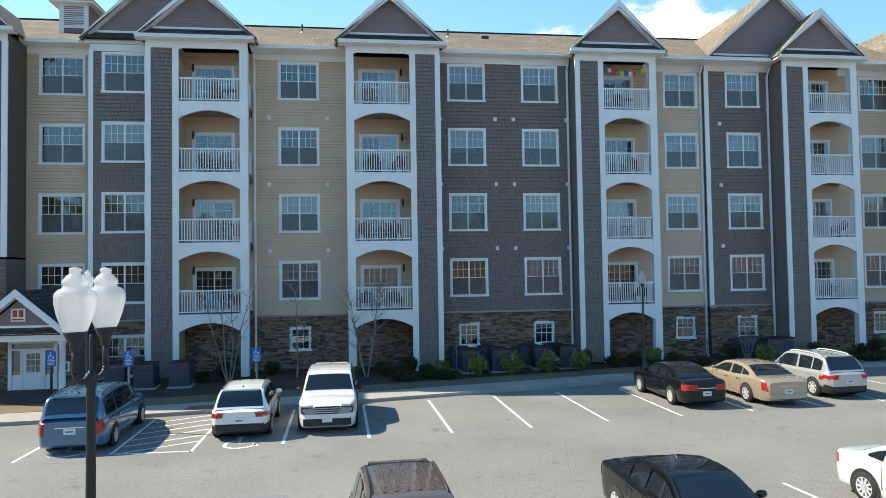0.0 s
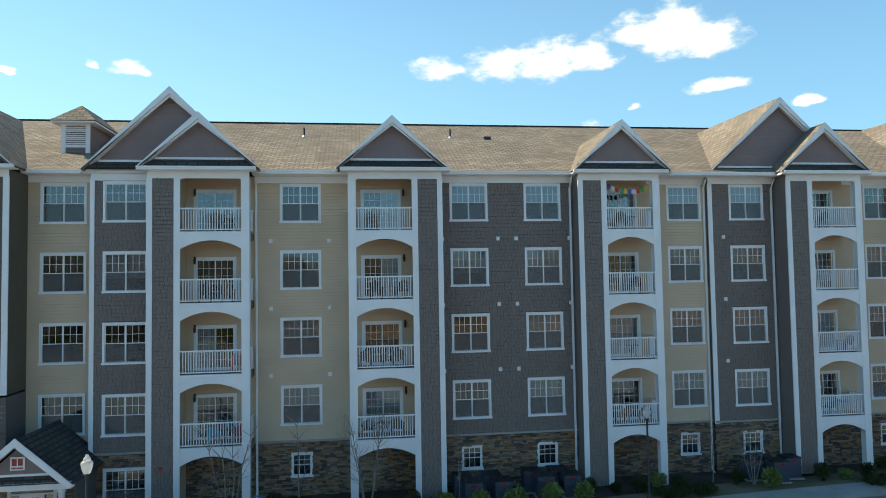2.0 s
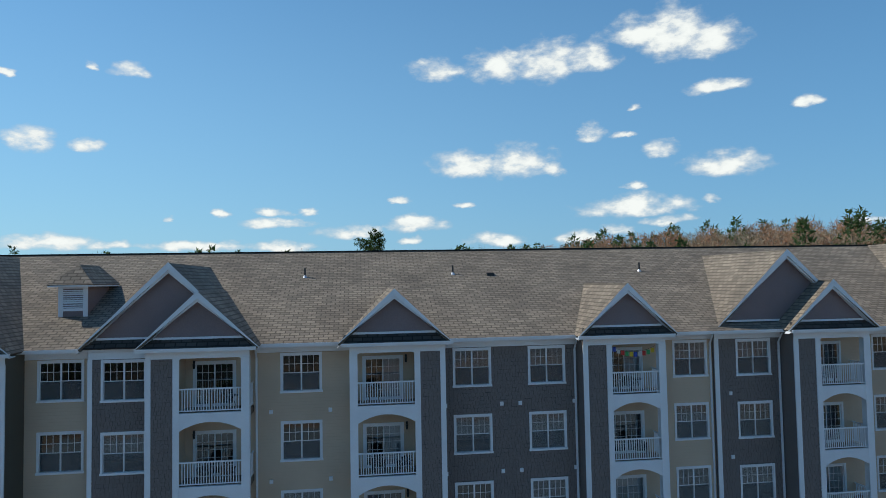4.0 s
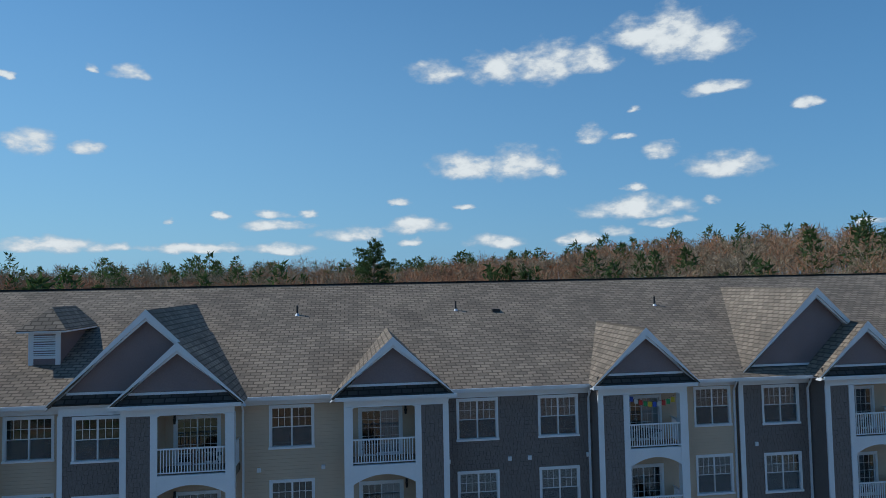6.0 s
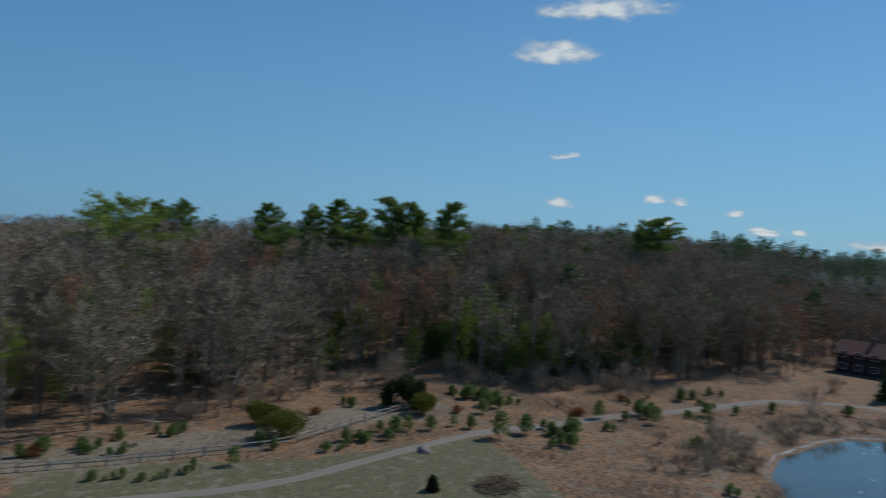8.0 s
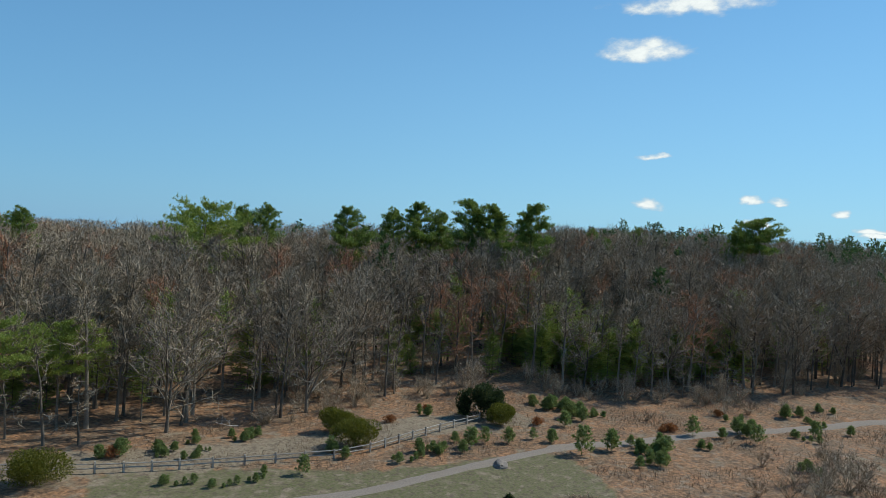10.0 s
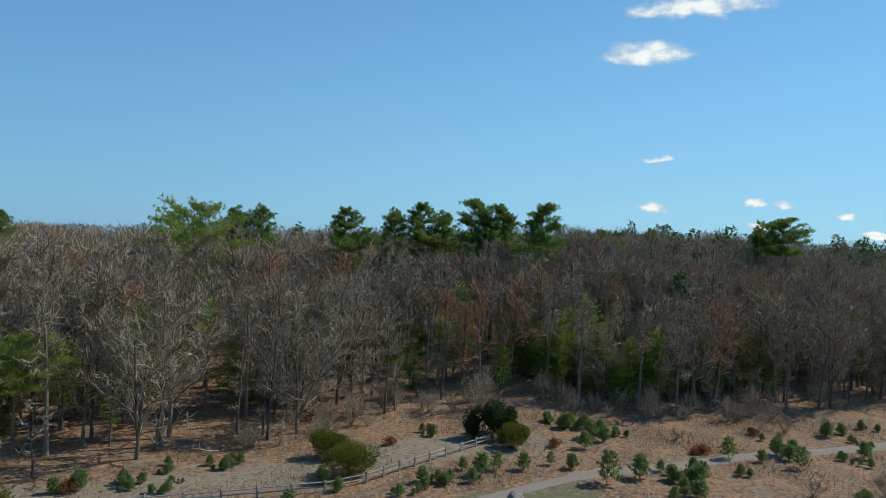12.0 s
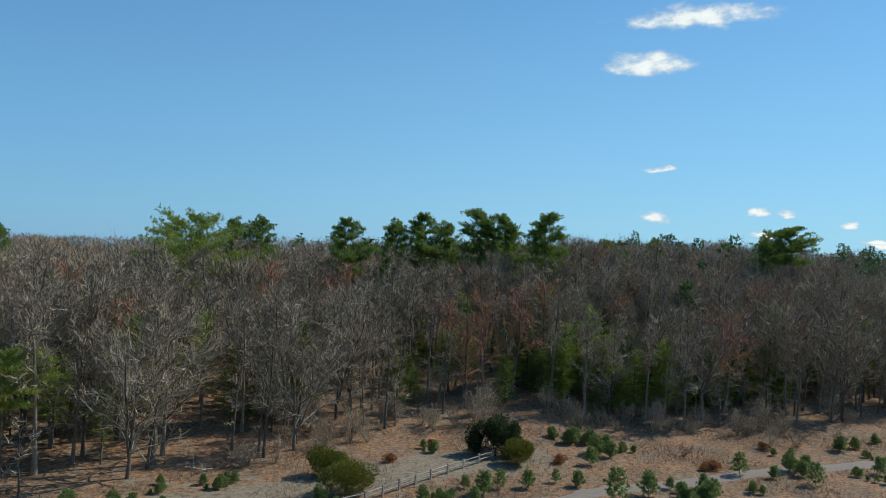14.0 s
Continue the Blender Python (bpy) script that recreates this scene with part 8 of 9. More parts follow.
def lamp_post(x, y, arm_turn, globe_z, label, twin=True):
    t = thing("lamp_post", label, "lamp post", "lamp posts of the lot", at=pose(x, y, 0.0, 0, 0, arm_turn))
    top = globe_z - 0.36
    b = Build()
    b.lathe([(0.2, 0), (0.2, 0.5), (0.18, 0.52), (0.13, 0.75), (0.085, 0.9), (0.056, 1.0), (0.047, top - 0.80), (0.047, top - 0.56), (0.06, top - 0.55), (0.06, top - 0.42), (0.03, top - 0.40), (0.018, top - 0.36), (0.018, top - 0.02), (0.0, top)] if twin else
            [(0.2, 0), (0.2, 0.5), (0.18, 0.52), (0.13, 0.75), (0.085, 0.9), (0.056, 1.0), (0.047, top - 0.16), (0.0, top - 0.1)], sides=16)
    part("pole", b, BLACK_METAL, t, smooth=True)
    b = Build()
    b.lathe([(0.32, -0.4), (0.32, 0.22), (0.0, 0.221)], sides=18)
    part("footing", b, CONCRETE, t, "round concrete footing")
    for s in ((-1, 1) if twin else (0,)):
        if s:
            b = Build()
            pts = [(s * 0.03, 0, top - 0.44)] + [(s * (0.15 - 0.14 * math.cos(a)), 0, top - 0.36 - 0.12 * math.sin(a)) for a in [0.6 + 2.4 * k / 7 for k in range(8)]] + [(s * 0.29, 0, top - 0.12)]
            for p, q in zip(pts, pts[1:]):
                b.tube(p, q, 0.033, 0.033, 10)
            part("arm", b, BLACK_METAL, t, smooth=True)
        o = (s * 0.29, 0, top)
        b = Build()
        b.lathe([(0.04, -0.16), (0.05, -0.13), (0.055, -0.06), (0.085, -0.03), (0.09, -0.01), (0.11, 0.02), (0.115, 0.05), (0.0, 0.051)], o, 16)
        part("fitter", b, BLACK_METAL, t, smooth=True)
        b = Build()
        prof = [(0.108, 0.045), (0.135, 0.11), (0.172, 0.22), (0.194, 0.33), (0.197, 0.40), (0.188, 0.44), (0.155, 0.475), (0.120, 0.49), (0.110, 0.515), (0.124, 0.53), (0.124, 0.555), (0.09, 0.605), (0.055, 0.63), (0.05, 0.645), (0.062, 0.665), (0.05, 0.69), (0.0, 0.70)]
        sides = 48
        for (r0, z0), (r1, z1) in zip(prof, prof[1:]):
            for k in range(sides):
                g = [0.975 if (k + d) % 2 and z1 < 0.42 else 1.0 for d in (0, 1)]
                a, c = 2 * math.pi * k / sides, 2 * math.pi * (k + 1) / sides
                b.face([(o[0] + r * u * math.cos(v), r * u * math.sin(v), o[2] + z) for r, u, v, z in ((r0, g[0], a, z0), (r0, g[1], c, z0), (r1, g[1], c, z1), (r1, g[0], a, z1))])
        part("globe", b, ACORN, t, "ribbed clear acorn globe", smooth=True)
    return t


lamp_post(-7.78, -28.2, -99, 5.03, "black lamp post with two clear acorn globes")
lamp_post(8.78, -4.6, 82, 4.85, "slim black lamp post with acorn globes at the kerb", False)
lamp_post(-14.3, -10.9, 60, 5.2, "slim black lamp post with an acorn globe", False)

# ---- accessible parking signs ----
SIGN_BLUE = mat("sign_blue", (0.01, 0.12, 0.48), 0.5, 0.08)


def parking_sign(x, y, pale):
    t = thing("parking_sign", "blue accessible-parking sign on a pale post" if pale else "blue accessible-parking sign on a dark post", "sign", "accessible parking signs", at=pose(x, y, 0.1))
    b = Build()
    b.box(-0.04, 0.04, -0.04, 0.04, -0.1, 2.0)
    part("post", b, CONCRETE if pale else BLACK_METAL, t)
    b = Build()
    b.box(-0.2, 0.2, -0.065, -0.045, 1.32, 1.97)
    plate = part("sign_plate", b, SIGN_BLUE, t)
    b = Build()
    for k in range(10):
        a0, a1 = math.radians(120 + k * 25), math.radians(120 + (k + 1) * 25)
        b.face([(0.0 + math.cos(a) * r, -0.07, 1.73 + math.sin(a) * r) for a, r in ((a0, 0.085), (a0, 0.115), (a1, 0.115), (a1, 0.085))])
    b.box(-0.035, 0.0, -0.072, -0.068, 1.75, 1.88)
    b.box(0.0, 0.1, -0.072, -0.068, 1.75, 1.78)
    b.box(0.09, 0.115, -0.072, -0.068, 1.65, 1.77)
    b.box(-0.04, 0.005, -0.072, -0.068, 1.90, 1.945)
    part("wheelchair_mark", b, PAINT, plate)
    b = Build()
    for k, w in enumerate((0.15, 0.12, 0.15, 0.1)):
        b.box(-w, w, -0.072, -0.068, 1.56 - k * 0.055, 1.585 - k * 0.055)
    part("text_bars", b, PAINT, plate)


parking_sign(-18.25, -4.3, False)
parking_sign(-14.75, -5.2, True)
parking_sign(-9.4, -5.2, True)

# ---- air conditioners on pads ----
AC = mat("blue_grey_enamel", (0.055, 0.075, 0.11), 0.5, 0.15, 2, 25, 0.1)


def air_conditioner():
    t = thing("air_conditioner", "dark blue-grey outdoor air conditioner with louvred sides", "air conditioner", "air conditioners by the wall")
    b = Build()
    b.box(-0.52, 0.52, -0.52, 0.52, 0, 0.08)
    part("pad", b, CONCRETE, t)
    b = Build()
    b.box(-0.42, 0.42, -0.42, 0.42, 0.085, 1.12)
    part("casing", b, AC, t)
    for k in range(14):
        z = 0.16 + k * 0.062
        b = Build()
        for s in (-1, 1):
            b.box(-0.40, 0.40, min(s * 0.43, s * 0.46), max(s * 0.43, s * 0.46), z, z + 0.03)
            b.box(min(s * 0.43, s * 0.46), max(s * 0.43, s * 0.46), -0.40, 0.40, z, z + 0.03)
        part("louvre", b, AC, t)
    b = Build()
    b.box(-0.47, 0.47, -0.47, 0.47, 1.125, 1.17)
    part("lid", b, BLACK_TRIM, t)
    b = Build()
    b.lathe([(0.36, 1.172), (0.36, 1.2), (0.33, 1.2), (0.33, 1.174)], sides=20)
    guard = part("fan_guard", b, BLACK_METAL, t)
    for k in range(6):
        b = Build()
        b.box(-0.33, 0.33, -0.33 + k * 0.12, -0.32 + k * 0.12, 1.175, 1.185)
        part("guard_bar", b, BLACK_METAL, guard)
    b = Build()
    b.box(-0.14, 0.14, -0.475, -0.465, 0.98, 1.04)
    part("label_bar", b, TAIL, t)
    return t


unit = air_conditioner()
unit.location = (0.62, -2.3, 0.2)
for x, y, r in ((2.1, -2.3, 2), (4.4, -1.9, -3), (5.75, -1.9, 1), (0.25, -1.1, 0), (1.75, -1.15, 3), (3.95, -0.85, -2), (5.35, -0.85, 0), (16.3, -0.9, 0), (17.35, -1.6, 2), (18.5, -1.0, -2), (17.0, -0.5, 0), (-15.9, -3.3, 3), (-14.5, -3.6, -2), (-13.0, -3.5, 1)):
    copy_thing(unit, pose(x, y, 0.2, 0, 0, r))

# ---- shrubs and young trees in the bed ----
bed = [bush_mesh(600 + k, 0.44, 0.42, 0.34, 900, JUNIPER if k < 1 else DARK_YEW, 0.1, 8, 0.02, 6) for k in range(4)]
for k, (x, y) in enumerate(((-5.2, -2.4), (-3.6, -2.6), (-2.5, -2.7), (-1.6, -2.7), (-0.85, -2.4), (6.5, -2.2), (8.3, -1.9), (9.4, -1.9), (10.6, -1.8), (12.0, -1.5), (15.0, -1.6), (19.9, -1.8), (21.3, -1.7), (22.6, -1.6), (24.2, -1.2), (25.6, -1.3), (27.0, -1.2), (-11.2, -2.6), (-12.4, -2.5), (-9.2, -1.2))):
    ob = tagged(new("garden_shrub", bed[k % 4]), "small rounded green shrub in the mulch bed", "shrub", "shrubs along the wall")
    ob.matrix_basis = pose(x, y, 0.18, 0, 0, k * 40) @ Matrix.Diagonal((1, 1, 0.9 + 0.3 * (k % 3), 1))
leggy = bush_mesh(610, 0.6, 0.5, 0.5, 520, JUNIPER, 0.2, 18, 0.1, 6)
for x, y in ((0.9, -3.2), (2.6, -3.1), (4.5, -2.9), (6.2, -2.8), (16.6, -2.3)):
    ob = tagged(new("rhododendron", leggy), "open leggy green shrub before the air conditioners", "shrub", "leggy shrubs")
    ob.matrix_basis = pose(x, y, 0.17, 0, 0, x * 70)
low_ever = bush_mesh(611, 1.3, 0.8, 0.22, 1600, DARK_YEW, 0.14, 6, 0.0, 8)
for x, y in ((-2.6, -3.5), (-1.0, -3.4), (10.8, -2.6), (12.6, -2.4), (22.5, -2.6), (25, -2.4)):
    ob = tagged(new("ground_cover", low_ever), "low dark creeping evergreen over mulch", "shrub", "creeping evergreens")
    ob.matrix_basis = pose(x, y, 0.15, 0, 0, x * 33)
PALE_BARK = mat("pale_birch_bark", (0.25, 0.22, 0.195), 0.85, 0.4, 4, 20, 0.3)


def stem_tree(seed, stems, h, spread):
    """A young ornamental tree with a few pale stems and thin twigs."""
    rng = np.random.default_rng(seed)
    seg, tips = [], []
    for k in range(stems):
        az = 6.283 * k / stems + rng.normal(0, 0.3)
        p, r = np.array([math.cos(az) * 0.08, math.sin(az) * 0.08, 0]), 0.05 if stems > 1 else 0.045
        d = np.array([math.cos(az) * 0.24, math.sin(az) * 0.24, 1.0]) if stems > 1 else np.array([0.02, 0, 1.0])
        for j in range(6):
            q = p + (d + rng.normal(0, 0.06, 3)) * h / 6.4
            seg.append((p, q, r, r * 0.8))
            r *= 0.8
            if j > 0:
                for _ in range(3):
                    a2 = rng.uniform(0, 6.283)
                    e = q + np.array([math.cos(a2) * spread * 0.55, math.sin(a2) * spread * 0.55, rng.uniform(0.3, 0.9)]) * rng.uniform(0.6, 1.1)
                    seg.append((q, e, 0.014, 0.006))
                    tips += [q + (e - q) * t for t in rng.uniform(0.3, 1, 5)]
            p = q
    return mesh_from("trunk", *limbs(seg, 5), [PALE_BARK]), mesh_from("crown", *blades(rng, np.array(tips), 0.55, 0.012, 0.8), [TWIG])


multi, single = stem_tree(620, 4, 4.4, 1.3), stem_tree(621, 1, 4.0, 1.1)
for x, y, m, s in ((-4.55, -2.5, multi, 1.0), (-11.0, -2.9, multi, 0.98), (-8.0, -2.0, single, 1.1), (-0.1, -2.0, single, 0.85), (13.9, -1.1, single, 0.75), (15.9, -1.8, multi, 0.7)):
    t = tree("young_birch", m, x, y, "young bare ornamental tree with pale slender stems", "tree", "young trees along the wall", s, x * 50)
    t.location.z = 0.18

# ---- entrance porch ----
porch = thing("entrance_porch", "gabled entrance porch with stone walls and white columns", "porch")
PX, PY = -19.75, -3.4
stonework(-21.9, -20.65, PY + 0.5, 0.1, 2.6, [], porch, 51)
stonework(-18.55, -17.9, PY + 0.5, 0.1, 2.6, [], porch, 52)
b = Build()
b.box(-17.95, -17.75, PY + 0.5, -0.5, 0.1, 2.6)
part("side_wall", b, STONE, porch)
b = Build()
b.box(-22.1, -17.5, -4.1, -3.75, 2.5, 2.78)
b.box(-22.1, -17.5, -4.1, -0.6, 2.74, 2.8)
b.box(-22.1, -17.5, -4.22, -4.1, 2.72, 2.84)
part("fascia", b, WHITE, porch)
for x in (-21.6, -17.95):
    b = Build()
    b.lathe([(0.19, 0.1), (0.19, 0.28), (0.15, 0.32), (0.135, 2.3), (0.18, 2.36), (0.19, 2.5)], (x, -3.95, 0), 18)
    part("column", b, WHITE, porch, smooth=True)
g_ = Build()
pk, hb = 4.75, 2.2
for s in (-1, 1):
    g_.roof([(PX + s * (hb + 0.15), -4.3, 2.72), (PX, -4.3, pk), (PX, 0.0, pk), (PX + s * (hb + 0.15), 0.0, 2.72)], (0, 1, 0), (-s, 0, 0.92), 0, 0.1)
part("roof", g_, DARK_SHINGLE, porch, "dark shingle porch roof")
w = Build()
z = 3.2
k = (pk - 2.72) / (hb + 0.15)
while z < pk - 0.42:
    zz = min(z + 0.15, pk - 0.42)
    ha, hb2 = (pk - 0.42 - z) / k, (pk - 0.42 - zz) / k
    w.face([(PX - ha, -3.97, z), (PX + ha, -3.97, z), (PX + hb2, -3.955, zz), (PX - hb2, -3.955, zz)])
    z = zz
part("gable_wall", w, PURPLE, porch)
r = Build()
for s in (-1, 1):
    a, c = (PX + s * (hb + 0.25), 2.66), (PX, pk + 0.06)
    f = [(a[0], -4.34, a[1]), (c[0], -4.34, c[1]), (c[0], -4.34, c[1] - 0.38), (a[0] - s * 0.35, -4.34, a[1] - 0.03)]
    r.face(f if s < 0 else f[::-1])
    r.face([(p[0], -4.28, p[2]) for p in f])
    r.face([f[3], f[2], (f[2][0], -3.95, f[2][2]), (f[3][0], -3.95, f[3][2])])
r.box(PX - 1.75, PX + 1.75, -4.0, -3.93, 3.1, 3.2)
part("rake_board", r, WHITE, porch)
p = Build()
p.roof([(PX - 2.15, -4.25, 2.80), (PX + 2.15, -4.25, 2.80), (PX + 1.8, -3.96, 3.12), (PX - 1.8, -3.96, 3.12)], (1, 0, 0), (0, 0.3, 0.3), 0, 0.04)
part("pent_roof", p, DARK_SHINGLE, porch)
b = Build()
b.box(PX - 0.3, PX + 0.3, -4.03, -3.975, 3.38, 3.95)
sign = part("house_sign", b, CURTAIN, porch, "square white sign with red bars")
b = Build()
b.box(PX - 0.22, PX - 0.03, -4.04, -4.03, 3.58, 3.88)
b.box(PX + 0.03, PX + 0.22, -4.04, -4.03, 3.58, 3.88)
b.box(PX - 0.24, PX + 0.24, -4.04, -4.03, 3.44, 3.5)
part("sign_bars", b, mat("sign_red", (0.38, 0.05, 0.04), 0.6), sign)
d = Build()
DY = PY + 0.45
d.box(-20.65, -20.5, DY - 0.05, DY + 0.1, 0.1, 2.45)
d.box(-18.7, -18.55, DY - 0.05, DY + 0.1, 0.1, 2.45)
d.box(-20.5, -18.7, DY - 0.05, DY + 0.1, 2.3, 2.45)
d.box(-20.5, -18.7, DY - 0.05, DY + 0.1, 2.0, 2.08)
for x in (-20.08, -19.12):
    d.box(x - 0.04, x + 0.04, DY - 0.05, DY + 0.1, 0.1, 2.0)
part("door_frame", d, WHITE, porch)
d = Build()
d.box(-20.04, -19.16, DY + 0.0, DY + 0.05, 0.12, 1.0)
d.box(-20.04, -19.9, DY, DY + 0.05, 1.0, 2.0)
d.box(-19.3, -19.16, DY, DY + 0.05, 1.0, 2.0)
d.box(-19.9, -19.3, DY, DY + 0.05, 1.86, 2.0)
for q in (1, 2):
    d.box(-19.9 + 0.2 * q - 0.012, -19.9 + 0.2 * q + 0.012, DY, DY + 0.04, 1.0, 1.86)
for q in (1, 2):
    d.box(-19.9, -19.3, DY, DY + 0.04, 1.0 + 0.29 * q - 0.012, 1.0 + 0.29 * q + 0.012)
d.box(-19.95, -19.25, DY - 0.012, DY, 0.25, 0.85)
door = part("door", d, WHITE, porch, "white half-glazed entrance door")
for x0, x1, z0, z1 in ((-19.9, -19.3, 1.0, 1.86), (-20.5, -20.12, 0.9, 2.0), (-19.08, -18.7, 0.9, 2.0), (-20.5, -18.7, 2.08, 2.3)):
    b = Build()
    b.face([(x0, DY + 0.045, z0), (x1, DY + 0.045, z0), (x1, DY + 0.045, z1), (x0, DY + 0.045, z1)])
    part("pane", b, DOOR_GLASS, door).visible_shadow = False
b = Build()
for x0, x1 in ((-20.5, -20.12), (-19.08, -18.7)):
    b.box(x0, x1, DY, DY + 0.05, 0.12, 0.9)
part("side_panel", b, WHITE, porch)
b = Build()
b.box(-18.42, -18.02, DY - 0.06, DY + 0.02, 1.0, 1.45)
frame_ = part("notice_frame", b, WHITE, porch)
b = Build()
b.box(-18.33, -18.11, DY - 0.075, DY - 0.06, 1.08, 1.37)
part("notice_panel", b, BLACK_METAL, frame_)
b = Build()
b.box(-22.2, -17.4, -7.9, DY, 0.0, 0.138)
tagged(part("pavement", b, CONCRETE), "pale concrete apron before the entrance", "pavement", kind="structure")

# ---- roof details ----
dormer = thing("louvred_dormer", "small hipped louvre tower standing on the roof", "dormer")
DX0, DX1, DY0, DY1 = -20.85, -19.42, 2.75, 5.9
side_siding(DX0 + 0.02, DY0, DY1, 18.4, 20.25, PURPLE, dormer, -1)
side_siding(DX1 - 0.02, DY0, DY1, 18.4, 20.25, PURPLE, dormer, 1)
siding(DX0, DX1, DY0, 18.35, 20.25, [], PURPLE, dormer, 0.15)
b = Build()
b.box(DX0 - 0.03, DX0 + 0.2, DY0 - 0.06, DY0, 18.3, 20.25)
b.box(DX1 - 0.2, DX1 + 0.03, DY0 - 0.06, DY0, 18.3, 20.25)
b.box(DX0 + 0.2, DX1 - 0.2, DY0 - 0.06, DY0, 20.1, 20.25)
b.box(DX0 + 0.2, DX1 - 0.2, DY0 - 0.06, DY0, 18.9, 19.05)
b.box(DX0 - 0.08, DX1 + 0.08, DY0 - 0.1, DY0, 18.25, 18.35)
part("frame", b, WHITE, dormer)
for k in range(9):
    b = Build()
    z = 19.08 + k * 0.112
    b.face([(DX0 + 0.2, DY0 - 0.055, z), (DX1 - 0.2, DY0 - 0.055, z), (DX1 - 0.2, DY0 - 0.01, z + 0.1), (DX0 + 0.2, DY0 - 0.01, z + 0.1)])
    part("louvre", b, WHITE, dormer)
b = Build()
o = 0.42
b.box(DX0 - o, DX1 + o, DY0 - o, DY1 + o, 20.2, 20.32)
part("soffit", b, WHITE, dormer)
b = Build()
cx = (DX0 + DX1) / 2
e = 0.46
z0, z1 = 20.32, 21.42
front, back = DY0 + 0.75, DY1 + 0.5
b.roof([(DX0 - e, DY0 - e, z0), (DX1 + e, DY0 - e, z0), (cx, front, z1)], (1, 0, 0), (0, 1, 0.9), 0, 0.05)
b.roof([(DX0 - e, DY0 - e, z0), (cx, front, z1), (cx, back, z1), (DX0 - e, back, z0)], (0, 1, 0), (1, 0, 0.9), 0, 0.05)
b.roof([(DX1 + e, DY0 - e, z0), (cx, front, z1), (cx, back, z1), (DX1 + e, back, z0)], (0, 1, 0), (-1, 0, 0.9), 0, 0.05)
part("roof", b, SHINGLE, dormer)


def roof_z(y):
    return EAVE + SLOPE * (y + 0.6)


for x, y in ((-8.23, 7.1), (1.12, 7.2), (13.7, 7.2)):
    t = thing("vent_pipe", "black plumbing vent pipe with a pale flashing collar", "vent pipe", "vent pipes on the roof")
    b = Build()
    b.tube((x, y, roof_z(y) - 0.1), (x, y, roof_z(y) + 0.55), 0.055, 0.055, 12)
    part("pipe", b, BLACK_METAL, t)
    b = Build()
    b.tube((x, y, roof_z(y) - 0.05), (x, y, roof_z(y) + 0.09), 0.16, 0.07, 12)
    part("collar", b, ALLOY, t)
t = thing("roof_vent", "low dark square exhaust vent on the shingles", "roof vent")
b = Build()
b.box(3.3, 3.75, 6.8, 7.25, roof_z(6.8), roof_z(7.0) + 0.12)
part("hood", b, BLACK_METAL, t)

# small wall vents
for x, y, zs in ((-0.43, 0.0, (13.55, 10.0, 6.5)), (2.61, 0.0, (13.55, 10.0, 6.5)), (3.62, 0.0, (13.55, 10.0, 6.5)), (6.62, 0.0, (13.55, 10.0, 6.5)), (-9.48, 0.32, (13.55, 10.0, 6.5)), (-6.46, 0.32, (13.55, 10.0, 6.5)), (15.84, 0.3, (13.55, 10.0, 6.5))):
    for z in zs:
        vent_cap(building, x, y, z)
b = Build()
b.box(-14.6, -14.45, -1.46, -1.37, 2.35, 2.5)
tagged(part("fire_bell", b, TAIL), "small red alarm bell on the shingled wall", "alarm bell")

# ---- things on the balconies ----
PLASTIC_BLUE = mat("turquoise_plastic", (0.03, 0.36, 0.52), 0.5, 0.08)
PLASTIC_RED = mat("faded_red_plastic", (0.42, 0.08, 0.07), 0.55, 0.1)
PINK = mat("pink_plastic", (0.50, 0.17, 0.17), 0.55, 0.1)
WICKER = mat("brown_wicker", (0.16, 0.10, 0.06), 0.8, 0.4, 6, 60, 0.6)


def chair(x, y, z, rot, m, label):
    t = thing("balcony_chair", label, "chair", "chairs on the balconies", at=pose(x, y, z, 0, 0, rot))
    b = Build()
    b.box(-0.27, 0.27, -0.27, 0.25, 0.38, 0.43)
    part("seat", b, m, t)
    for k in range(5):
        xx, top_ = -0.24 + k * 0.12, 0.98 - abs(k - 2) * 0.05
        b = Build()
        b.box(xx - 0.05, xx + 0.05, 0.0, 0.02, 0, (top_ - 0.42) * 1.05, at=pose(0, 0.25, 0.42, -16))
        part("slat", b, m, t)
    for sx in (-1, 1):
        b = Build()
        b.box(sx * 0.3 - 0.06, sx * 0.3 + 0.06, -0.32, 0.3, 0.6, 0.63)
        part("armrest", b, m, t)
        for yy in (-0.26, 0.24):
            b = Build()
            b.box(sx * 0.28 - 0.025, sx * 0.28 + 0.025, yy - 0.03, yy + 0.03, 0, 0.6)
            part("leg", b, m, t)


def table(x, y, z):
    t = thing("balcony_table", "small round dark metal balcony table", "table", "tables on the balconies", at=pose(x, y, z))
    b = Build()
    b.lathe([(0.0, 0.69), (0.36, 0.69), (0.37, 0.705), (0.36, 0.72), (0.0, 0.72)], sides=20)
    part("tabletop", b, BLACK_METAL, t)
    for k in range(3):
        a = k * 2.094
        b = Build()
        b.tube((0.05 * math.cos(a), 0.05 * math.sin(a), 0.69), (0.3 * math.cos(a), 0.3 * math.sin(a), 0), 0.015, 0.015, 6)
        part("leg", b, BLACK_METAL, t)


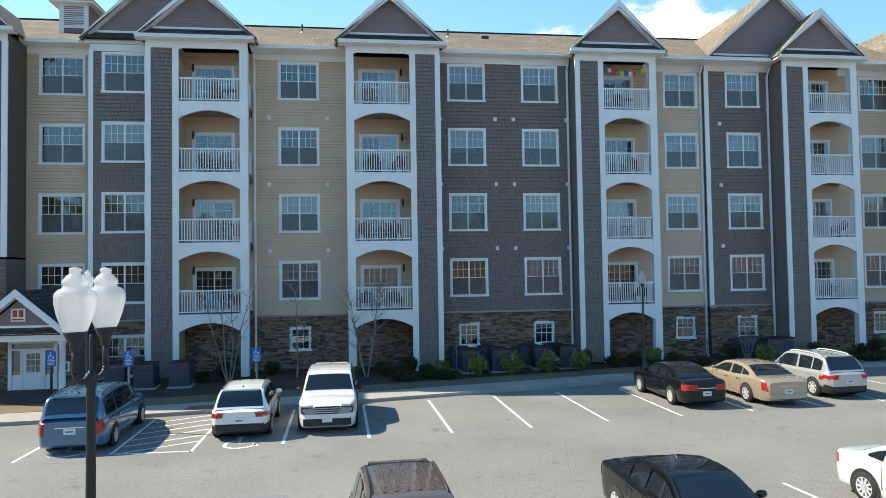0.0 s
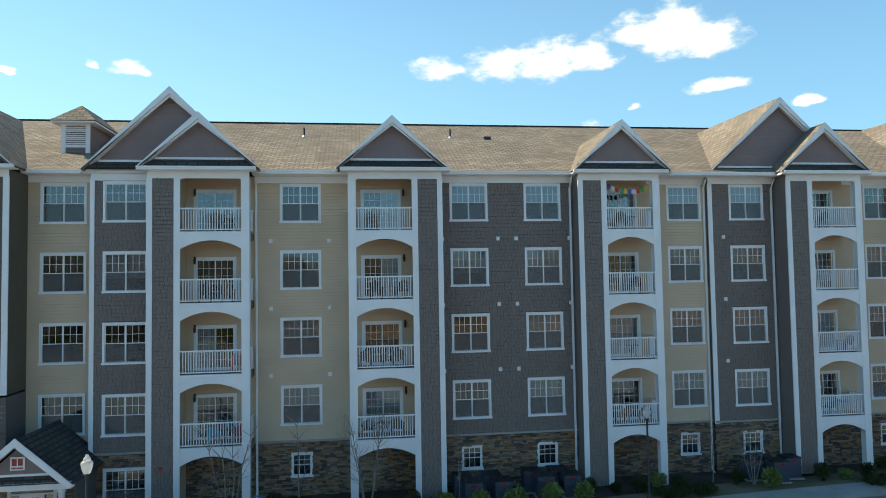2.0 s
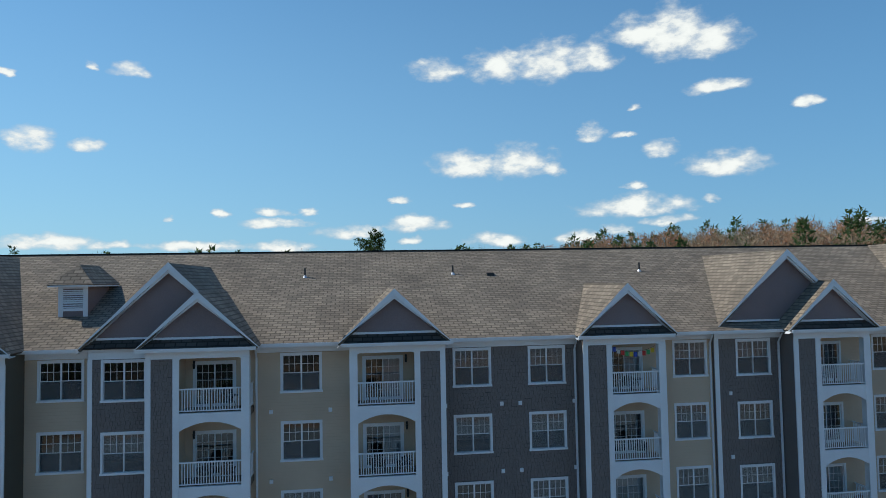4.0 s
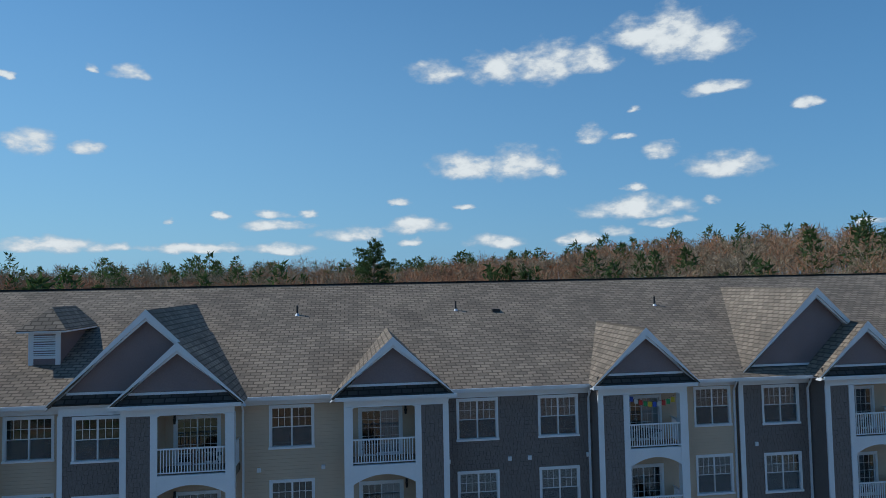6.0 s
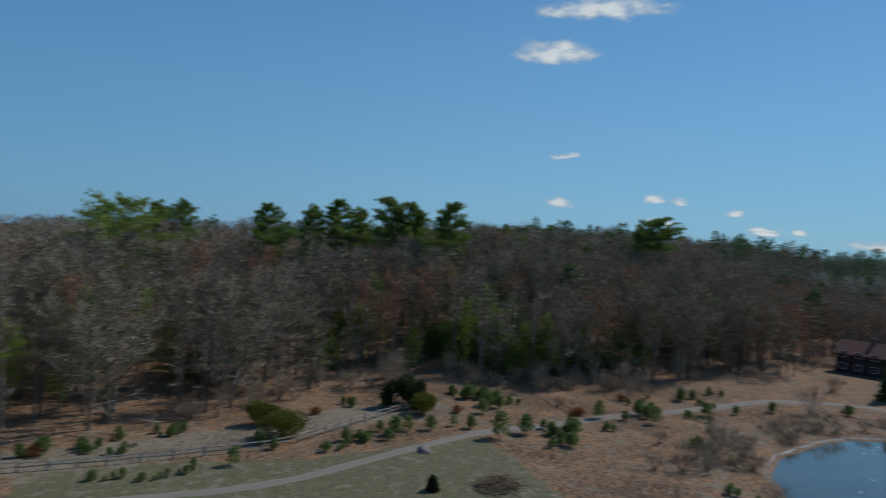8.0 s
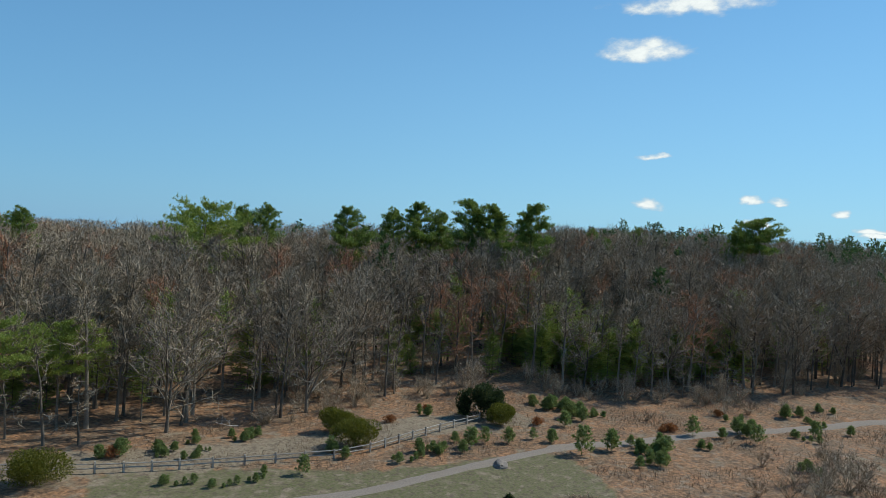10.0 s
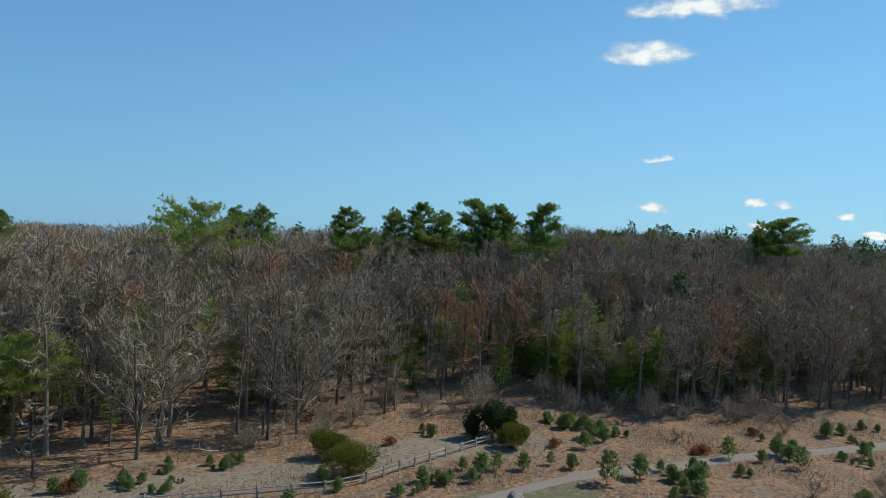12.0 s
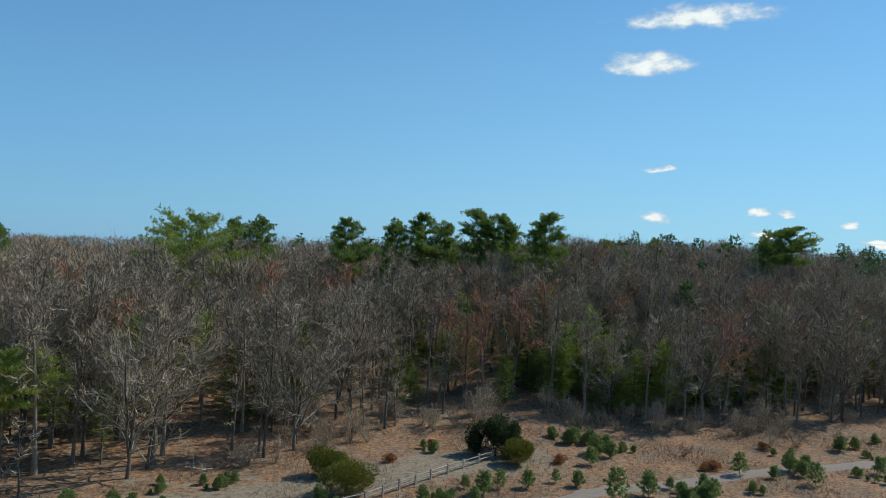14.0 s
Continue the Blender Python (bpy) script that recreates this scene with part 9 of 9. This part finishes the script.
DECKS = [3.37, 6.90, 10.42, 13.95]
chair(-12.05, -0.75, DECKS[0], 170, PLASTIC_BLUE, "turquoise slatted chair on the lowest balcony")
chair(-10.95, -0.7, DECKS[0], 200, PLASTIC_RED, "faded red slatted chair on the lowest balcony")
table(-11.5, -0.8, DECKS[0])
chair(-11.0, -0.75, DECKS[1], 185, PINK, "pink slatted chair on a balcony")
for x, k in ((-12.6, 2), (-11.5, 2), (-12.0, 3), (-4.5, 0), (-3.0, 0), (-4.6, 1), (-2.9, 1), (-4.0, 2), (-2.7, 2), (-4.2, 3), (9.3, 0), (10.6, 0), (10.2, 2), (9.4, 3), (21.6, 0), (22.7, 1), (21.4, 3)):
    yb = -0.7 if x < 5 else -0.3
    chair(x, yb, DECKS[k], 180 + 15 * math.sin(x * 7 + k), WICKER if (k + int(x)) % 2 else BLACK_METAL, "dark balcony chair behind the white railing")
for x, k in ((-11.3, 3), (-3.7, 0), (-3.6, 1), (9.9, 1), (22.3, 0), (10.0, 3)):
    table(x, -0.75 if x < 5 else -0.35, DECKS[k])
# string of little flags on a top balcony
bunting = thing("flag_string", "string of small coloured flags under the balcony ceiling", "bunting")
cols = [(0.05, 0.10, 0.45), (0.6, 0.6, 0.58), (0.5, 0.05, 0.04), (0.05, 0.3, 0.1), (0.6, 0.45, 0.04)]
flag_mats = [mat("flag_cloth", c, 0.85, 0.1) for c in cols]
pts = []
for k in range(11):
    f = k / 10
    pts.append((8.6 + 2.4 * f, -0.72, 16.45 - 1.2 * f * (1 - f)))
b = Build()
for p, q in zip(pts, pts[1:]):
    b.tube(p, q, 0.008, 0.008, 4, caps=False)
part("cord", b, BLACK_TRIM, bunting)
for k, p in enumerate(pts[:-1]):
    b = Build()
    b.face([(p[0], -0.72, p[2]), (p[0] + 0.19, -0.72, p[2] - 0.02), (p[0] + 0.19, -0.71, p[2] - 0.27), (p[0], -0.71, p[2] - 0.25)])
    b.face([(p[0], -0.715, p[2]), (p[0], -0.705, p[2] - 0.25), (p[0] + 0.19, -0.705, p[2] - 0.27), (p[0] + 0.19, -0.715, p[2] - 0.02)])
    part("flag", b, flag_mats[k % 5], bunting)

# ---- single stones of the base wall ----
b = Build()
p = [(0.02, -1, 0.06), (0.98, -1, 0.06), (0.98, -1, 0.94), (0.02, -1, 0.94)]
r = [(0.0, 0, 0.0), (1.0, 0, 0.0), (1.0, 0, 1.0), (0.0, 0, 1.0)]
for q in ((p[0], p[1], p[2], p[3]), (r[0], r[1], p[1], p[0]), (r[1], r[2], p[2], p[1]), (r[2], r[3], p[3], p[2]), (r[3], r[0], p[0], p[3])):
    b.face(q)
STONE_MESH = b.mesh("stone", [STONE_APART])
for veneer, x, w, y, o, z, h in LOOSE:
    ob = part("stone", STONE_MESH, STONE_APART, veneer)
    ob.matrix_basis = Matrix.Translation((x, y, z)) @ Matrix.Diagonal((w, o, h, 1))
